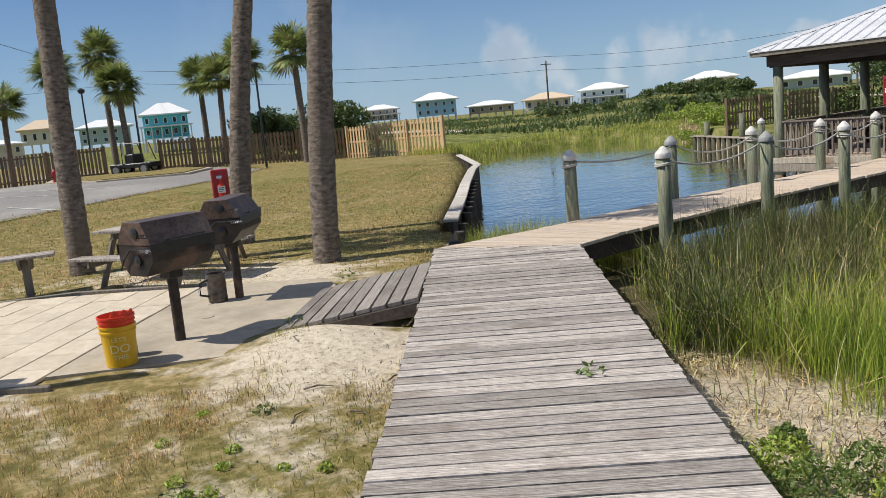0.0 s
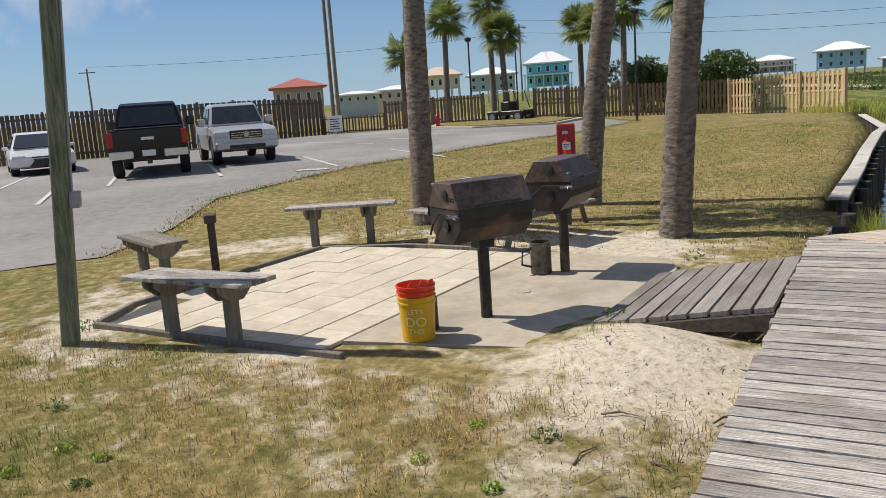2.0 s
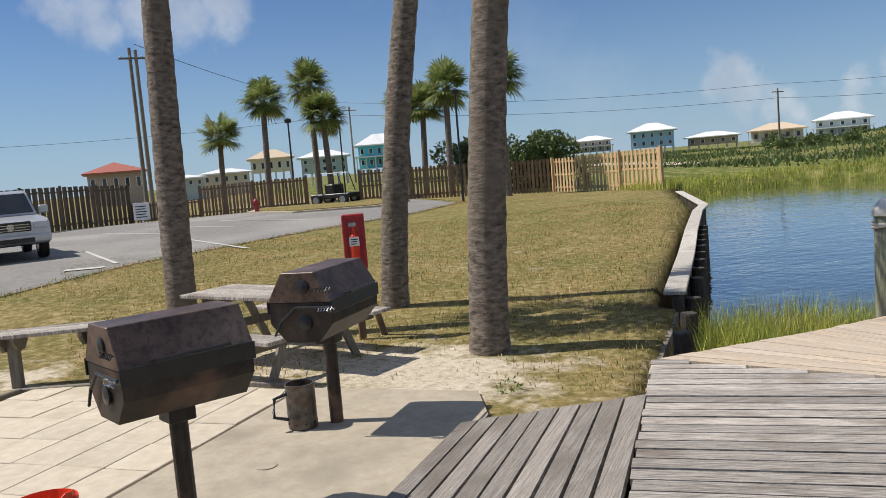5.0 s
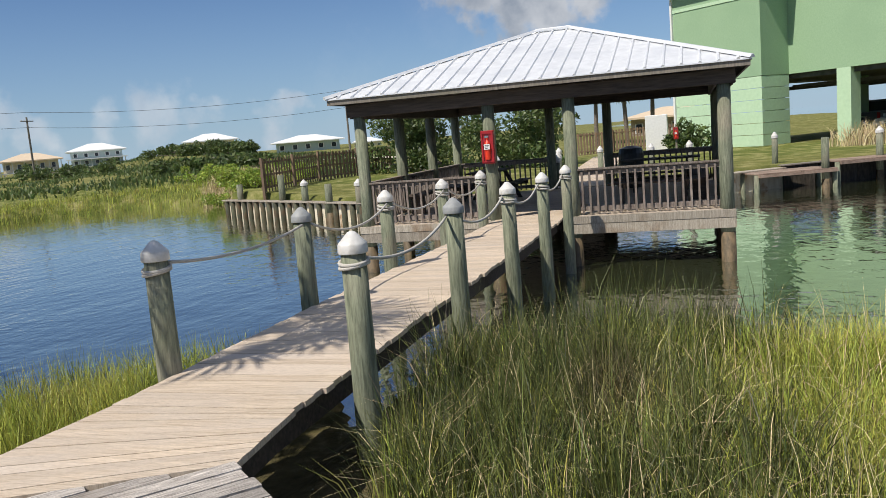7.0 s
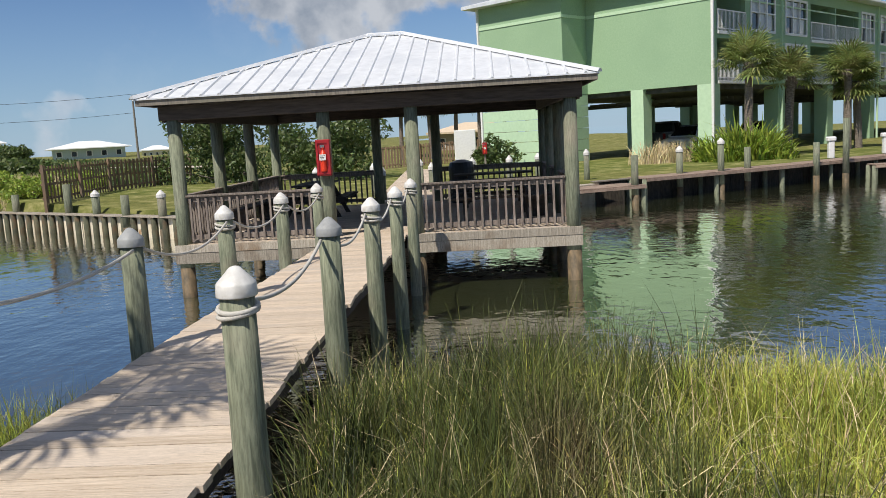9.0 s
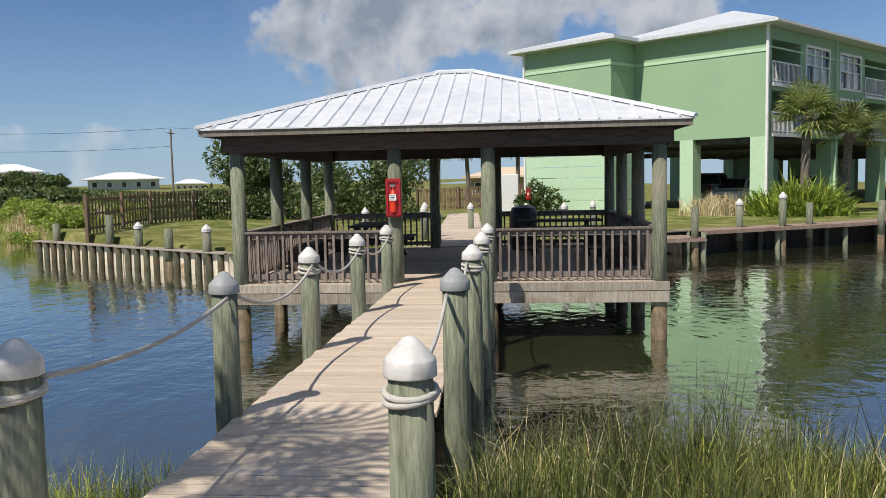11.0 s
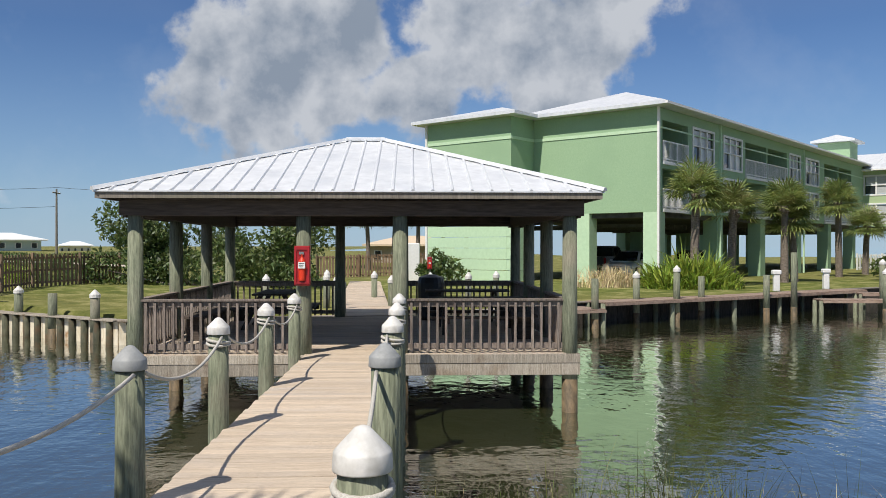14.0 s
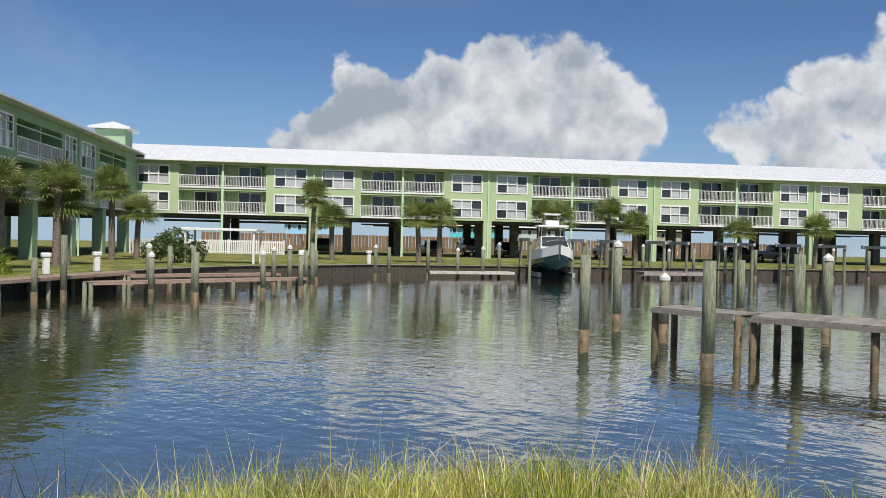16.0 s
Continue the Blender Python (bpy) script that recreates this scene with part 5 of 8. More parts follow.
# ---- barrel grills ----
def grill(x, y, yaw, label, L=0.39):
    g = thing("grill", Matrix.Translation((x, y, PZ - 0.05)) @ Matrix.Rotation(radians(yaw), 4, "Z"), label, "grill", "grills on the slab")
    part("post", lathe(bmesh.new(), [(0.05, 0.0), (0.05, 0.72)], 16), M_STEEL, g)
    part("mount", span(bmesh.new(), -0.075, 0.075, -0.075, 0.075, 0.66, 0.76, 0.006), M_STEEL, g)
    # eight-sided drum, lying along x
    prof = [(-0.13, 0.72), (0.13, 0.72), (0.25, 0.86), (0.255, 1.02), (0.13, 1.24), (-0.13, 1.24), (-0.255, 1.02), (-0.25, 0.86)]
    prof = [(u * 0.98, 0.745 + (v - 0.72) * 0.95) for u, v in prof]

    def shell(idx, x0, x1, grow=1.0):
        bm = bmesh.new()
        a = [bm.verts.new((x0, prof[i][0] * grow, 0.99 + (prof[i][1] - 0.99) * grow)) for i in idx]
        b = [bm.verts.new((x1, prof[i][0] * grow, 0.99 + (prof[i][1] - 0.99) * grow)) for i in idx]
        bm.faces.new(list(reversed(a)))
        bm.faces.new(b)
        for i in range(len(idx)):
            j = (i + 1) % len(idx)
            bm.faces.new((a[i], a[j], b[j], b[i]))
        bmesh.ops.recalc_face_normals(bm, faces=bm.faces)
        bmesh.ops.bevel(bm, geom=bm.edges[:], offset=0.004, segments=1, affect="EDGES")
        return bm
    part("firebox", shell([7, 0, 1, 2, 3, 6], -L, L), M_STEEL, g, "sooty steel firebox")
    part("lid", shell([6, 3, 4, 5], -L - 0.006, L + 0.006, 1.012), M_LID, g, "rust-tinged steel lid")
    for sy in (-1, 1):
        part("rim", span(bmesh.new(), -L - 0.01, L + 0.01, sy * 0.253 - 0.006, sy * 0.253 + 0.006, 0.95, 1.045, 0.003), M_BLACK, g)
    # damper, handle and lid lever on the end
    for cz in (1.14, 0.89):
        dm = part("damper", lathe(bmesh.new(), [(0.05, 0), (0.05, 0.012), (0.012, 0.02)], 14), M_BLACK, g, "round air damper")
        dm.matrix_local = Matrix.Translation((-L - 0.007, -0.04, cz)) @ Matrix.Rotation(radians(-90), 4, "Y")
    part("lever", tube(bmesh.new(), [(-L - 0.03, -0.28, 1.0), (-L - 0.03, 0.02, 1.0), (-L - 0.03, 0.14, 0.9), (-L - 0.03, 0.2, 0.8)], 0.009, 8), M_BLACK, g)
    for hz_ in (1.02, 0.985):
        sp = bmesh.new()
        pts = [(-L - 0.05 + 0.017 * math.cos(a * 1.6), -0.28 + 0.006 * a, hz_ + 0.10 * (hz_ > 1) + 0.017 * math.sin(a * 1.6)) for a in range(22)]
        part("spring_handle", tube(sp, pts, 0.004, 5), M_CHROME if hz_ < 1 else M_BLACK, g)
    part("lid_handle", tube(bmesh.new(), [(-0.2, -0.262, 1.06), (-0.2, -0.31, 1.07), (0.2, -0.31, 1.07), (0.2, -0.262, 1.06)], 0.01, 8), M_BLACK, g)
    return g


grill(-7.74, 3.04, 106, "rusty dark steel barrel grill on a single post", 0.355)
grill(-9.08, 4.31, 136, "sooty black barrel grill on a post, lid closed")

chim = thing("chimney_starter", Matrix.Translation((-9.12, 4.06, PZ)) @ Matrix.Rotation(radians(77), 4, "Z") @ Matrix.Scale(1.14, 4), "blackened tin charcoal chimney starter on the slab", "chimney starter")
bm = lathe(bmesh.new(), [(0.092, 0.0), (0.096, 0.01), (0.096, 0.28), (0.1, 0.285), (0.1, 0.295), (0.088, 0.295), (0.088, 0.12)], 22)
part("body", bm, M_GALV, chim)
part("handle", tube(bmesh.new(), [(-0.09, -0.03, 0.24), (-0.17, -0.05, 0.22), (-0.18, -0.05, 0.10), (-0.09, -0.03, 0.07)], 0.012, 8), M_BLACK, chim, "black handle")
part("bail", tube(bmesh.new(), [(-0.09, 0.03, 0.25), (-0.16, 0.0, 0.2), (-0.19, -0.02, 0.12)], 0.003, 6), M_CHROME, chim)
bm = bmesh.new()
for k in range(9):
    a = 2 * math.pi * k / 9
    lathe(bm, [(0.008, 0), (0.008, 0.003)], 8, m=Matrix.Rotation(a, 4, "Z") @ Matrix.Translation((0.0955, 0, 0.04)) @ Matrix.Rotation(radians(90), 4, "Y"))
part("vent_holes", bm, M_BLACK, chim)
can = part("tin_can", lathe(bmesh.new(), [(0.075, 0), (0.078, 0.005), (0.078, 0.27), (0.07, 0.27), (0.07, 0.05)], 20, (-7.60, 2.50, PZ)), M_STEEL)
tagged(can, "dark rusty metal can standing behind the bucket", "can")

# ---- yellow bucket ----
bk = thing("bucket", Matrix.Translation((-7.37, 2.36, PZ)) @ Matrix.Rotation(radians(-38), 4, "Z"), "yellow plastic bucket with a red bucket nested inside", "bucket")
part("body", lathe(bmesh.new(), [(0.122, 0.0), (0.13, 0.008), (0.147, 0.30), (0.155, 0.302), (0.155, 0.318), (0.149, 0.32), (0.150, 0.345), (0.157, 0.347), (0.157, 0.362), (0.146, 0.362)], 32), M_YELLOW, bk)
bm = lathe(bmesh.new(), [(0.143, 0.355), (0.147, 0.39), (0.156, 0.392), (0.156, 0.404), (0.149, 0.406), (0.15, 0.425), (0.158, 0.427), (0.158, 0.447), (0.15, 0.449), (0.142, 0.40), (0.135, 0.36)], 32)
part("inner_bucket", bm, M_RED, bk, "red plastic bucket")
part("bail", tube(bmesh.new(), [(-0.158, 0, 0.335), (-0.17, -0.06, 0.25), (-0.165, -0.09, 0.19), (-0.15, -0.08, 0.17)], 0.004, 6), M_BLACK, bk)
liner = bmesh.new()
for k in range(7):
    a0, a1 = 0.3 * k, 0.3 * (k + 1)
    h0, h1 = 0.46 + 0.05 * math.sin(k * 1.7) ** 2, 0.46 + 0.05 * math.sin((k + 1) * 1.7) ** 2
    q = [(0.146 * math.cos(a0), 0.146 * math.sin(a0), 0.44), (0.146 * math.cos(a1), 0.146 * math.sin(a1), 0.44), (0.14 * math.cos(a1), 0.14 * math.sin(a1), h1), (0.14 * math.cos(a0), 0.14 * math.sin(a0), h0)]
    lo_ = [liner.verts.new(v) for v in q]
    hi_ = [liner.verts.new((v[0] * 0.96, v[1] * 0.96, v[2])) for v in q]
    for f in ((0, 1, 2, 3),):
        liner.faces.new([lo_[i] for i in f])
        liner.faces.new([hi_[i] for i in reversed(f)])
    for i in range(4):
        liner.faces.new((lo_[i], hi_[i], hi_[(i + 1) % 4], lo_[(i + 1) % 4]))
bmesh.ops.recalc_face_normals(liner, faces=liner.faces)
part("torn_rim", liner, M_RED, bk)
M_LETTER = surface("pale_print", (0.70, 0.62, 0.35), (0.80, 0.72, 0.45), 30, 0.5, 0.0)


def wrapped_text(words, size, z, radius, parent, mid):
    """Printed words bent round a cylinder; mid: bearing of their middle, in degrees."""
    cu = bpy.data.curves.new("printed_word", "FONT")
    cu.body, cu.size, cu.align_x, cu.extrude = words, size, "CENTER", 0.0
    tmp = new("printed_word", cu)
    me_ = bpy.data.meshes.new_from_object(tmp.evaluated_get(bpy.context.evaluated_depsgraph_get()))
    bpy.data.objects.remove(tmp)
    for v in me_.vertices:
        a = radians(mid) + v.co.x / radius
        rr = radius + (z + v.co.y) * 0.057
        v.co = (rr * math.cos(a), rr * math.sin(a), z + v.co.y)
    me_.materials.clear()
    me_.materials.append(M_LETTER)
    ob = new("printed_word", me_)
    ob.parent = parent


wrapped_text("LET'S", 0.052, 0.235, 0.1315, bk, 20)
wrapped_text("DO", 0.105, 0.135, 0.1315, bk, 20)
wrapped_text("THIS", 0.058, 0.075, 0.1315, bk, 20)

# ---- lamp pole by the patio ----
lz = hz(-8.75, -0.5)
lp = thing("lamp_pole", Matrix.Translation((-8.72, -0.48, lz)) @ Matrix.Rotation(radians(5), 4, Vector((-0.973, 0.23, 0))), "tall squared grey-green timber pole with a small switch box", "pole")
part("shaft", span(bmesh.new(), -0.07, 0.07, -0.07, 0.07, -0.3, 3.9, 0.012), M_POST, lp)
part("switch_box", span(bmesh.new(), 0.02, 0.11, 0.075, 0.16, 1.22, 1.36, 0.01), M_CAPGREY, lp)
part("conduit", tube(bmesh.new(), [(0.03, 0.085, 1.36), (0.03, 0.085, 3.8)], 0.012, 8), M_CAPGREY, lp)


# ---- extinguisher cabinets ----
def cabinet(m, label):
    c = thing("extinguisher_cabinet", m, label, "extinguisher cabinet", "red extinguisher cabinets")
    bm = bmesh.new()
    span(bm, -0.125, 0.125, -0.0, 0.11, 0.0, 0.62, 0.012)
    part("body", bm, M_SIGNRED, c)
    bm = bmesh.new()
    for a in ((-0.115, -0.085, 0.03, 0.59), (0.085, 0.115, 0.03, 0.59), (-0.085, 0.085, 0.03, 0.06), (-0.085, 0.085, 0.56, 0.59)):
        span(bm, a[0], a[1], -0.018, -0.002, a[2], a[3])
    part("door_frame", bm, M_SIGNRED, c)
    part("cylinder", lathe(bmesh.new(), [(0.05, 0.08), (0.055, 0.1), (0.055, 0.38), (0.03, 0.42), (0.018, 0.44), (0.018, 0.5)], 14, (0, 0.0, 0)), M_RED, c, "red extinguisher behind the window")
    part("valve", span(bmesh.new(), -0.05, 0.03, -0.022, 0.0, 0.48, 0.53, 0.006), M_CHROME, c)
    part("notice", span(bmesh.new(), -0.055, 0.055, -0.066, -0.06, 0.27, 0.37), M_WHITE, c, "white printed notice")
    bm = bmesh.new()
    for k in range(3):
        span(bm, -0.04, 0.02 + 0.01 * k, -0.068, -0.0665, 0.29 + 0.025 * k, 0.30 + 0.025 * k)
    part("print_bars", bm, M_BLACK, c)
    bm = bmesh.new()
    v = [bm.verts.new(p) for p in ((-0.05, -0.0195, 0.12), (0, -0.0195, 0.095), (0.05, -0.0195, 0.12), (0, -0.0195, 0.145))]
    bm.faces.new(v)
    part("diamond_mark", bm, M_WHITE, c)
    return c


cabinet(Matrix.Translation((-11.9, 5.53, 0.50)) @ Matrix.Rotation(radians(70), 4, "Z"), "red extinguisher cabinet on a wooden stake near the picnic table")
st = thing("wooden_stake", Matrix.Translation((-11.98, 5.56, hz(-11.98, 5.56))), "brown leaning wooden stake behind the cabinet", "stake")
part("upright", span(bmesh.new(), -0.045, 0.0, -0.04, 0.04, -0.2, 1.3, 0.005), M_FENCE, st)
br = part("brace", box(bmesh.new(), (0, 0, 0), (0.04, 0.07, 1.1), None, 0.005), M_FENCE, st)
br.matrix_local = Matrix.Translation((-0.08, 0.16, 0.5)) @ Matrix.Rotation(radians(14), 4, "X")
cabinet(Matrix.Translation((-7.905, 19.095, 0.98)), "red extinguisher cabinet hung on a gazebo column")

# ---- grass ----
grs = np.random.RandomState(11)


def blades(name, xy, z, h, width, lean, material, label, category, segs=2, flow=None):
    """Joined tapered blades at the plan places xy. flow: lean of each blade out of its tuft."""
    n = len(xy)
    az = grs.uniform(0, 2 * np.pi, n)
    face = grs.uniform(0, 2 * np.pi, n)
    bend = np.abs(grs.normal(0, lean, n)) + 0.05
    dirx, diry = np.cos(az) * bend, np.sin(az) * bend
    if flow is not None:
        dirx, diry = dirx + flow[:, 0], diry + flow[:, 1]
        bend = np.hypot(dirx, diry)
    sx, sy = np.cos(face) * width / 2, np.sin(face) * width / 2
    V = np.zeros((n, 2 * segs + 1, 3))
    for k in range(segs):
        f = k / segs
        w = 1 - 0.45 * f
        cx, cy, cz = xy[:, 0] + dirx * h * f ** 2, xy[:, 1] + diry * h * f ** 2, z + h * f * (1 - 0.25 * bend * f)
        V[:, 2 * k] = np.stack([cx - sx * w, cy - sy * w, cz], -1)
        V[:, 2 * k + 1] = np.stack([cx + sx * w, cy + sy * w, cz], -1)
    V[:, -1] = np.stack([xy[:, 0] + dirx * h, xy[:, 1] + diry * h, z + h * np.maximum(0.3, 1 - 0.45 * bend)], -1)
    nv = 2 * segs + 1
    base = np.arange(n)[:, None] * nv
    tris = []
    for k in range(segs - 1):
        a = 2 * k
        tris += [[a, a + 1, a + 3], [a, a + 3, a + 2]]
    tris.append([2 * segs - 2, 2 * segs - 1, 2 * segs])
    T = (base[:, None, :] + np.array(tris)[None]).reshape(-1, 3)
    me_ = bpy.data.meshes.new(name)
    me_.vertices.add(n * nv)
    me_.vertices.foreach_set("co", V.reshape(-1).astype(np.float32))
    me_.loops.add(len(T) * 3)
    me_.loops.foreach_set("vertex_index", T.reshape(-1).astype(np.int32))
    me_.polygons.add(len(T))
    me_.polygons.foreach_set("loop_start", (np.arange(len(T)) * 3).astype(np.int32))
    me_.update(calc_edges=True)
    me_.materials.append(material)
    return tagged(new(name, me_), label, category, kind="stuff")


def scatter(n, x0, x1, y0, y1, keep):
    p = np.stack([grs.uniform(x0, x1, n), grs.uniform(y0, y1, n)], -1)
    return p[grs.uniform(0, 1, n) < np.clip(keep(p[:, 0], p[:, 1]), 0, 1)]


def patchy(x, y, s, seed):
    return 0.5 + 0.5 * (np.sin(x * s + seed) * np.sin(y * s * 1.3 + seed * 2) * 0.6 + np.sin(x * s * 2.3 + y * s * 1.7 + seed) * 0.4)


def tufts(centres, per, spread_, tall, splay):
    """Blades gathered in tufts: their places, heights and outward leans."""
    n = len(centres)
    size = grs.uniform(0.6, 1.35, n)
    who = np.repeat(np.arange(n), per)
    o = grs.normal(0, 1, (len(who), 2))
    r = np.hypot(o[:, 0], o[:, 1])
    xy = centres[who] + o * (spread_ * size[who])[:, None]
    h = tall * size[who] * np.clip(1.08 - 0.16 * r ** 2, 0.35, 1.1) * grs.uniform(0.7, 1.15, len(who))
    return xy, h, o * splay


def acr(x, y):
    return (x - WALK_O[0]) * WALK_N[0] + (y - WALK_O[1]) * WALK_N[1]


def alg(x, y):
    return (x - WALK_O[0]) * WALK_D[0] + (y - WALK_O[1]) * WALK_D[1]


def marsh_keep(x, y):
    d = pond_distance(x, y)
    back = smooth(3.5, 4.6, alg(x, y))          # the shaded bare strip along the far half of the boardwalk
    k = smooth(1.80 + 0.45 * back, 2.2 + 0.6 * back, acr(x, y)) * smooth(-1.6, -0.6, d) * smooth(8.0, 5.5, d) * (x > -6.35 + 0.35 * smooth(9.2, 8.4, y)) * (y < 14)
    k = k * (0.015 + 0.985 * smooth(2.9, 3.9, alg(x, y) + 0.38 * (acr(x, y) - 2.5)))
    return k * (0.35 + 0.65 * patchy(x, y, 1.7, 3))


def rushes(x, y):
    """Share of dark rushes, on the drier part behind the cordgrass."""
    # widened below y=10, where the dark rushes stand in for shade
    return smooth(-0.5, 1.0, pond_distance(x, y) - 0.35 * (x + 4)) * smooth(-3.7, -4.9, x - 0.8 * smooth(10.0, 8.4, y)) * smooth(12.2, 10.8, y)


p = scatter(190000, -6.4, 7, -1, 14, lambda x, y: marsh_keep(x, y) * (1 - 0.8 * rushes(x, y)))
zg = ground_height(p[:, 0], p[:, 1])
blades("marsh_grass", p, zg - 0.03, grs.uniform(0.28, 0.72, len(p)) + 0.8 * np.clip(WATER_Z - zg, 0, 0.6), 0.0085, 0.42, M_MARSH, "tall dense green and straw-coloured marsh grass on the bank", "marsh grass", 3)
c = scatter(4200, -6.4, 7, -1, 14, lambda x, y: marsh_keep(x, y) * (1 - 0.8 * rushes(x, y)))
p, h, fl = tufts(c, 34, 0.085, 0.66, 0.20)
zg = ground_height(p[:, 0], p[:, 1])
blades("cordgrass_tufts", p, zg - 0.03, h + 0.8 * np.clip(WATER_Z - zg, 0, 0.6), 0.0085, 0.22, M_MARSH, "bright yellow-green cordgrass standing in splayed tufts", "cordgrass", 3, fl)
p = scatter(90000, -6.4, -0.5, 3, 13, lambda x, y: marsh_keep(x, y) * rushes(x, y))
blades("rushes", p, ground_height(p[:, 0], p[:, 1]) - 0.03, grs.uniform(0.25, 0.75, len(p)), 0.007, 0.5, M_RUSH, "dark olive rushes standing beside the footbridge", "rushes", 3)
c = scatter(800, -6.2, -1.5, 5, 13, lambda x, y: marsh_keep(x, y) * rushes(x, y))
c = np.concatenate([c, np.array([-4.6, 11.2]) + grs.normal(0, 1, (70, 2)) * np.array([0.55, 0.32]), np.array([-5.3, 9.6]) + grs.normal(0, 1, (50, 2)) * np.array([0.35, 0.5])])
p, h, fl = tufts(c, 46, 0.10, 0.82, 0.24)
zg = ground_height(p[:, 0], p[:, 1])
blades("rush_tufts", p, zg - 0.03, h + 0.8 * np.clip(WATER_Z - zg, 0, 0.6), 0.007, 0.2, M_RUSH, "dark green rush tufts fanning out beside the footbridge", "rushes", 3, fl)
p = scatter(24000, -6.4, 7, 1, 13, lambda x, y: marsh_keep(x, y) * smooth(-0.6, 0.6, pond_distance(x, y)))
blades("dry_stalks", p, ground_height(p[:, 0], p[:, 1]) - 0.03, grs.uniform(0.4, 1.0, len(p)), 0.0065, 0.8, M_STRAW, "dry bent straw stalks among the marsh grass", "dry stalks", 3)
# the sedge tufts at the edge of the straw
c = np.array([-2.85, 6.3]) + grs.normal(0, 1, (26, 2)) * np.array([0.28, 0.22])
p, h, fl = tufts(np.concatenate([c, np.array([-3.9, 6.6]) + grs.normal(0, 1, (14, 2)) * 0.25, np.array([-1.9, 6.1]) + grs.normal(0, 1, (20, 2)) * 0.3]), 60, 0.07, 0.62, 0.17)
blades("sedge_tufts", p, ground_height(p[:, 0], p[:, 1]) - 0.03, h, 0.007, 0.15, M_STRAP, "fresh green sedge tufts at the edge of the straw", "sedge", 3, fl)
p = scatter(26000, -11.2, -7.9, 7.6, 12.4, lambda x, y: smooth(-1.3, -0.3, pond_distance(x, y)) * smooth(2.4, 1.4, pond_distance(x, y)) * (x < -8.1 + 0.0 * y) * (acr(x, y) + 0 > -9) * smooth(0.15, 0.5, y - (9.2 + (-10.9 - x) * 0.93)) * ((y > 8.3) | (x < -8.3)))
blades("bank_grass", p, ground_height(p[:, 0], p[:, 1]) - 0.03, grs.uniform(0.45, 0.95, len(p)), 0.008, 0.35, M_MARSH, "green clump of marsh grass beside the footbridge", "marsh grass", 3)
p = scatter(60000, -45, -20, 24, 48, lambda x, y: smooth(-1.5, -0.2, pond_distance(x, y)) * smooth(3.5, 1.2, pond_distance(x, y)) * ~((x > -25.5) & (y < 37.5)) * ~((x > -29.5) & (y < 26.5)))
blades("shore_grass", p, ground_height(p[:, 0], p[:, 1]) - 0.05, grs.uniform(0.25, 0.6, len(p)), 0.025, 0.25, M_MARSH, "green reeds fringing the far shore of the pond", "reeds", 2)
p = scatter(9000, -30, -24, 37, 45, lambda x, y: smooth(-0.6, 0.2, pond_distance(x, y)) * smooth(3.0, 1.6, pond_distance(x, y)))
blades("dry_reeds", p, ground_height(p[:, 0], p[:, 1]) - 0.05, grs.uniform(0.5, 1.15, len(p)), 0.03, 0.3, M_STRAW, "tall dry brownish reeds on the far shore", "reeds", 2)


def lawn_keep(x, y):
    q = (x - PN.x) * PP.x + (y - PN.y) * PP.y, (x - PN.x) * PQ.x + (y - PN.y) * PQ.y
    patio_in = (q[0] > -1.1) & (q[0] < 3.9) & (q[1] > -0.25) & (q[1] < 4.4)
    rampy = (acr(x, y) > -1.2) & (alg(x, y) > 4.4) & (alg(x, y) < 6.9)
    bare = 1.1 * np.exp(-(((x + 5.95) / 1.0) ** 2 + ((y - 3.85) / 0.85) ** 2)) + 0.8 * np.exp(-(((x + 10.2) / 1.3) ** 2 + ((y - 5.5) / 0.9) ** 2)) + 0.6 * np.exp(-(((x + 9.6) / 1.5) ** 2 + ((y + 0.3) / 0.6) ** 2))
    return (acr(x, y) < -0.06) * ~patio_in * ~rampy * (1 - 1.3 * bare) * (pond_distance(x, y) > 0.35) * (0.12 + 0.88 * patchy(x, y, 2.1, 1))


p = scatter(260000, -9.5, 1.5, -3.5, 4.5, lambda x, y: lawn_keep(x, y) * 1.25 * (0.45 + 0.55 * (patchy(x, y, 6.3, 5) > 0.48)) * (1 - 0.7 * np.exp(-(((x + 4.4) / 0.8) ** 2 + ((y - 2.2) / 0.7) ** 2))))
blades("lawn_grass", p, ground_height(p[:, 0], p[:, 1]) - 0.006, grs.uniform(0.025, 0.085, len(p)), 0.0046, 0.75, M_LAWN, "short dry tan and green lawn grass with bare sandy spots", "lawn grass", 2)
p = scatter(110000, -26, -8, 2.5, 19, lambda x, y: lawn_keep(x, y) * (x + y * 1.0 < 30))
blades("lawn_grass", p, ground_height(p[:, 0], p[:, 1]) - 0.006, grs.uniform(0.03, 0.07, len(p)), 0.011, 0.7, M_LAWN, "short sun-bleached lawn grass beside the pond wall", "lawn grass", 2)
p = scatter(15000, -4.8, 1.5, 2.0, 7.0, lambda x, y: smooth(1.76, 1.9, acr(x, y)) * smooth(4.2, 3.2, acr(x, y)) * smooth(0.6, 1.4, alg(x, y)) * smooth(4.2, 3.2, alg(x, y)) * (0.25 + 0.75 * patchy(x, y, 2.5, 8)))
blades("straw_litter", p, ground_height(p[:, 0], p[:, 1]) + 0.004, grs.uniform(0.05, 0.16, len(p)), 0.010, 3.2, M_STRAW, "flattened dry straw beside the boardwalk", "straw", 2)
p = scatter(5000, -4.8, 1.5, 2.0, 7.0, lambda x, y: smooth(1.76, 1.9, acr(x, y)) * smooth(4.2, 3.2, acr(x, y)) * smooth(0.8, 1.6, alg(x, y)) * smooth(4.2, 3.2, alg(x, y)))
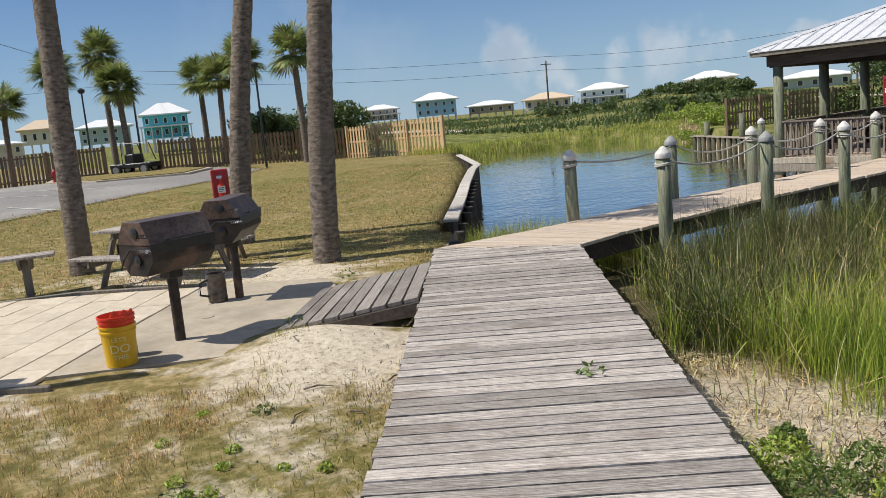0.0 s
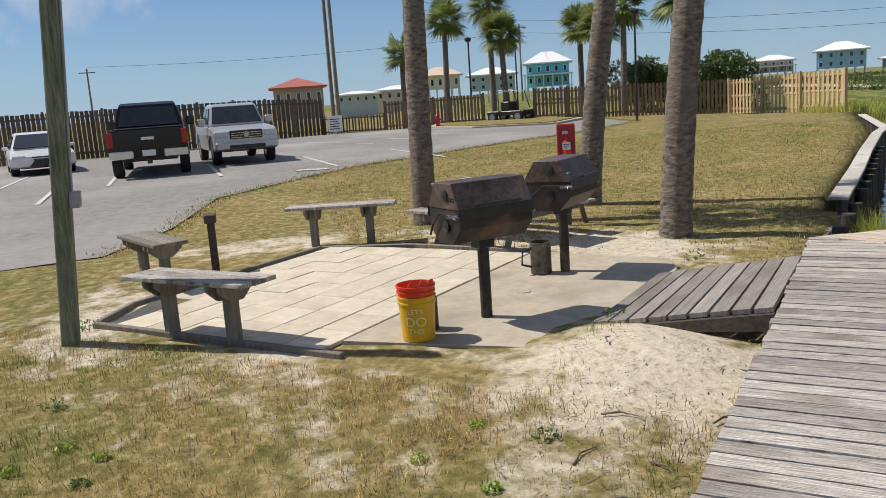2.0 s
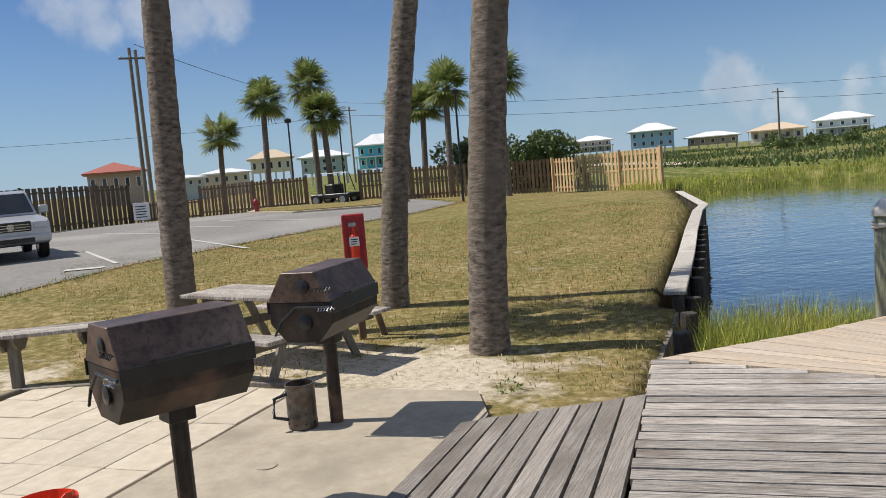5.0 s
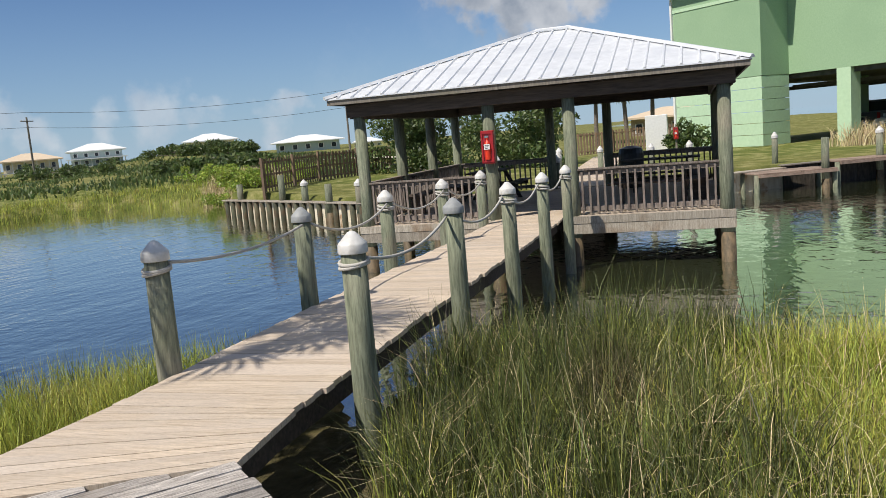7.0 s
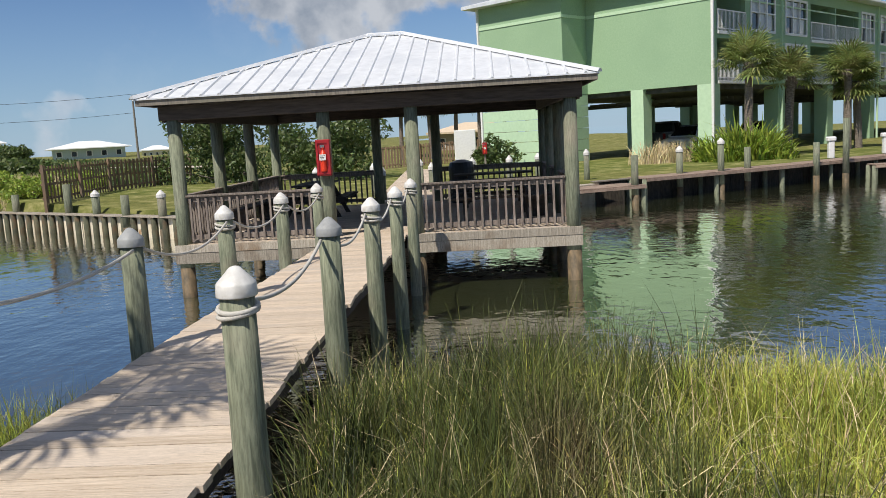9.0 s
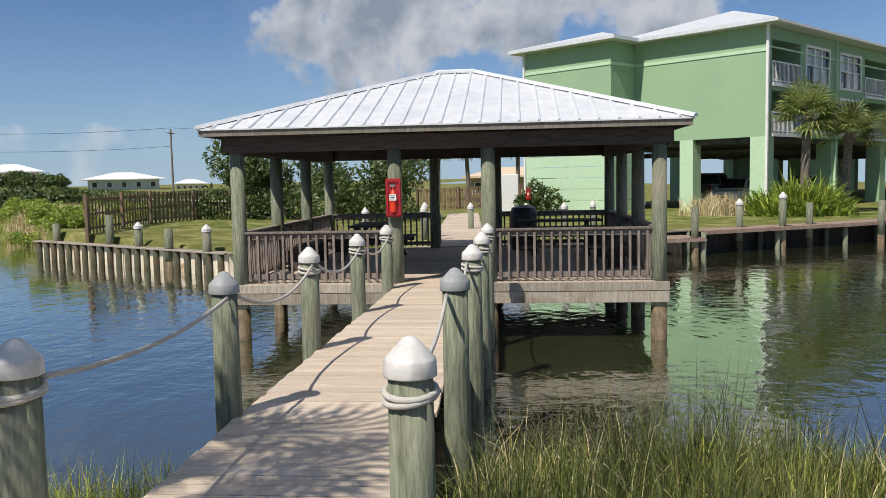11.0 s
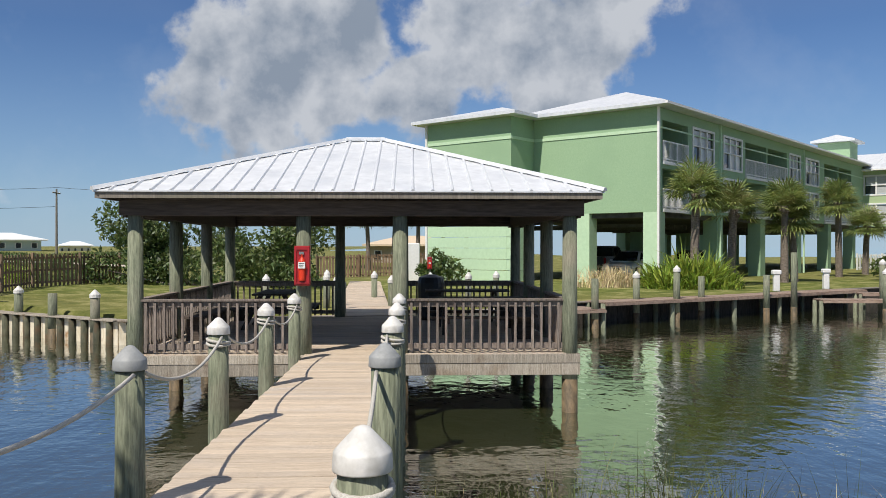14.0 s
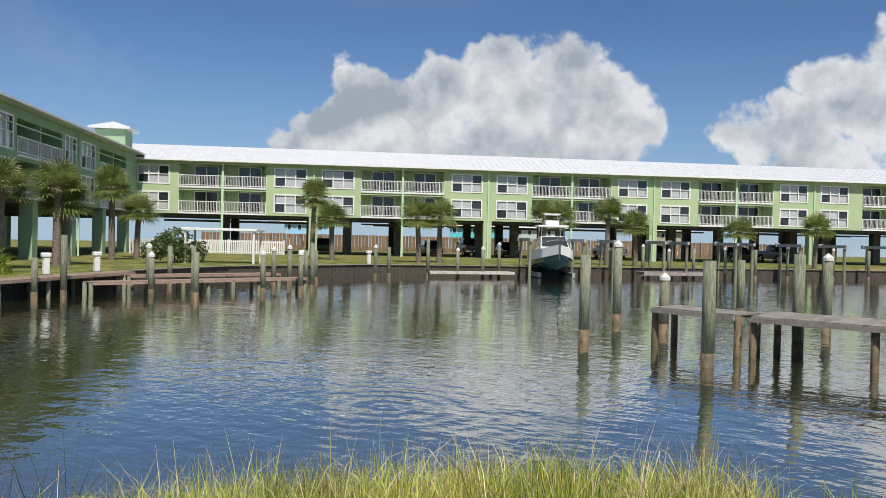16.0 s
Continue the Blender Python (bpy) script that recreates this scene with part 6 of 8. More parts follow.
blades("twig_litter", p, ground_height(p[:, 0], p[:, 1]) + 0.006, grs.uniform(0.05, 0.18, len(p)), 0.009, 2.6, M_BARK, "brown twigs and bark lying among the straw", "litter", 2)
p = scatter(9000, -3.5, 3, 1.0, 5.5, lambda x, y: smooth(1.78, 1.95, acr(x, y)) * smooth(4.2, 3.2, acr(x, y)) * smooth(1.6, 0.9, alg(x, y)) * patchy(x, y, 3.1, 4))
blades("low_grass", p, ground_height(p[:, 0], p[:, 1]) - 0.01, grs.uniform(0.06, 0.24, len(p)), 0.008, 0.6, M_STRAP, "low green grass growing against the boardwalk", "grass", 2)


def leaf_cloud(name, blobs, n, size, material, label, category, kind=""):
    """Crown of loose leaves filling a few lumpy blobs (x, y, z, rx, ry, rz)."""
    w = np.array([b[3] * b[4] * b[5] for b in blobs])
    pick = grs.choice(len(blobs), n, p=w / w.sum())
    B = np.array(blobs)[pick]
    d = grs.normal(size=(n, 3))
    d /= np.linalg.norm(d, axis=1)[:, None]
    r = grs.uniform(0.35, 1.0, n) ** 0.5 * (1 + 0.12 * np.sin(d[:, 0] * 7 + B[:, 0]) * np.sin(d[:, 2] * 6))
    c = B[:, :3] + d * r[:, None] * B[:, 3:6]
    a = grs.normal(size=(n, 3))
    a /= np.linalg.norm(a, axis=1)[:, None]
    b = np.cross(a, grs.normal(size=(n, 3)))
    b /= np.linalg.norm(b, axis=1)[:, None]
    s = size * grs.uniform(0.6, 1.3, n)[:, None]
    V = np.stack([c - a * s, c + b * s * 0.42, c + a * s, c - b * s * 0.42], 1)
    me_ = bpy.data.meshes.new(name)
    me_.from_pydata(V.reshape(-1, 3).tolist(), [], np.arange(4 * n).reshape(-1, 4).tolist())
    me_.materials.append(material)
    return me_


def shrub(x, y, blobs, n, size, label, material=None, stems=5):
    z = hz(x, y)
    s = thing("shrub", Matrix.Translation((x, y, z)), label, "shrub")
    part("foliage", leaf_cloud("foliage", blobs, n, size, material or M_LEAF, "", ""), None, s)
    r = random.Random(int(x * 13 + y))
    for k in range(stems):
        b = r.choice(blobs)
        part("stem", tube(bmesh.new(), [(b[0] * 0.3, b[1] * 0.3, -0.1), (b[0] * 0.7, b[1] * 0.7, b[2] * 0.5), (b[0], b[1], b[2])], [0.06, 0.04, 0.015], 6), M_BARK, s)
    return s


def blob_row(n, lx, ly, lz, r, seed, base=0.4):
    q = random.Random(seed)
    return [(q.uniform(-lx, lx), q.uniform(-ly, ly), q.uniform(base, lz), r * q.uniform(0.6, 1.2), r * q.uniform(0.6, 1.2), r * q.uniform(0.5, 1.0)) for _ in range(n)]


p = scatter(52000, -120, -16, 44, 125, lambda x, y: smooth(2.5, 6, pond_distance(x, y)) * (0.25 + 0.75 * (patchy(x, y, 0.21, 2) > 0.45)) * (np.abs(y - 66 + 0.42 * np.clip(-40 - x, 0, 60)) > 2.6))
blades("meadow_grass", p, land_height(p[:, 0], p[:, 1]) - 0.05, grs.uniform(0.2, 0.6, len(p)), 0.16, 0.5, M_LEAF, "rough dark green meadow growth on the dunes", "meadow", 2)
for i, (x, y, w, t_) in enumerate([(-24.6, 38.6, 1.1, 0.7), (-26.5, 40.6, 1.3, 0.8), (-23.4, 37.4, 0.8, 0.55), (-29.5, 45.5, 2.2, 0.8), (-25, 44.5, 1.6, 0.9), (-33, 49, 3, 0.8)]):
    shrub(x, y, blob_row(10, w, 0.7, t_, 0.42, 70 + i, 0.15), 2600, 0.07, "bright green low shrub on the pond bank", M_STRAP)
shrub(-15.2, 45.5, blob_row(34, 4.8, 1.6, 3.0, 1.2, 1), 15000, 0.13, "tall dense green shrubs behind the gazebo")
shrub(-45.6, 28.4, blob_row(22, 2.6, 1.2, 2.6, 1.1, 2), 7000, 0.15, "leafy green shrubs showing above the fence")
shrub(-49, 26.0, blob_row(14, 2.6, 1.2, 2.5, 1.0, 3), 4500, 0.15, "leafy green shrubs showing above the fence")
for i, (x, y, w) in enumerate([(-40, 60, 5), (-46, 70, 5), (-52, 80, 5), (-76, 112, 6), (-68, 106, 6), (-72, 108, 8), (-95, 112, 12), (-84, 96, 8)]):
    zr = 0.6 if i < 3 else 1.0
    shrub(x, y, blob_row(20, w, 2.0, zr, 0.8 + 0.02 * w, 10 + i, 0.1), 3500, 0.22, "low green scrub on the dunes beyond the pond")


# ---- palms ----
def palm_meshes(seed, trunk_h, r0, lean, crown_r=1.25, leaves=60, wide=0.034, lowest=-0.72):
    q = random.Random(seed)
    bm = bmesh.new()
    k = 46
    pts, rad = [], []
    for i in range(k + 1):
        f = i / k
        pts.append((lean[0] * f ** 1.5, lean[1] * f ** 1.5, -0.3 + (trunk_h + 0.3) * f))
        rad.append(r0 * (1.12 - 0.22 * f + 0.14 * max(0, 1 - f * 12)) * (1 + (0.03 if i % 2 else -0.02)))
    tube(bm, pts, rad, 14)
    trunk = mesh_of(bm, "trunk", M_BARK, True)
    V, Fc = [], []
    top = Vector((lean[0], lean[1], trunk_h))
    for j in range(leaves):
        az = q.uniform(0, 2 * math.pi)
        el = math.asin(max(-0.75, min(0.98, q.uniform(lowest, 1.0))))
        d = Vector((math.cos(az) * math.cos(el), math.sin(az) * math.cos(el), math.sin(el)))
        stem = crown_r * q.uniform(0.36, 0.56)
        hub = top + d * stem - Vector((0, 0, 0.10 * stem * (1.2 - d.z)))
        side = d.cross(Vector((0, 0, 1))).normalized() if abs(d.z) < 0.98 else Vector((1, 0, 0))
        up = side.cross(d).normalized()
        b = len(V)
        V += [top + side * 0.018, top - side * 0.018, hub]
        Fc.append((b, b + 1, b + 2))
        nl = 17
        for m_ in range(nl):
            a = radians(-118 + 236 * m_ / (nl - 1))
            dirv = (d * math.cos(a) + side * math.sin(a) + up * (0.10 * math.cos(2 * a))).normalized()
            ln = crown_r * 0.62 * (0.75 + 0.25 * math.cos(a)) * q.uniform(0.9, 1.08)
            wv = dirv.cross(up).normalized() * wide * crown_r
            mid = hub + dirv * ln * 0.6
            tip = hub + dirv * ln - Vector((0, 0, ln * q.uniform(0.08, 0.28)))
            b = len(V)
            V += [hub, mid + wv, mid - wv, tip]
            Fc += [(b, b + 1, b + 2), (b + 1, b + 3, b + 2)]
    crown = soup("crown", [tuple(v) for v in V], Fc, M_FROND)
    bm = bmesh.new()
    for j in range(26):
        az = q.uniform(0, 2 * math.pi)
        d = Vector((math.cos(az), math.sin(az), 0))
        p0 = Vector((lean[0], lean[1], trunk_h - q.uniform(0.05, 0.6)))
        tube(bm, [p0 + d * r0 * 0.7, p0 + d * (r0 + 0.10) + Vector((0, 0, 0.2))], [0.035, 0.012], 5)
    boots = mesh_of(bm, "crown_base", M_BARK)
    return trunk, crown, boots


def palm(x, y, meshes, label, m=Matrix(), group="palms", z=None):
    p = thing("palm_tree", Matrix.Translation((x, y, hz(x, y) if z is None else z)) @ m, label, "palm tree", group)
    for nm, me_ in zip(("trunk", "crown", "crown_base"), meshes):
        ob = new(nm, me_)
        ob.parent = p
    return p


NEAR = [(-13.55, 3.82, 0.165, (-0.3, 0.2), 6.0, "thick rough grey palm trunk beside the picnic table"), (-13.75, 6.65, 0.17, (0.2, 0.9), 6.2, "ringed tan palm trunk leaning over the lawn"),
        (-10.42, 6.34, 0.18, (0.3, 0.45), 5.6, "thick rough brown palm trunk beside the patio sand")]
for i, (x, y, r, ln, h, lab) in enumerate(NEAR):
    palm(x, y, palm_meshes(40 + i, h, r, ln, 1.3, 28, 0.02), lab, group="palms by the patio")
PMESH = {h: palm_meshes(60 + int(h * 3), h, 0.17, (0.15, 0.1), 1.55) for h in (3.4, 4.6, 5.6, 6.6)}
PSEA = {h: palm_meshes(80 + int(h * 3), h, 0.19, (0.12, 0.1), 1.62, 60, 0.024, -0.5) for h in (3.4, 4.0, 4.6)}
FARP = [(-56.85, 12.33, 5.0), (-51.1, 13.88, 6.3), (-51.5, 17.0, 7.2), (-49.0, 17.0, 5.1), (-50.3, 22.4, 5.4), (-47.9, 22.4, 5.3), (-45.3, 22.8, 6.1), (-38.4, 22.5, 5.8)]
SEAP = [(6.76, 43.66, 4.3), (9.2, 45.6, 3.7), (13.3, 48.8, 4.0), (14.2, 49.6, 3.4), (20.1, 56.2, 4.6), (24.2, 60.6, 3.3), (37.2, 57.1, 4.9), (36.9, 54.4, 3.2), (39.8, 48.0, 3.4), (41.2, 47.2, 3.5), (48.2, 41.3, 3.6), (52.5, 39.4, 4.0),
        (54.0, 37.7, 3.2), (61.4, 32.2, 3.0), (67.5, 28.2, 3.4), (52.5, 45.5, 3.9)]
for i, (x, y, h) in enumerate(FARP + SEAP):
    kit = PMESH if i < len(FARP) else PSEA
    key = min(kit, key=lambda q: abs(q - h))
    s_ = h / key
    palm(x, y, kit[key], "cabbage palm with a round crown of fan leaves", Matrix.Rotation(i * 1.3, 4, "Z") @ Matrix.Diagonal((1, 1, s_, 1)), "palms beyond the lawn" if i < len(FARP) else "palms along the apartment building")
for x, y in [(-9.6, 74), (-7.6, 75), (-5.6, 74), (-3.4, 76), (-12.2, 75), (-1.8, 72)]:
    palm(x, y, PMESH[4.6], "cabbage palm far behind the gazebo", Matrix.Rotation(x, 4, "Z"), "palms behind the gazebo")

# broad-leaved clump and ornamental grasses before the building
mid = np.array([6.3, 43.0])
c = mid + grs.uniform(-1, 1, (90, 2)) * np.array([1.8, 0.9])
p, h, fl = tufts(c, 26, 0.16, 1.0, 0.25)
d = (p - mid) / np.array([2.2, 1.1])
blades("arching_lilies", p, ground_height(p[:, 0], p[:, 1]) - 0.03, h * np.clip(1.7 - 0.8 * (d ** 2).sum(1), 0.5, 1.75), 0.10, 0.35, M_STRAP, "bright green strap-leaved clump on the lawn", "strap-leaf plants", 3, fl + d * 0.35)
p = np.array([3.1, 44.4]) + grs.normal(0, 1, (700, 2)) * np.array([0.6, 0.35])
blades("ornamental_grass", p, ground_height(p[:, 0], p[:, 1]) - 0.03, grs.uniform(0.5, 1.3, len(p)), 0.03, 0.45, M_STRAW, "pale tufted ornamental grass before the piers", "ornamental grass", 3)
shrub(-4.6, 51.0, blob_row(9, 0.9, 0.6, 1.2, 0.6, 30), 1500, 0.14, "small grey-green shrub at the foot of the green wall")
shrub(21.6, 51.5, blob_row(10, 1.8, 0.9, 1.5, 0.8, 31), 2000, 0.14, "dark green shrub by the white fence")
# small weeds on the sand and lawn
for i, (x, y, s_) in enumerate([(-7.1, 3.95, 0.20), (-9.0, 5.75, 0.22), (-5.2, 2.6, 0.14), (-4.3, 1.6, 0.15), (-8.0, 0.35, 0.16), (-9.2, -0.4, 0.2), (-7.0, -0.3, 0.15), (-5.6, 0.1, 0.09), (-0.4, 4.4, 0.2), (-1.3, 5.0, 0.2), (-4.54, 1.69, .1), (-4.53, 1.98, .08), (-4.23, 1.76, .11), (-4.22, 2.21, .08), (-4.02, 2.37, .09),
                                (-4.73, 2.14, .09), (-5.19, 1.88, .1), (-5.52, 2.29, .08), (-5.94, 0.16, .09), (-6.16, -0.06, .1), (-5.92, -0.31, .1), (-5.12, 0.16, .1), (-4.47, 1.3, .1), (-4.32, 1.67, .08)]):
    w = part("weed", leaf_cloud("weed", [(0, 0, s_ * 0.2, s_ * 0.6, s_ * 0.6, s_ * 0.3)], 90, 0.016, M_STRAP if s_ < 0.18 and i > 9 else M_WEED, "", ""))
    w.matrix_world = Matrix.Translation((x, y, hz(x, y)))
    tagged(w, "small green weed growing in the sand", "weed", "weeds in the sand")
for i, (x, y, s_) in enumerate([(-2.35, 4.30, 0.34), (-2.05, 4.05, 0.38), (-2.0, 4.6, 0.34), (-1.65, 4.35, 0.4), (-1.5, 4.0, 0.4), (-2.55, 4.75, 0.22), (-1.3, 4.75, 0.36), (-4.3, 6.75, 0.34), (-4.0, 6.45, 0.28), (-3.6, 6.75, 0.34)]):
    w = part("leafy_weed", leaf_cloud("leafy_weed", [(0, 0, s_ * 0.35, s_ * 0.55, s_ * 0.55, s_ * 0.42)], 800, 0.019, M_WEED if i % 3 else M_STRAP, "", ""))
    w.matrix_world = Matrix.Translation((x, y, hz(x, y)))
    tagged(w, "leafy green weed growing beside the boardwalk", "weed", "weeds beside the boardwalk")
p = scatter(1300, -6.6, -3.6, 1.9, 4.7, lambda x, y: (acr(x, y) < -0.05) * np.exp(-(((x + 5.2) / 1.1) ** 2 + ((y - 3.1) / 1.0) ** 2)))
blades("ground_litter", p, ground_height(p[:, 0], p[:, 1]) + 0.016, grs.uniform(0.006, 0.02, len(p)), 0.012, 4.0, M_BARK, "dark bits of bark and twig on the sand", "litter", 2)
for i, (x, y, L_, a) in enumerate([(-5.5, 4.1, 0.3, 20), (-5.0, 3.6, 0.18, 100), (-5.3, 3.1, 0.22, 60), (-6.3, 3.5, 0.14, 150), (-4.6, 3.0, 0.2, 10), (-5.7, 4.6, 0.2, 75), (-4.9, 2.7, 0.25, 130)]):
    tw = part("twig", tube(bmesh.new(), [(-L_ / 2, 0, 0.012), (0, 0.02, 0.022), (L_ / 2, -0.01, 0.012)], [0.007, 0.006, 0.003], 6), M_BARK)
    tw.matrix_world = Matrix.Translation((x, y, hz(x, y) + 0.004)) @ Matrix.Rotation(radians(a), 4, "Z")
    tagged(tw, "dry brown twig lying on the sand", "twig", "twigs on the sand")
tw = part("leaf_sprig", leaf_cloud("leaf_sprig", [(0, 0, 0.012, 0.14, 0.1, 0.008)], 16, 0.035, M_WEED, "", ""))
tw.matrix_world = WM @ Matrix.Translation((1.4, -1.2, 0.004))
tagged(tw, "fallen green leaf sprig lying on the boardwalk", "leaf sprig")

# ---- parking lot ----
LOT = [(-13.2, -2.2), (-13.5, -0.9), (-15.6, -0.1), (-19, 0.6), (-23, 4.0), (-27.5, 9.4), (-31, 14.4), (-35, 18.2), (-44, 20.2), (-46, 16.2), (-50, 9.5), (-52, 6.3), (-42, -2.2), (-38, -30), (-15, -30), (-13, -12)]
bm = bmesh.new()
vs = [bm.verts.new((x, y, 0)) for x, y in LOT]
bm.faces.new(vs)
bmesh.ops.triangulate(bm, faces=bm.faces)
bmesh.ops.subdivide_edges(bm, edges=bm.edges[:], cuts=7, use_grid_fill=True)
for v in bm.verts:
    v.co.z = float(land_height(v.co.x, v.co.y)) + 0.020
lot = part("parking_lot", bm, M_ASPHALT)
tagged(lot, "worn grey asphalt parking lot with faded white lines", "parking lot", kind="structure")


edge_pts = []
for (ax, ay), (bx, by) in zip(LOT[1:8], LOT[2:9]):
    k = int(900 * math.hypot(bx - ax, by - ay) / 6)
    f = grs.uniform(0, 1, k)
    nrm_ = np.array([ay - by, bx - ax]) / math.hypot(bx - ax, by - ay)
    edge_pts.append(np.stack([ax + (bx - ax) * f, ay + (by - ay) * f], -1) + nrm_ * grs.normal(0, 0.16, k)[:, None])
p = np.concatenate(edge_pts)
blades("verge_grass", p, land_height(p[:, 0], p[:, 1]) + 0.005, grs.uniform(0.03, 0.09, len(p)), 0.016, 0.8, M_LAWN, "ragged dry grass creeping over the asphalt edge", "verge grass", 2)


def land(x, y):
    return float(land_height(x, y)) + 0.027


def line_mark(a, b, w=0.11):
    a, b = Vector(a), Vector(b)
    d = (b - a).normalized()
    n_ = Vector((-d.y, d.x)) * w / 2
    bm = bmesh.new()
    k = 8
    rows = []
    for i in range(k + 1):
        p = a.lerp(b, i / k)
        rows.append([bm.verts.new((*(p + n_), land(*(p + n_)) + 0.006)), bm.verts.new((*(p - n_), land(*(p - n_)) + 0.006))])
    for r0, r1 in zip(rows, rows[1:]):
        bm.faces.new((r0[0], r0[1], r1[1], r1[0]))
    bmesh.ops.recalc_face_normals(bm, faces=bm.faces)
    part("line", bm, M_LINE, lot, "faded white parking line")


M_LINE = surface("line_paint", (0.42, 0.41, 0.39), (0.62, 0.61, 0.58), 8, 0.8, 0.1, 0.002)
for y in (-5.6, -2.65, 0.15, 3.2, 6.2):
    line_mark((-23.6, y + 0.5), (-29.5 if y > 0 else -31, y))
for y in (4.2, 6.6, 9.0):
    line_mark((-34, y + 2.2), (-40, y))
line_mark((-20.6, -3.2), (-24.5, -3.5))
line_mark((-23.3, 2.6), (-23.0, 3.4), 0.35)
# island with kerb
isl = [(-37.5, 15.6), (-40, 12.2), (-45, 11.2), (-49, 12.6), (-50.5, 17.5), (-46, 18.6), (-41, 18.4)]
isl_ob = part("island_kerb", prism(bmesh.new(), isl, -0.2, 0.09), M_CONC)
tagged(isl_ob, "pale concrete kerb round the palm island", "kerb", kind="structure")
cx_, cy_ = sum(p[0] for p in isl) / 7, sum(p[1] for p in isl) / 7
tagged(part("island_sand", prism(bmesh.new(), [(cx_ + (x - cx_) * 0.93, cy_ + (y - cy_) * 0.9) for x, y in isl], 0.0, 0.13), M_GROUND), "sandy planted island in the parking lot", "island", kind="structure")

# ---- vehicles ----
P_BLACK, P_SILVER, P_WHITE, P_DARK = paint("black_lacquer", (0.006, 0.006, 0.007), 0.12), paint("silver_lacquer", (0.52, 0.54, 0.56), 0.28, 0.4), paint("white_lacquer", (0.72, 0.73, 0.74), 0.2), paint("dark_lacquer", (0.05, 0.055, 0.06), 0.3)
M_TAIL, M_LAMP = paint("red_lens", (0.35, 0.01, 0.01), 0.15), paint("clear_lens", (0.6, 0.62, 0.64), 0.1)


def extrude_profile(bm, prof, w0, w1, top_from):
    """Solid from a side profile (x, z), half width w0 below top_from and w1 at the top."""
    zmax = max(p[1] for p in prof)
    L_, R_ = [], []
    for x, z in prof:
        f = max(0.0, (z - top_from) / (zmax - top_from)) if zmax > top_from else 0
        w = w0 + (w1 - w0) * f
        L_.append(bm.verts.new((x, w, z)))
        R_.append(bm.verts.new((x, -w, z)))
    bm.faces.new(L_)
    bm.faces.new(list(reversed(R_)))
    k = len(prof)
    for i in range(k):
        bm.faces.new((L_[i], R_[i], R_[(i + 1) % k], L_[(i + 1) % k]))
    bmesh.ops.recalc_face_normals(bm, faces=bm.faces)
    bmesh.ops.bevel(bm, geom=bm.edges[:], offset=0.035, segments=2, affect="EDGES")
    return bm


def quad(bm, pts, t=0.012):
    v = [Vector(p) for p in pts]
    n_ = (v[1] - v[0]).cross(v[2] - v[0]).normalized() * t
    a = [bm.verts.new(p) for p in v]
    b = [bm.verts.new(p + n_) for p in v]
    bm.faces.new(list(reversed(a)))
    bm.faces.new(b)
    for i in range(len(v)):
        j = (i + 1) % len(v)
        bm.faces.new((a[i], a[j], b[j], b[i]))
    bmesh.ops.recalc_face_normals(bm, faces=bm.faces)
    return bm


def wheels(car, xs, r, half):
    for x in xs:
        for s_ in (-1, 1):
            m = Matrix.Translation((x, s_ * half, r)) @ Matrix.Rotation(radians(90), 4, "X")
            ty = part("wheel", lathe(bmesh.new(), [(r * 0.62, -0.12), (r * 0.95, -0.125), (r, -0.09), (r, 0.09), (r * 0.95, 0.125), (r * 0.62, 0.12)], 24), M_RUBBER, car)
            ty.matrix_local = m
            bm = lathe(bmesh.new(), [(r * 0.62, -0.122), (r * 0.5, -0.128), (0.06, -0.10)], 20)
            lathe(bm, [(0.06, 0.10), (r * 0.5, 0.128), (r * 0.62, 0.122)], 20)
            part("rim", bm, M_ALU, ty)


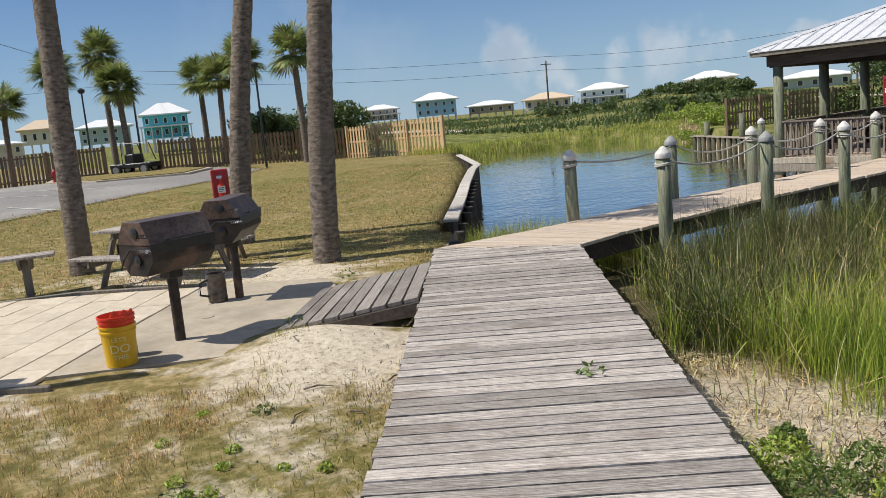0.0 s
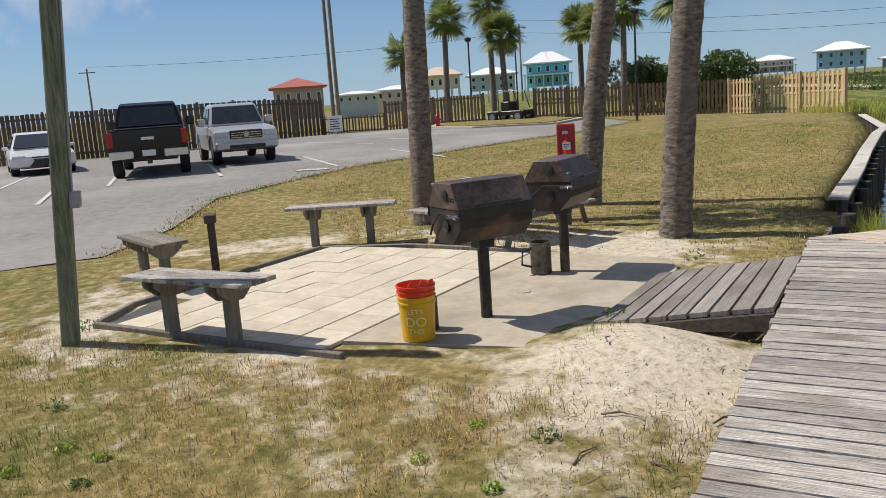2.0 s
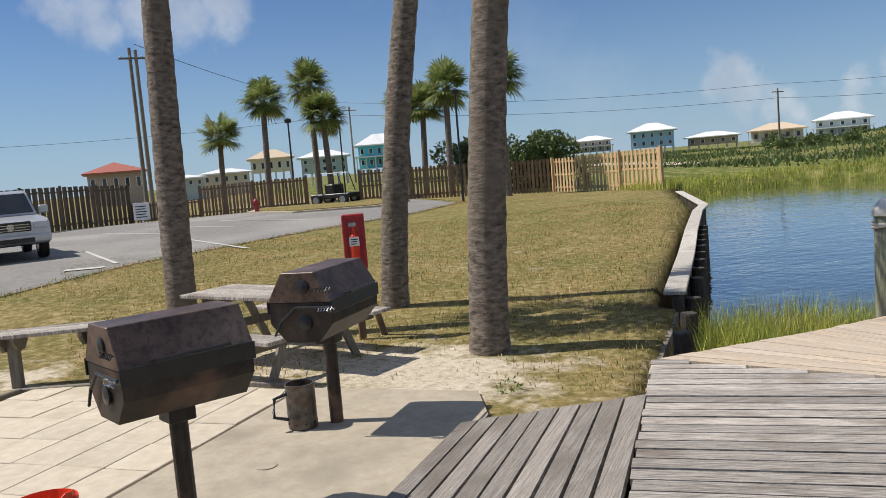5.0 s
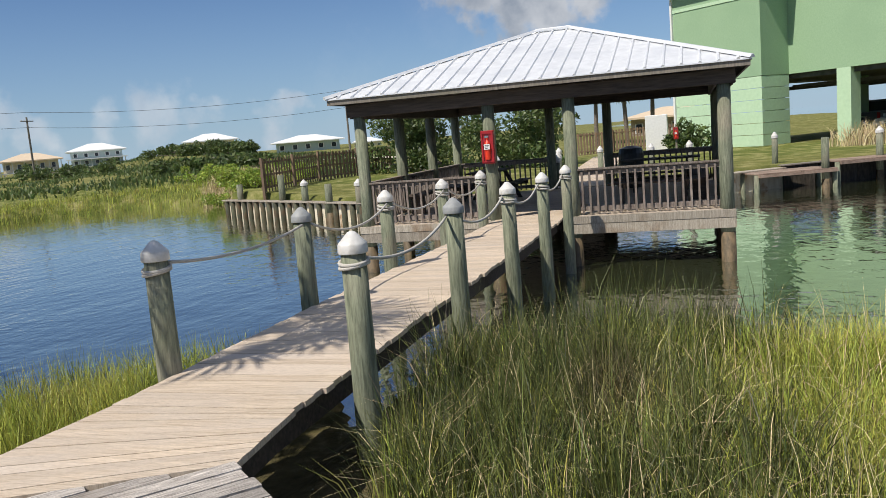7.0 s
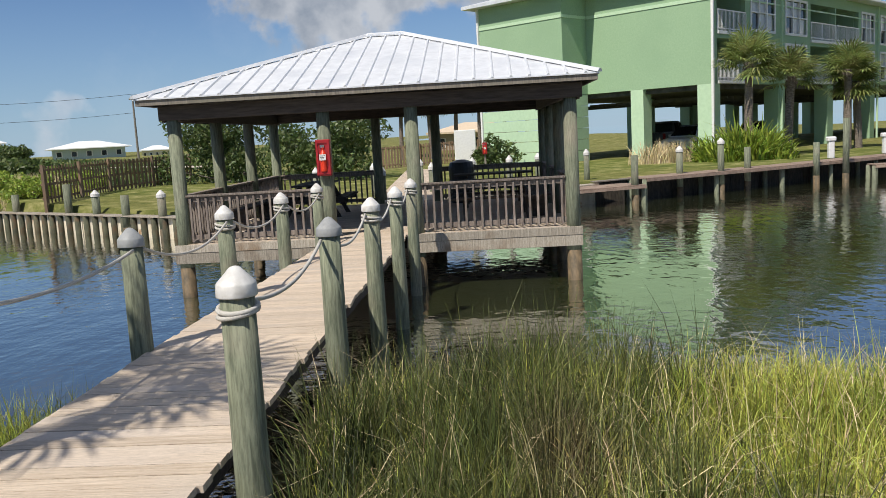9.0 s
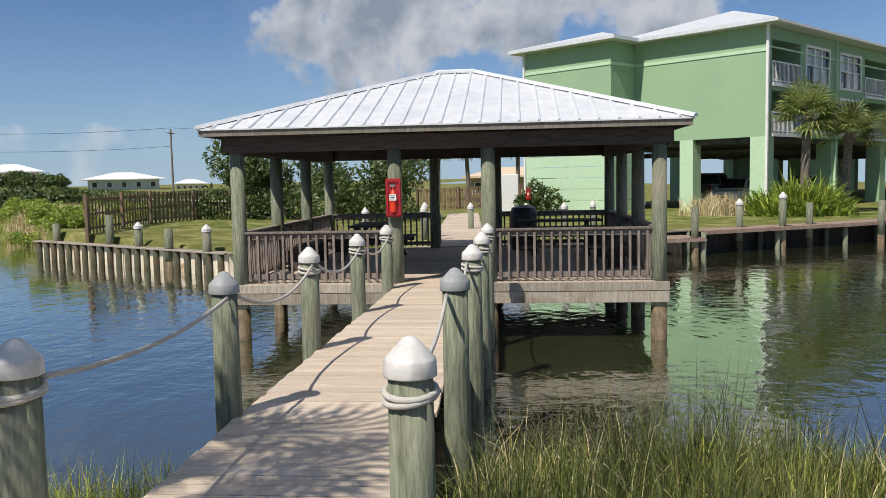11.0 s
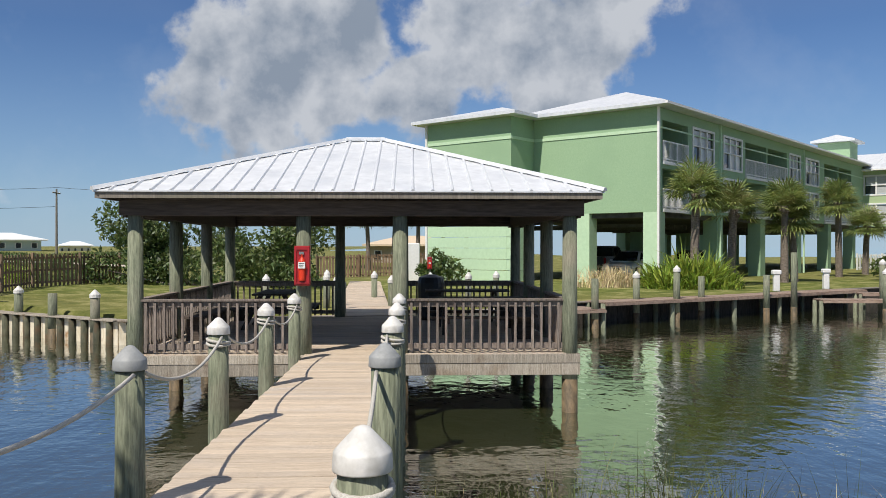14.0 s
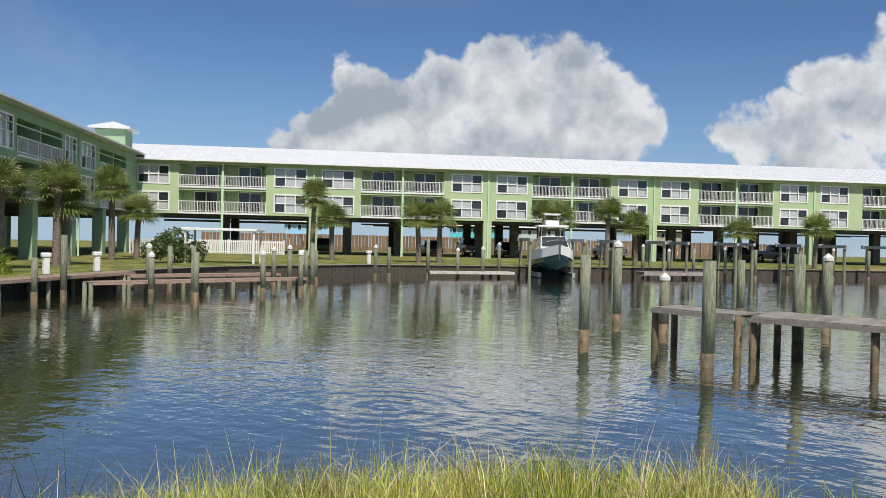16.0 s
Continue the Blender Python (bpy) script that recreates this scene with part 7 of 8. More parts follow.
def pickup(m, body_paint, label, group="parked vehicles"):
    """Crew-cab pickup, nose to +x, 5.7 m long, 1.92 m high."""
    c = thing("pickup_truck", m, label, "pickup truck", group)
    lower = [(-2.85, 0.55), (-2.85, 1.22), (-0.95, 1.24), (1.05, 1.20), (2.62, 1.12), (2.82, 1.02), (2.85, 0.5), (2.42, 0.42), (2.32, 0.72), (2.08, 0.90), (1.62, 0.90), (1.38, 0.72), (1.28, 0.42),
             (-1.28, 0.42), (-1.38, 0.72), (-1.62, 0.90), (-2.08, 0.90), (-2.32, 0.72), (-2.42, 0.50)]
    part("body", extrude_profile(bmesh.new(), lower, 0.98, 0.93, 0.95), body_paint, c)
    part("underbody", span(bmesh.new(), -2.4, 2.4, -0.68, 0.68, 0.40, 0.92, 0.02), M_BLACK, c)
    cab = [(-0.98, 1.20), (-0.80, 1.84), (-0.55, 1.92), (0.35, 1.91), (0.62, 1.83), (1.22, 1.19)]
    part("cab", extrude_profile(bmesh.new(), cab, 0.90, 0.72, 1.2), body_paint, c)
    part("windscreen", quad(bmesh.new(), [(1.14, -0.80, 1.27), (1.14, 0.80, 1.27), (0.66, 0.68, 1.80), (0.66, -0.68, 1.80)], 0.03), M_DARKGLASS, c)
    part("rear_window", quad(bmesh.new(), [(-1.0, 0.78, 1.29), (-1.0, -0.78, 1.29), (-0.835, -0.68, 1.78), (-0.835, 0.68, 1.78)], 0.02), M_DARKGLASS, c)
    for s_ in (-1, 1):
        for x0, x1 in ((-0.72, 0.02), (0.10, 0.86)):
            pts = [(x0, s_ * 0.895, 1.28), (x1, s_ * 0.895, 1.28), (min(x1, 0.55), s_ * 0.765, 1.78), (x0 + 0.06, s_ * 0.765, 1.78)]
            part("side_window", quad(bmesh.new(), pts if s_ < 0 else pts[::-1], 0.02), M_DARKGLASS, c)
        part("mirror", span(bmesh.new(), 0.78, 0.94, s_ * 1.10 - 0.12, s_ * 1.10 + 0.12, 1.22, 1.46, 0.03), body_paint, c)
        part("headlight", span(bmesh.new(), 2.72, 2.87, s_ * 0.74 - 0.18, s_ * 0.74 + 0.18, 0.86, 1.05, 0.02), M_LAMP, c)
        part("fog_lamp", lathe(bmesh.new(), [(0.07, 0), (0.07, 0.03)], 12, m=Matrix.Translation((2.84, s_ * 0.72, 0.56)) @ Matrix.Rotation(radians(90), 4, "Y")), M_LAMP, c)
        part("tail_light", span(bmesh.new(), -2.88, -2.78, s_ * 0.90 - 0.075, s_ * 0.90 + 0.075, 0.80, 1.18, 0.015), M_TAIL, c)
        part("bumper_end", span(bmesh.new(), -3.0, -2.84, s_ * 0.66 - 0.29, s_ * 0.66 + 0.29, 0.50, 0.70, 0.02), M_CHROME, c)
    part("grille", span(bmesh.new(), 2.80, 2.875, -0.50, 0.50, 0.80, 1.06, 0.02), M_BLACK, c)
    bm = bmesh.new()
    for z in (0.83, 0.90, 0.97):
        span(bm, 2.87, 2.89, -0.46, 0.46, z, z + 0.022)
    lathe(bm, [(0.085, 0), (0.085, 0.02)], 16, m=Matrix.Translation((2.88, 0, 0.93)) @ Matrix.Rotation(radians(90), 4, "Y"))
    part("grille_bars", bm, M_CHROME, c)
    part("front_bumper", span(bmesh.new(), 2.76, 2.93, -0.96, 0.96, 0.48, 0.72, 0.04), body_paint, c)
    part("air_intake", span(bmesh.new(), 2.90, 2.945, -0.55, 0.55, 0.50, 0.62, 0.01), M_BLACK, c)
    part("bed_floor", span(bmesh.new(), -2.75, -1.05, -0.85, 0.85, 1.235, 1.25), M_BLACK, c)
    part("tailgate_trim", span(bmesh.new(), -2.875, -2.848, -0.16, 0.16, 0.95, 1.03, 0.01), M_CHROME, c)
    part("number_plate", span(bmesh.new(), -2.90, -2.86, -0.16, 0.16, 0.55, 0.70), M_WHITE, c)
    part("tow_hitch", span(bmesh.new(), -3.06, -2.86, -0.06, 0.06, 0.36, 0.48, 0.01), M_BLACK, c)
    wheels(c, (-1.85, 1.85), 0.41, 0.84)
    return c


def suv(m, body_paint, label, group="parked vehicles", kind="car"):
    c = thing(kind, m, label, kind, group)
    lower = [(-2.3, 0.45), (-2.32, 0.92), (-1.6, 1.0), (1.0, 0.98), (2.15, 0.86), (2.34, 0.70), (2.33, 0.36), (1.90, 0.27), (1.81, 0.55), (1.62, 0.70), (1.22, 0.70), (1.03, 0.55), (0.96, 0.27),
             (-0.94, 0.27), (-1.01, 0.55), (-1.20, 0.70), (-1.60, 0.70), (-1.79, 0.55), (-1.88, 0.32)]
    part("body", extrude_profile(bmesh.new(), lower, 0.92, 0.86, 0.7), body_paint, c)
    part("underbody", span(bmesh.new(), -1.95, 1.95, -0.64, 0.64, 0.26, 0.72, 0.02), M_BLACK, c)
    cab = [(-2.2, 0.95), (-1.75, 1.52), (-1.1, 1.62), (0.1, 1.61), (0.4, 1.54), (1.25, 0.95)]
    part("cab", extrude_profile(bmesh.new(), cab, 0.85, 0.62, 0.95), body_paint, c)
    part("windscreen", quad(bmesh.new(), [(1.17, -0.76, 1.03), (1.17, 0.76, 1.03), (0.46, 0.6, 1.52), (0.46, -0.6, 1.52)], 0.03), M_DARKGLASS, c)
    part("rear_window", quad(bmesh.new(), [(-2.17, 0.7, 1.05), (-2.17, -0.7, 1.05), (-1.84, -0.6, 1.46), (-1.84, 0.6, 1.46)], 0.02), M_DARKGLASS, c)
    for s_ in (-1, 1):
        pts = [(-1.7, s_ * 0.85, 1.03), (0.85, s_ * 0.85, 1.03), (0.3, s_ * 0.675, 1.5), (-1.5, s_ * 0.675, 1.5)]
        part("side_window", quad(bmesh.new(), pts if s_ < 0 else pts[::-1], 0.02), M_DARKGLASS, c)
        part("mirror", span(bmesh.new(), 0.72, 0.86, s_ * 0.98 - 0.09, s_ * 0.98 + 0.09, 0.98, 1.12, 0.03), body_paint, c)
        part("headlight", span(bmesh.new(), 2.14, 2.33, s_ * 0.68 - 0.18, s_ * 0.68 + 0.18, 0.66, 0.78, 0.02), M_LAMP, c)
        part("tail_light", span(bmesh.new(), -2.35, -2.26, s_ * 0.72 - 0.14, s_ * 0.72 + 0.14, 0.74, 0.88, 0.01), M_TAIL, c)
    bm = bmesh.new()
    v = [(2.33, -0.34, 0.72), (2.33, 0.34, 0.72), (2.345, 0.26, 0.56), (2.345, 0.42, 0.34), (2.345, -0.42, 0.34), (2.345, -0.26, 0.56)]
    part("grille", quad(bm, v, 0.02), M_BLACK, c)
    wheels(c, (-1.4, 1.42), 0.34, 0.80)
    return c


def park(x, y, yaw):
    return Matrix.Translation((x, y, land(x, y))) @ Matrix.Rotation(radians(yaw), 4, "Z")


pickup(park(-30.6, 1.05, 8), P_SILVER, "silver crew-cab pickup truck parked nose out")
pickup(park(-28.55, -1.4, 183) @ Matrix.Scale(1.09, 4), P_BLACK, "black pickup truck with chrome bumper ends parked tail out")
suv(park(-33.5, -5.75, 15) @ Matrix.Diagonal((1.05, 1.08, 0.87, 1)), P_WHITE, "white sporty car with a black grille parked nose out")

# cars under the apartment building
Bm = BM.to_3x3()
for i, (x, y, yaw, kind_, pnt, lab) in enumerate([(-8.6, 10.5, 100, 0, P_DARK, "dark pickup truck parked under the apartment building"), (-5.2, 7.5, 95, 1, P_WHITE, "white car parked under the apartment building"),
                                                 (-5, 17, 90, 1, P_DARK, "dark car parked under the apartment building"), (28, 47, 90, 1, P_DARK, "dark car parked under the far wing"), (32, 47, 92, 0, P_DARK, "dark pickup parked under the far wing"),
                                                 (36, 47, 90, 1, P_BLACK, "black car parked under the far wing"), (47, 47, 90, 0, P_WHITE, "white pickup parked under the far wing"), (52, 47, 88, 1, P_DARK, "dark car parked under the far wing"),
                                                 (61, 47, 90, 1, P_BLACK, "black car parked under the far wing"), (66, 47, 90, 0, P_DARK, "dark pickup parked under the far wing"), (17, 48, 90, 1, P_DARK, "dark car parked under the far wing")]):
    wp = BM @ Vector((x, y, 0))
    f = suv if kind_ else pickup
    f(Matrix.Translation((wp.x, wp.y, hz(wp.x, wp.y))) @ Matrix.Rotation(math.atan2(E2.y, E2.x) + radians(yaw + 180 * (i % 2)), 4, "Z"), pnt, lab, group="cars under the building")

# utility cart by the fence
gc = thing("utility_cart", park(-46.0, 16.2, 40), "small black open utility cart by the fence", "utility cart")
part("chassis", span(bmesh.new(), -1.2, 1.2, -0.6, 0.6, 0.35, 0.6, 0.04), M_BLACK, gc)
part("seat", span(bmesh.new(), -0.3, 0.25, -0.55, 0.55, 0.6, 1.1, 0.05), M_BLACK, gc)
part("roll_frame", tube(tube(bmesh.new(), [(-0.4, -0.6, 0.5), (-0.4, -0.58, 1.7), (0.6, -0.58, 1.65), (0.9, -0.6, 0.7)], 0.03, 6), [(-0.4, 0.6, 0.5), (-0.4, 0.58, 1.7), (0.6, 0.58, 1.65), (0.9, 0.6, 0.7)], 0.03, 6), M_BLACK, gc)
wheels(gc, (-0.8, 0.85), 0.29, 0.6)


# ---- fences ----
def picket_fence(name, pts, h, material, label, step=0.145, w=0.12, rails=3, posts_out=True, gap_top=0.02, post_step=2.4):
    f = thing(name, Matrix(), label, "fence")
    r = random.Random(len(pts) * 7 + int(h * 10))
    slat = mesh_of(span(bmesh.new(), -w / 2, w / 2, -0.01, 0.01, 0, 1), "slat", material)
    post = mesh_of(span(bmesh.new(), -0.05, 0.05, -0.05, 0.05, -0.3, 1.0), "post", material)
    for (ax, ay), (bx, by) in zip(pts, pts[1:]):
        a, b = Vector((ax, ay)), Vector((bx, by))
        d = b - a
        ln = d.length
        rot = Matrix.Rotation(math.atan2(d.y, d.x), 4, "Z")
        k = int(ln / step)
        for i in range(k):
            p = a.lerp(b, (i + 0.5) / k)
            ob = new("slat", slat)
            ob.parent = f
            ob.matrix_local = Matrix.Translation((p.x, p.y, land(p.x, p.y) - 0.02)) @ rot @ Matrix.Translation((0, 0.03 if i % 2 else -0.03, 0)) @ Matrix.Diagonal((1, 1, h + r.uniform(-gap_top, gap_top), 1))
        k = max(1, int(ln / post_step))
        for i in range(k + 1):
            p = a.lerp(b, i / k)
            ob = new("post", post)
            ob.parent = f
            ob.matrix_local = Matrix.Translation((p.x, p.y, land(p.x, p.y))) @ rot @ Matrix.Translation((0, -0.09, 0)) @ Matrix.Diagonal((1, 1, h + 0.05, 1))
        for j in range(rails):
            z = h * (0.12 + 0.76 * j / max(1, rails - 1))
            bm = bmesh.new()
            kk = max(1, int(ln / 3))
            for i in range(kk):
                p, q = a.lerp(b, i / kk), a.lerp(b, (i + 1) / kk)
                n_ = Vector((-d.y, d.x)).normalized()
                zz = land((p.x + q.x) / 2, (p.y + q.y) / 2)
                box(bm, (0, 0, 0), ((q - p).length, 0.035, 0.085), Matrix.Translation((*((p + q) / 2 - n_ * 0.0), zz + z)) @ rot)
            part("rail", bm, material, f)
    return f


picket_fence("new_fence", [(-40.0, 26.2), (-30.6, 25.5)], 1.72, M_FENCENEW, "new pale timber fence with posts and rails facing the lawn", 0.16, 0.105, 3)
picket_fence("brown_fence", [(-40.0, 26.2), (-45.0, 19.2), (-46.0, 17.6)], 1.72, M_FENCE, "old brown timber fence with alternating slats", 0.2, 0.13, 3)
picket_fence("brown_fence", [(-47.2, 15.0), (-50.2, 9.8)], 1.65, M_FENCE, "old brown timber fence with alternating slats", 0.2, 0.13, 2)
picket_fence("low_fence", [(-50.2, 9.8), (-52.4, 6.4)], 1.0, M_FENCE, "low weathered picket gate fence", 0.2, 0.1, 2)
picket_fence("tall_fence", [(-52.4, 6.4), (-42.5, -2.2), (-41, -12)], 2.15, M_FENCESHADE, "tall weathered brown timber fence behind the parking lot", 0.2, 0.17, 2)
picket_fence("dark_fence", [(-20.7, 33.3), (-21.4, 40), (-20.2, 46.5)], 1.32, M_FENCE, "dark weathered timber fence on the far bank", 0.15, 0.1, 3)
picket_fence("back_fence", [(-12.5, 62), (-4.2, 64)], 1.5, M_FENCE, "brown timber fence behind the parking area", 0.2, 0.13, 2)
picket_fence("orange_fence", [tuple((BM @ Vector((2, 66, 0))).xy), tuple((BM @ Vector((85, 66, 0))).xy)], 2.0, M_FENCE, "long orange-tan timber fence beyond the far wing", 0.42, 0.36, 2, post_step=6)
picket_fence("white_fence", [tuple((BM @ Vector((1.2, 33.5, 0))).xy), tuple((BM @ Vector((3.5, 39.5, 0))).xy), tuple((BM @ Vector((13.5, 39.5, 0))).xy)], 1.25, M_WHITE, "white vinyl pool fence before the far wing", 0.17, 0.11, 2)

# ---- poles, wires, hydrant, sign ----
def utility_pole(x, y, h, label, arm=True, lean=(0, 0)):
    u = thing("utility_pole", Matrix.Translation((x, y, land(x, y))), label, "utility pole", "utility poles")
    part("shaft", tube(bmesh.new(), [(0, 0, -0.3), (lean[0], lean[1], h)], [0.16, 0.11], 10), M_TIMBER, u)
    if arm:
        a = part("cross_arm", span(bmesh.new(), -0.06, 0.06, -1.1, 1.1, h - 0.6, h - 0.48), M_TIMBER, u)
        for yy in (-0.95, -0.4, 0.4, 0.95):
            part("insulator", lathe(bmesh.new(), [(0.03, h - 0.48), (0.05, h - 0.42), (0.03, h - 0.34)], 8, (0, yy, 0)), M_WHITE, a)
    return u


utility_pole(-62.6, 8.6, 11.4, "tall grey wooden utility pole beyond the fence")
utility_pole(-62.9, 8.25, 11.6, "tall grey wooden utility pole beyond the fence", False)
utility_pole(-131.7, -18.5, 9.5, "distant wooden utility pole")
utility_pole(-50.9, 113.1, 8.4, "distant grey utility pole above the dunes")
utility_pole(-121.6, 43.6, 11.5, "distant wooden utility pole")
utility_pole(-90, 96, 8.5, "distant wooden utility pole")
for a, b in [((-121.6, 43.6, 12.0), (-90, 96, 9.2)), ((-90, 96, 9.2), (-50.9, 113.1, 9.0)), ((-121.6, 43.6, 10.2), (-90, 96, 7.2)), ((-90, 96, 7.2), (-50.9, 113.1, 6.6)), ((-62.6, 8.6, 11.3), (-121.6, 43.6, 12.0)), ((-50.9, 113.1, 9.0), (0, 118, 9)), ((-131.7, -18.5, 9.3), (-121.6, 43.6, 10.4))]:
    w = rope(a, b, 0.9, 0.022)
    w.name = "power_line"
    w.data.materials[0] = M_BLACK
    tagged(w, "thin dark overhead power line", "power line", "overhead wires")
for x, y, h in ((-48.2, 14.6, 4.6), (-35.9, 18.8, 4.6), (-54.5, 19.6, 4.8)):
    s_ = thing("street_lamp", Matrix.Translation((x, y, land(x, y))), "slim dark lamp post with a small arched head", "street lamp", "lamp posts")
    part("post", tube(bmesh.new(), [(0, 0, -0.2), (0, 0, h)], [0.06, 0.045], 8), M_BLACK, s_)
    part("head", lathe(bmesh.new(), [(0.04, h), (0.16, h + 0.05), (0.2, h + 0.22), (0.03, h + 0.3)], 10), M_BLACK, s_)
hy = thing("hydrant", park(-44.5, 11.6, 0), "small red fire hydrant by the island", "hydrant")
part("barrel", lathe(bmesh.new(), [(0.13, 0), (0.13, 0.05), (0.1, 0.06), (0.1, 0.5), (0.13, 0.51), (0.12, 0.6), (0.04, 0.7)], 14), M_SIGNRED, hy)
part("outlet", tube(bmesh.new(), [(0, -0.19, 0.4), (0, 0.19, 0.4)], 0.05, 10), M_SIGNRED, hy)
sg = thing("notice_board", park(-46.5, 6.4, -10), "white printed notice board standing at the fence", "notice board")
part("panel", span(bmesh.new(), -0.02, 0.02, -0.38, 0.38, 0.15, 1.0, 0.01), M_WHITE, sg)
bm = bmesh.new()
for k in range(5):
    span(bm, 0.0215, 0.0235, -0.28, 0.24 - 0.05 * (k % 2), 0.28 + 0.13 * k, 0.33 + 0.13 * k)
part("print_bars", bm, P_DARK, sg)
part("leg", span(bmesh.new(), -0.02, 0.02, -0.03, 0.03, -0.2, 0.15), M_WHITE, sg)

# ---- houses beyond the fence and the pond ----
H_BLUE, H_TEAL, H_TAN, H_CREAM, H_GREY = paint("house_blue", (0.30, 0.52, 0.72), 0.8), paint("house_teal", (0.10, 0.50, 0.58), 0.8), paint("house_tan", (0.40, 0.34, 0.28), 0.8), paint("house_cream", (0.72, 0.66, 0.50), 0.8), paint("house_grey", (0.45, 0.53, 0.52), 0.8)
R_WHITE, R_RED, R_TAN = paint("pale_roof", (0.78, 0.80, 0.80), 0.5), paint("red_roof", (0.40, 0.13, 0.10), 0.8), paint("tan_roof", (0.62, 0.50, 0.36), 0.7)


def house(x, y, z, top, w, wall_m, roof_m, label, storeys=2, porch=False, depth_=None, stilts=True):
    g = min(land(x, y), z)
    yaw = math.atan2(y - 3, x + 3) - math.pi / 2
    h = thing("house", Matrix.Translation((x, y, z)) @ Matrix.Rotation(yaw, 4, "Z"), label, "house", "distant houses")
    d = depth_ or w * 0.8
    tall = top - z
    rise = tall * (0.30 if storeys == 2 else 0.36)
    base = tall * (0.16 if stilts else 0.0)
    wz = tall - rise
    body = part("wall", span(bmesh.new(), -w * 0.44, w * 0.44, 0, d, base, wz), wall_m, h)
    bm = hip("roof", -w * 0.52, w * 0.52, -w * 0.08, d + w * 0.08, wz + 0.18, rise - 0.18, w * 0.40)
    part("roof", bm, roof_m, h)
    if stilts:
        for i in range(6):
            for yy in (0.3, d - 0.3):
                part("stilt", span(bmesh.new(), -w * 0.43 + i * w * 0.172 - 0.12, -w * 0.43 + i * w * 0.172 + 0.12, yy - 0.12, yy + 0.12, g - z - 0.5, base), M_WHITE, h)
    elif g < z - 0.1:
        part("plinth", span(bmesh.new(), -w * 0.43, w * 0.43, 0.05, d - 0.05, g - z - 0.5, 0.0), wall_m, h)
    n_ = 5
    for s_ in range(storeys):
        z0 = base + (wz - base) * (s_ + 0.3) / storeys
        z1 = base + (wz - base) * (s_ + 0.75) / storeys
        for i in range(n_):
            cx = -w * 0.36 + i * w * 0.18
            wd = part("window", span(bmesh.new(), cx - w * 0.04, cx + w * 0.04, -0.06, -0.002, z0 - 0.05, z1 + 0.05), M_WHITE, h)
            part("pane", span(bmesh.new(), cx - w * 0.028, cx + w * 0.028, -0.09, -0.062, z0, z1), M_DARKGLASS, wd)
    if porch:
        part("porch_floor", span(bmesh.new(), -w * 0.5, w * 0.5, -w * 0.16, -0.1, base - 0.12, base), M_WHITE, h)
        part("porch_roof", span(bmesh.new(), -w * 0.52, w * 0.52, -w * 0.18, -0.1, base + (wz - base) * 0.96 / storeys, base + (wz - base) * 0.96 / storeys + 0.2), roof_m, h)
        for i in range(6):
            part("porch_post", span(bmesh.new(), -w * 0.48 + i * w * 0.192 - 0.08, -w * 0.48 + i * w * 0.192 + 0.08, -w * 0.155, -w * 0.155 + 0.16, g - z - 0.5, base + (wz - base) * 0.96 / storeys), M_WHITE, h)
    return h


house(-151.1, 107.6, 1.3, 5.4, 8.4, H_TAN, R_WHITE, "distant grey-tan house with a porch roof", 2, True)
house(-140.5, 114.8, 0.9, 6.9, 9.8, H_BLUE, R_WHITE, "distant sky-blue two-storey house with a white roof")
house(-137.7, 128.3, 0.9, 4.2, 11.3, H_TAN, R_WHITE, "distant low tan house with a pale roof", 1)
house(-130.7, 139.1, 0.4, 4.9, 11.4, H_CREAM, R_TAN, "distant cream beach house with a tan hip roof", 1, True)
house(-120.4, 145.9, 0.4, 5.9, 11.1, H_GREY, R_WHITE, "distant pale teal beach house with a white roof", 2, True)
house(-110.1, 171.6, 1.6, 6.5, 12.0, H_CREAM, R_WHITE, "distant cream house with a white roof on the dune", 1, True)
house(-114.2, 9.8, 1.5, 5.5, 7.4, H_TAN, R_RED, "distant house with a red hip roof", 1, False, 8, False)
house(-116.4, 45.8, 1.2, 7.1, 6.9, H_TEAL, R_WHITE, "distant bright teal two-storey house", 2, True)
house(-127.7, 40.9, 1.4, 5.7, 8.0, H_GREY, R_WHITE, "distant pale house with a white roof")
house(-139.6, 35.5, 2.2, 6.7, 7.5, H_CREAM, R_TAN, "distant cream house with a tan roof", 1)
house(-85.4, 170.8, -0.1, 4.3, 15.6, H_GREY, R_WHITE, "distant grey-blue stilt house with a white roof", 1)
house(-71.8, 171.8, -0.2, 2.6, 6.5, H_CREAM, R_WHITE, "distant low cream house with a white roof", 1, False, None, False)
house(-112.4, 178.9, 1.2, 5.3, 7.5, H_CREAM, R_WHITE, "distant cream house with a white roof", 1)
house(-112.5, 17.4, 1.6, 3.2, 6, H_GREY, R_WHITE, "distant low house with a white roof", 1, False, None, False)
house(-118, 24, 1.6, 3.7, 7, H_CREAM, R_WHITE, "distant low cream house with a white roof", 1, False, None, False)
for i, (u, v) in enumerate(((14, 96), (40, 92), (52, 98), (72, 94))):
    p_ = BM @ Vector((u, v, 0))
    house(p_.x, p_.y, -0.3, 5.2, 9, (H_BLUE, H_TEAL, H_GREY, H_TAN)[i], R_WHITE, "blue-green beach house beyond the far wing", 2)
house(-6, 84, -0.2, 2.6, 9, H_TAN, R_TAN, "low tan house behind the gazebo palms", 1, False, 5, False)
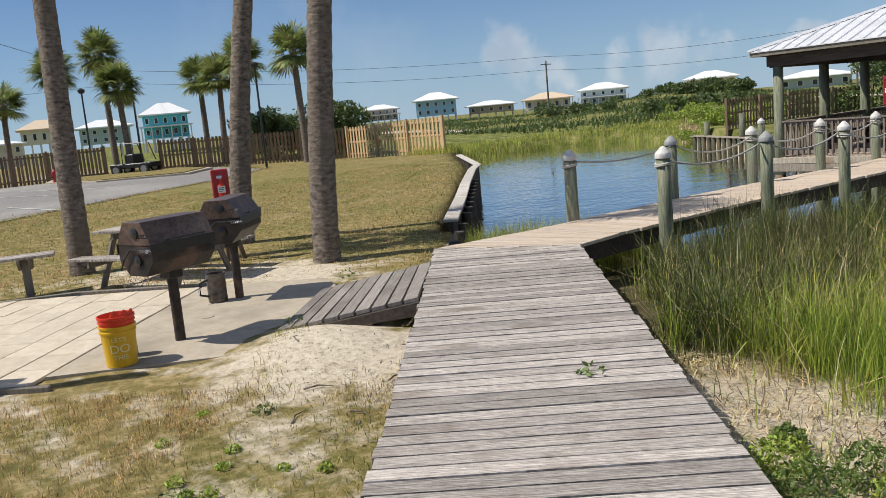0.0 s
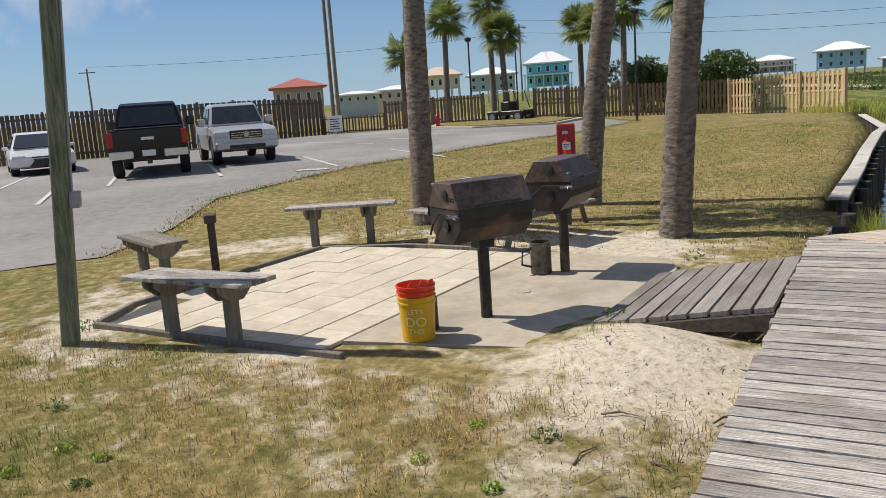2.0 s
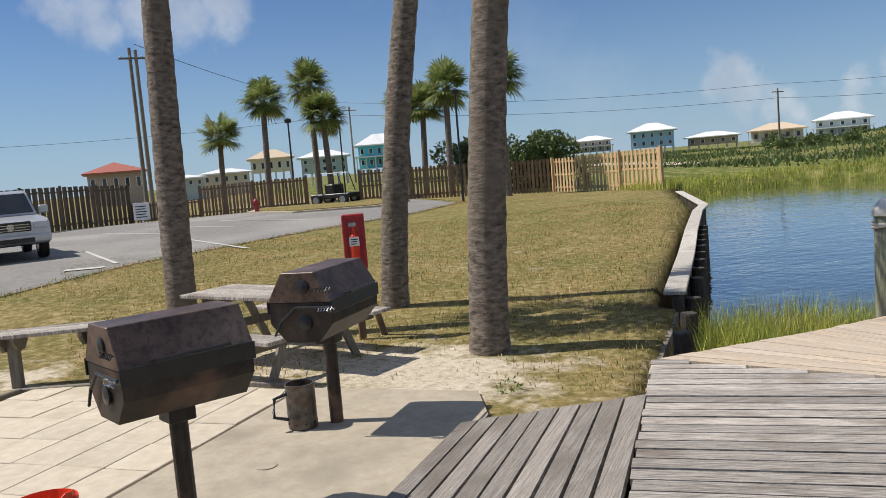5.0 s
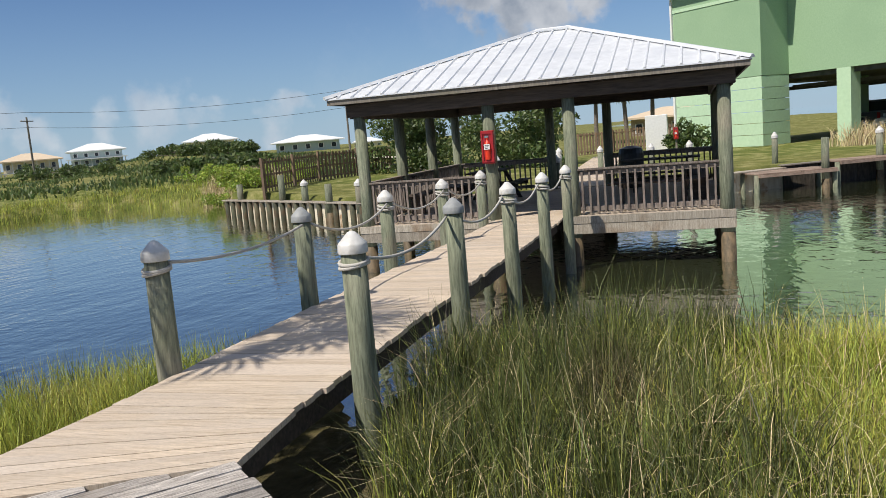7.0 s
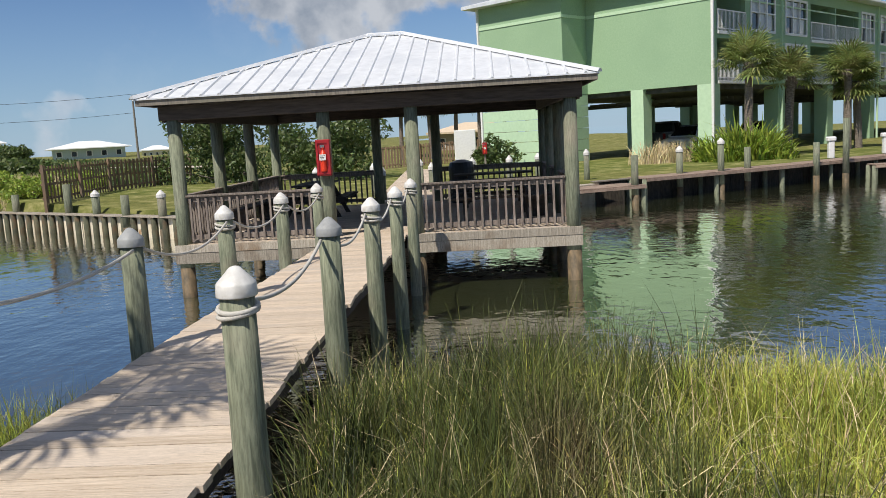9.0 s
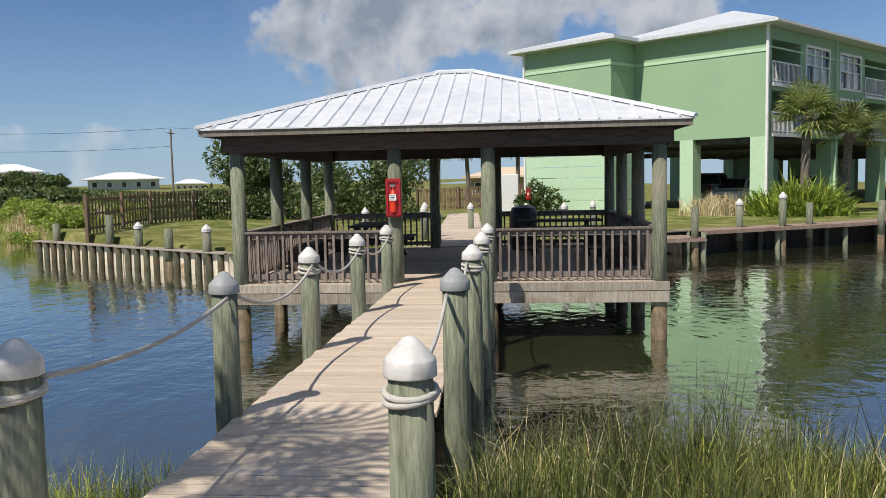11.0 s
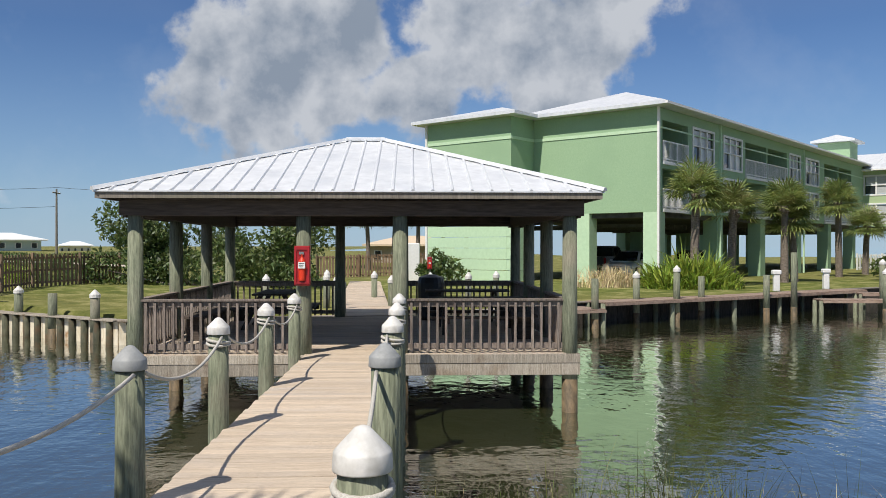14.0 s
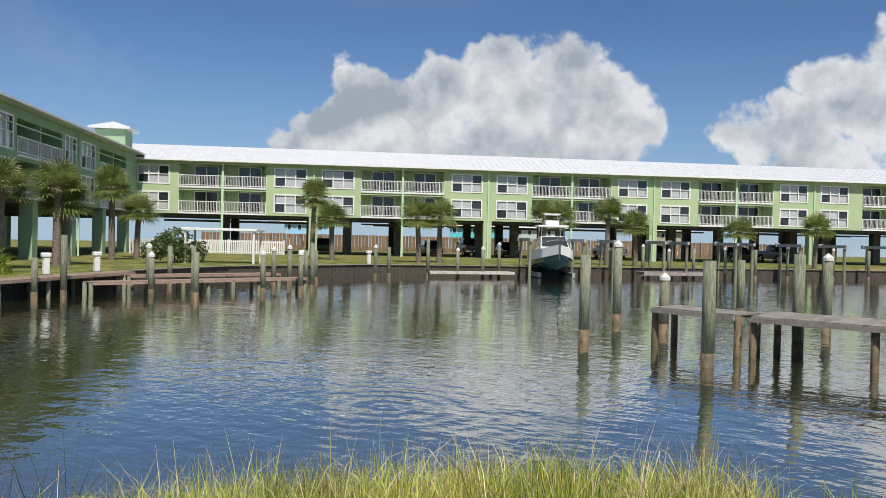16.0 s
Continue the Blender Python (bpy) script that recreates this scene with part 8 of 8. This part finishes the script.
# pale road beyond the marsh
bm = bmesh.new()
road_pts = [(-95, 52), (-62, 62), (-40, 66), (-26, 66)]
for (ax, ay), (bx, by) in zip(road_pts, road_pts[1:]):
    d = Vector((bx - ax, by - ay)).normalized()
    n_ = Vector((-d.y, d.x)) * 1.8
    k = 10
    for i in range(k):
        p, q = Vector((ax, ay)).lerp(Vector((bx, by)), i / k), Vector((ax, ay)).lerp(Vector((bx, by)), (i + 1) / k)
        v = [bm.verts.new((*c, float(land_height(c.x, c.y)) + 0.09)) for c in (p - n_, q - n_, q + n_, p + n_)]
        bm.faces.new(v)
bmesh.ops.recalc_face_normals(bm, faces=bm.faces)
tagged(part("road", bm, M_PAVER), "pale sandy road crossing the meadow", "road", kind="structure")

# ---- pond walls ----
def wall_along(name, pts, top, bottom, thick, material, label, cap_w=0.0, cap_m=None, side=1):
    w = struct(name, label, "bulkhead")
    for (ax, ay), (bx, by) in zip(pts, pts[1:]):
        a, b = Vector((ax, ay)), Vector((bx, by))
        d = b - a
        m = Matrix.Translation((*a, 0)) @ Matrix.Rotation(math.atan2(d.y, d.x), 4, "Z")
        k = max(1, int(d.length / 0.3))
        me_ = mesh_of(span(bmesh.new(), 0.004, d.length / k - 0.004, -thick / 2, thick / 2, bottom, top), "board", material)
        for i in range(k):
            ob = new("board", me_)
            ob.parent = w
            ob.matrix_local = m @ Matrix.Translation((i * d.length / k, rng.uniform(-0.012, 0.012), rng.uniform(-0.02, 0.0)))
        if cap_w:
            c = part("cap_board", span(bmesh.new(), -0.03, d.length + 0.02, -cap_w / 2, cap_w / 2, top + 0.002, top + 0.045, 0.006), cap_m, w)
            c.matrix_local = m @ Matrix.Rotation(rng.uniform(-0.003, 0.003), 4, "X")
    return w


NB = [(-8.9, 7.15), (-10.78, 9.02), (-13.5, 11.6), (-16.2, 14.1), (-20.0, 17.7), (-21.4, 19.2), (-28.1, 24.1)]
wall_along("lawn_bulkhead", NB[1:], -0.16, -1.9, 0.08, M_SEAWALL, "old timber bulkhead with a pale weathered cap board", 0.26, M_CAPBOARD)
wall_along("low_bulkhead", NB[:2], -0.36, -1.9, 0.07, M_TIMBER, "low worn end of the timber bulkhead")
for i in range(12):
    s_ = 0.9 + i * 0.95 + (0.6 if i > 2 else 0)
    for (ax, ay), (bx, by) in zip(NB, NB[1:]):
        d = Vector((bx - ax, by - ay))
        if s_ < d.length:
            break
        s_ -= d.length
    d.normalize()
    x, y = ax + d.x * s_ + d.y * 0.20, ay + d.y * s_ - d.x * 0.20
    pl = part("bulkhead_post", lathe(bmesh.new(), [(0.1, -2.0), (0.095, -0.24), (0.09, -0.22)], 12, (x, y, 0), wobble=0.03, seed=i), M_SEAWALL)
    tagged(pl, "dark short round post against the lawn bulkhead", "post", "posts along the lawn bulkhead")
M_SHEET = surface("rusty_sheet", (0.50, 0.42, 0.28), (0.78, 0.73, 0.60), 1.5, 0.8, 0.3, 0.01, (0.3, 0.3, 1), stain=(0.36, 0.20, 0.09), stain_scale=2.5, stain_at=(0.56, 0.70), spread=0.1)
M_BULKPILE = surface("bulkhead_pile", (0.03, 0.034, 0.02), (0.105, 0.105, 0.065), 4, 0.85, 0.4, 0.01, (0.4, 0.4, 1), stain=(0.10, 0.06, 0.03), stain_scale=3, stain_at=(0.5, 0.7), spread=0.2)
fb = wall_along("far_bulkhead", [(-23.4, 35.0), (-14.0, 28.65), (-9, 29.6), (-4.5, 31.5), (-1.5, 33.6)], -0.42, -1.9, 0.07, M_SHEET, "pale rust-stained sheet bulkhead between round piles with a grey cap", 0.42, M_SKIRT)
short = mesh_of(lathe(bmesh.new(), [(0.10, -1.9), (0.095, -0.44)], 10, wobble=0.03, seed=4), "pile", M_BULKPILE, True)
for (ax, ay), (bx, by) in zip([(-23.4, 35.0), (-14.0, 28.65), (-9, 29.6)], [(-14.0, 28.65), (-9, 29.6), (-4.5, 31.5)]):
    d = Vector((bx - ax, by - ay))
    k = int(d.length / 0.52)
    for i in range(k):
        ob = new("pile", short)
        ob.parent = fb
        q = Vector((ax, ay)) + d * ((i + 0.5) / k) + Vector((d.y, -d.x)).normalized() * 0.10
        ob.matrix_local = Matrix.Translation((q.x, q.y, 0))
wall_along("seawall", [(-1.5, 33.6), (0.2, 34.6), (5.5, 37.6), (10, 40.5), (16, 44), (22, 46.5), (33, 46), (45, 39), (61, 29.2), (84, 12)], -0.34, -1.9, 0.12, M_SEAWALL, "dark timber seawall round the boat basin", 0.35, M_TIMBER)


def pile(x, y, top, label, r=0.11, capped=True, group="dock piles", stained=True):
    p_ = thing("dock_pile", Matrix.Translation((x, y, WATER_Z)), label, "dock pile", group)
    h = top - WATER_Z
    part("shaft", lathe(bmesh.new(), [(r, 0.30), (r * 0.97, h)], 12, wobble=0.02, seed=int(x * 5 + y)), M_POST, p_, smooth=True)
    part("wet_foot", lathe(bmesh.new(), [(r * 1.02, -0.9), (r * 1.0, 0.302)], 12, wobble=0.03, seed=int(x * 3 + y)), M_WETPOST, p_, smooth=True)
    if capped:
        part("cap", lathe(bmesh.new(), [(r * 1.12, h - 0.06), (r * 1.12, h + 0.03), (0.02, h + 0.16)], 12), M_CAP, p_, "pointed white cap")
    return p_


for i, (x, y, c) in enumerate([(-22.4, 34.5, 0), (-19.4, 32.5, 0), (-17.9, 31.4, 1), (-16.4, 30.2, 0), (-14.8, 29.1, 1), (-12.2, 28.6, 0)]):
    pile(x, y, 0.25 + 0.35 * (i == 1), "round greenish pile along the white bulkhead", 0.13, c, "piles along the white bulkhead")
DOCK_P = [(-0.3, 32.6, .55, 0), (1.7, 35.0, .55, 1), (3.2, 35.2, .75, 1), (4.4, 36.1, .5, 0), (7.3, 37.2, .5, 0), (8.6, 37.7, 1.35, 0), (11.6, 36.6, .6, 1), (12.1, 34.2, .8, 0), (12.9, 35.6, .4, 0), (16.0, 35.2, .7, 1), (18.4, 35.6, .7, 1), (19.5, 36.1, 1.2, 0), (19.2, 38.6, .8, 1),
          (20.4, 38.9, .9, 1), (23.7, 41.6, .7, 0), (24.4, 41.6, .7, 0), (13.2, 39.6, .9, 1), (15.3, 41.4, .9, 0), (17.2, 42.4, .9, 0), (31, 43.6, .9, 1), (31.8, 43.2, .9, 0), (34.6, 42.4, 1.5, 0), (36.2, 41.2, .8, 1), (38.0, 40.5, .9, 1), (39.4, 40.2, 1.2, 1), (45.6, 37.0, 1.1, 0),
          (47.4, 36.2, 1.0, 1), (49.3, 34.6, 1.3, 1), (51.4, 33.6, 1.0, 1), (53, 32.4, 1.2, 0), (55.5, 31, 1.2, 1), (57.6, 29.5, 1.2, 0), (60.2, 28, 1.4, 1), (63.5, 25.6, 1.3, 1), (66.2, 23.7, 1.3, 0), (70, 20.6, 1.4, 1)]
for x, y, top, c in DOCK_P:
    pile(x, y, top, "weathered round dock pile standing in the water", 0.12, c)
for x, y, top, c in [(12.99, 17.48, 1.2, 0), (17.9, 19.25, 1.45, 1), (11.05, 13.29, 1.2, 0), (24.1, 17.65, 1.0, 0), (16.2, 16.8, .55, 1), (15.1, 12.75, 1.35, 0), (20, 13.5, 1.2, 1)]:
    pile(x, y, top, "tall weathered mooring pile standing alone in the basin", 0.14, c, "mooring piles in the basin")


def dock(name, pts, width, z, label, piles=True, m_=None, deep=0.26, post_m=None):
    d_ = thing(name, Matrix(), label, "dock")
    for (ax, ay), (bx, by) in zip(pts, pts[1:]):
        a, b = Vector((ax, ay)), Vector((bx, by))
        d = b - a
        m = Matrix.Translation((*a, 0)) @ Matrix.Rotation(math.atan2(d.y, d.x), 4, "Z")
        k = max(1, int(d.length / 0.145))
        me_ = mesh_of(span(bmesh.new(), 0.004, d.length / k - 0.004, -width / 2, width / 2, z - 0.04, z), "plank", m_ or M_RAMP)
        for i in range(k):
            ob = new("plank", me_)
            ob.parent = d_
            ob.matrix_local = m @ Matrix.Translation((i * d.length / k, 0, rng.uniform(-0.004, 0.004)))
        for s_ in (-1, 1):
            j = part("stringer", span(bmesh.new(), 0, d.length, s_ * width / 2 - 0.05, s_ * width / 2 + 0.03, z - deep, z - 0.043), m_ or M_RAMP, d_)
            j.matrix_local = m
        if piles:
            kk = max(1, int(d.length / 2.4))
            for i in range(kk + 1):
                for s_ in (-1, 1):
                    q = part("post", lathe(bmesh.new(), [(0.09, -1.9), (0.085, z - 0.05)], 10, (d.length * i / kk, s_ * (width / 2 - 0.15), 0)), post_m or M_WETPOST, d_, smooth=True)
                    q.matrix_local = m
    return d_


M_DOCK = surface("red_brown_deck", (0.20, 0.14, 0.105), (0.36, 0.27, 0.21), 3, 0.85, 0.3, 0.004, (1, 0.3, 1), spread=0.15)
dock("seawall_walk", [(0.0, 33.9), (5.6, 36.9), (10.3, 39.8), (13.0, 41.4)], 1.1, -0.27, "weathered plank walkway along the seawall", True, M_DOCK, 0.12, M_POST)
dock("lower_dock", [(-2.6, 32.2), (-0.2, 33.2)], 1.3, -0.42, "small brown lower dock beside the walkway", True, M_DOCK, 0.12, M_POST)
dock("finger_dock", [(9.5, 37.6), (19.5, 36.9)], 0.9, -0.45, "long low tan finger dock between piles", True, M_DOCK, 0.12, M_POST)
dock("finger_dock", [(12.5, 40.2), (19.8, 39.2)], 0.9, -0.35, "long low tan finger dock between piles", True, M_DOCK, 0.12, M_POST)
dock("basin_pier", [(14.0, 15.7), (13.55, 13.4)], 1.1, -0.06, "weathered grey-brown plank pier reaching into the basin", True, M_RAMP, 0.14)
dock("basin_pier", [(13.9, 13.1), (13.9, 8.0), (14.6, 2.0)], 1.9, -0.06, "weathered grey-brown plank pier reaching into the basin", True, M_RAMP, 0.14)
dock("gazebo_walk", [(-7.1, 26.25), (-7.6, 30.2), (-8.4, 46)], 1.4, -0.08, "tan plank walkway from the gazebo to the shore", True, M_BRIDGE)
dock("float_dock", [(34.6, 42.4), (39.6, 39.3)], 1.2, -0.62, "low pale floating dock by the seawall", False, M_CAPBOARD, 0.16)
dock("float_dock", [(48, 34.2), (52.8, 31.4)], 1.2, -0.5, "low grey dock by the seawall", False)
for x, y in [(-7.95, 27.2), (-8.1, 28.4), (-8.3, 29.8), (-6.5, 27.6), (-6.75, 29.4), (-8.8, 31.8), (-7.4, 33.4), (-9.1, 35), (-4.4, 32.2), (-3.4, 33.4), (-1.6, 34.8), (-5.6, 32.0), (-10.4, 30.4)]:
    pile(x, y, 0.62, "round white-capped post behind the gazebo", 0.1, True, "posts behind the gazebo")


# boat lifts and boat
def boat_lift(x, y, yaw, label, white=False):
    b = thing("boat_lift", Matrix.Translation((x, y, WATER_Z)) @ Matrix.Rotation(radians(yaw), 4, "Z"), label, "boat lift", "boat lifts")
    for sx in (-1.9, 1.9):
        for sy in (-1.4, 1.4):
            part("pile", lathe(bmesh.new(), [(0.12, -0.9), (0.11, 2.5)], 10, (sx, sy, 0)), M_WHITE if white else M_POST, b)
        part("lift_beam", span(bmesh.new(), sx - 0.09, sx + 0.09, -1.7, 1.7, 2.52, 2.74), M_CAPGREY, b)
        part("motor", span(bmesh.new(), sx - 0.16, sx + 0.16, 1.72, 2.0, 2.5, 2.8, 0.03), M_CAPGREY, b)
    return b


for x, y in ((49.5, 35.6), (54.2, 32.2), (58.5, 29.0), (66.0, 24.6)):
    boat_lift(x, y, -41.8, "boat lift with grey steel top beams")
boat_lift(43.4, 38.6, -41.8, "boat lift with grey steel top beams holding a boat")
mq = thing("boat_shelter", Matrix.Translation((24.4, 50.4, hz(24.4, 50.4))) @ Matrix.Rotation(radians(-49), 4, "Z"), "white flat-roofed open boat shelter frame", "boat shelter")
part("roof_frame", span(bmesh.new(), -2.3, 2.3, -1.2, 1.2, 2.0, 2.16, 0.02), M_WHITE, mq)
for sx in (-2.1, 2.1):
    for sy in (-1.0, 1.0):
        part("post", span(bmesh.new(), sx - 0.06, sx + 0.06, sy - 0.06, sy + 0.06, -1.2, 2.0), M_WHITE, mq)


def boat(m):
    b = thing("motor_boat", m, "white sport fishing boat with a dark hull raised on a lift", "boat")
    st_ = [(-3.4, 1.15, 0.0, 1.0), (-1.5, 1.3, -0.1, 1.05), (0.5, 1.25, -0.1, 1.15), (2.2, 0.85, 0.1, 1.35), (3.5, 0.06, 0.75, 1.6)]
    bm = bmesh.new()
    rings = []
    for x, w, zb, zt in st_:
        rings.append([bm.verts.new(p) for p in ((x, -w, zt), (x, -w * 0.9, zb + (zt - zb) * 0.4), (x, 0, zb), (x, w * 0.9, zb + (zt - zb) * 0.4), (x, w, zt))])
    for a, c in zip(rings, rings[1:]):
        for i in range(4):
            bm.faces.new((a[i], a[i + 1], c[i + 1], c[i]))
        bm.faces.new((a[4], a[0], c[0], c[4]))
    bm.faces.new(rings[0])
    bm.faces.new(list(reversed(rings[-1])))
    bmesh.ops.recalc_face_normals(bm, faces=bm.faces)
    part("hull", bm, paint("hull_teal", (0.03, 0.09, 0.10), 0.25), b, "dark blue-green hull")
    bm = bmesh.new()
    prev = None
    for x, w, zb, zt in st_:
        cur = [bm.verts.new((x, -w * 1.03, zt - 0.5)), bm.verts.new((x, -w * 1.02, zt + 0.06)), bm.verts.new((x, w * 1.02, zt + 0.06)), bm.verts.new((x, w * 1.03, zt - 0.5))]
        if prev:
            for i in range(3):
                bm.faces.new((prev[i], prev[i + 1], cur[i + 1], cur[i]))
        prev = cur
    bmesh.ops.recalc_face_normals(bm, faces=bm.faces)
    part("gunwale", bm, M_WHITE, b, "white deck and gunwale")
    part("cabin", extrude_profile(bmesh.new(), [(-1.3, 1.1), (-1.2, 2.15), (0.5, 2.15), (1.5, 1.5), (2.1, 1.25)], 0.95, 0.75, 1.1), M_WHITE, b)
    part("windscreen", quad(bmesh.new(), [(1.5, -0.8, 1.53), (1.5, 0.8, 1.53), (0.62, 0.72, 2.10), (0.62, -0.72, 2.10)], 0.03), M_DARKGLASS, b)
    part("hard_top", span(bmesh.new(), -1.4, 0.6, -0.95, 0.95, 2.72, 2.84, 0.03), M_WHITE, b)
    bm = bmesh.new()
    for sx in (-1.2, 0.3):
        for sy in (-0.7, 0.7):
            tube(bm, [(sx, sy, 1.8), (sx * 0.9, sy, 2.72)], 0.03, 6)
    tube(bm, [(-0.9, -0.5, 2.8), (-0.6, -0.4, 3.5), (-0.6, 0.4, 3.5), (-0.9, 0.5, 2.8)], 0.03, 6)
    tube(bm, [(0.1, -0.5, 2.8), (-0.1, -0.4, 3.5), (-0.1, 0.4, 3.5), (0.1, 0.5, 2.8)], 0.03, 6)
    part("tower", bm, M_CHROME, b)
    part("tower_top", span(bmesh.new(), -0.8, 0.1, -0.5, 0.5, 3.5, 3.58, 0.02), M_WHITE, b)
    part("helm_wrap", span(bmesh.new(), -0.75, -0.05, -0.42, 0.42, 2.86, 3.15, 0.03), M_WHITE, b)
    part("outboard", span(bmesh.new(), -3.9, -3.4, -0.3, 0.3, 0.5, 1.7, 0.06), M_BLACK, b)
    part("bow_rail", tube(bmesh.new(), [(0.8, -1.2, 1.25), (2.2, -0.85, 1.75), (3.4, 0, 2.0), (2.2, 0.85, 1.75), (0.8, 1.2, 1.25)], 0.02, 6), M_CHROME, b)
    return b


boat(Matrix.Translation((43.4, 38.6, -0.56)) @ Matrix.Rotation(radians(221), 4, "Z") @ Matrix.Scale(1.12, 4))
cradle = thing("lift_cradle", Matrix.Translation((43.4, 38.6, 0)) @ Matrix.Rotation(radians(-41.8), 4, "Z"), "steel lift cradle under the raised boat", "lift cradle")
for sx in (-1.2, 1.2):
    part("bunk", span(bmesh.new(), sx - 0.1, sx + 0.1, -1.5, 1.5, -0.98, -0.66), M_CAPGREY, cradle)
for x, y in ((9.2, 40.6), (12.2, 42.3), (28.5, 47.8), (33.5, 46.8)):
    ped = thing("power_pedestal", Matrix.Translation((x, y, hz(x, y))), "small white dock power pedestal on the lawn edge", "power pedestal", "dock pedestals")
    part("column", span(bmesh.new(), -0.12, 0.12, -0.1, 0.1, 0, 0.7, 0.02), M_WHITE, ped)
    part("head", span(bmesh.new(), -0.18, 0.18, -0.14, 0.14, 0.7, 0.9, 0.04), M_WHITE, ped)

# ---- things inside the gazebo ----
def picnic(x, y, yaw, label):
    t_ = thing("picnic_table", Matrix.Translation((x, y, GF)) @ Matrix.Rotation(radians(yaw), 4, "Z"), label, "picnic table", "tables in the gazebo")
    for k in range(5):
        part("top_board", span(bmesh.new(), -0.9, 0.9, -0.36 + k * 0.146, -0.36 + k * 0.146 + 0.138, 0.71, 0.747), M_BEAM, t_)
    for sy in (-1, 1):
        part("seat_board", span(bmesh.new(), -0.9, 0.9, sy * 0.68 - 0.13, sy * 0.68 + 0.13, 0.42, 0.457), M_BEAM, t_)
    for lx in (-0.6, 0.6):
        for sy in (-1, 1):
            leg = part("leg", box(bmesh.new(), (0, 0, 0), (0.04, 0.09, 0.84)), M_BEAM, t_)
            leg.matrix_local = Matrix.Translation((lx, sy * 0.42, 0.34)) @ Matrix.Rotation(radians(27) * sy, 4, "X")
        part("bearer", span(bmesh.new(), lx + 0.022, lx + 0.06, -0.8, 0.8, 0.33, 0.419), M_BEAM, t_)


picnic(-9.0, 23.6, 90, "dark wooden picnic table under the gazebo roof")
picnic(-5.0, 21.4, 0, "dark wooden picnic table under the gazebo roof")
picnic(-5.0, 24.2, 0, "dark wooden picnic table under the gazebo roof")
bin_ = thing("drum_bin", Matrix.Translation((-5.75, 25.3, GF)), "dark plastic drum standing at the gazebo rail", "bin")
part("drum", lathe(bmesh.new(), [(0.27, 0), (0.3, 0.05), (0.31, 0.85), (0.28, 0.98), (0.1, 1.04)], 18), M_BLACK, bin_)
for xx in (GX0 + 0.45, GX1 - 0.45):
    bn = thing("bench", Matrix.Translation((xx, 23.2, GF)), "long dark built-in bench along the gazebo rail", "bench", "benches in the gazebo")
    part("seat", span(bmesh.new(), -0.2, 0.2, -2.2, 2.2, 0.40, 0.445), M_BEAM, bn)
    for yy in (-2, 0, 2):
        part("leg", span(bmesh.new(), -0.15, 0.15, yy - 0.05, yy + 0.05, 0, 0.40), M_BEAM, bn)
cabinet(Matrix.Translation((-5.2, 49.8, hz(-5.2, 49.8) + 0.7)), "red extinguisher cabinet by the green wall")
cst = part("cabinet_post", span(bmesh.new(), -5.25, -5.15, 49.92, 50.02, hz(-5.2, 50) - 0.1, hz(-5.2, 50) + 1.4), M_TIMBER)
tagged(cst, "plain timber post carrying a red cabinet", "post")
wb = part("white_cabinet", span(bmesh.new(), -6.9, -5.7, 52.2, 52.9, -0.4, 1.75, 0.03), M_WHITE)
tagged(wb, "tall white utility cabinet beside the green wall", "utility cabinet")
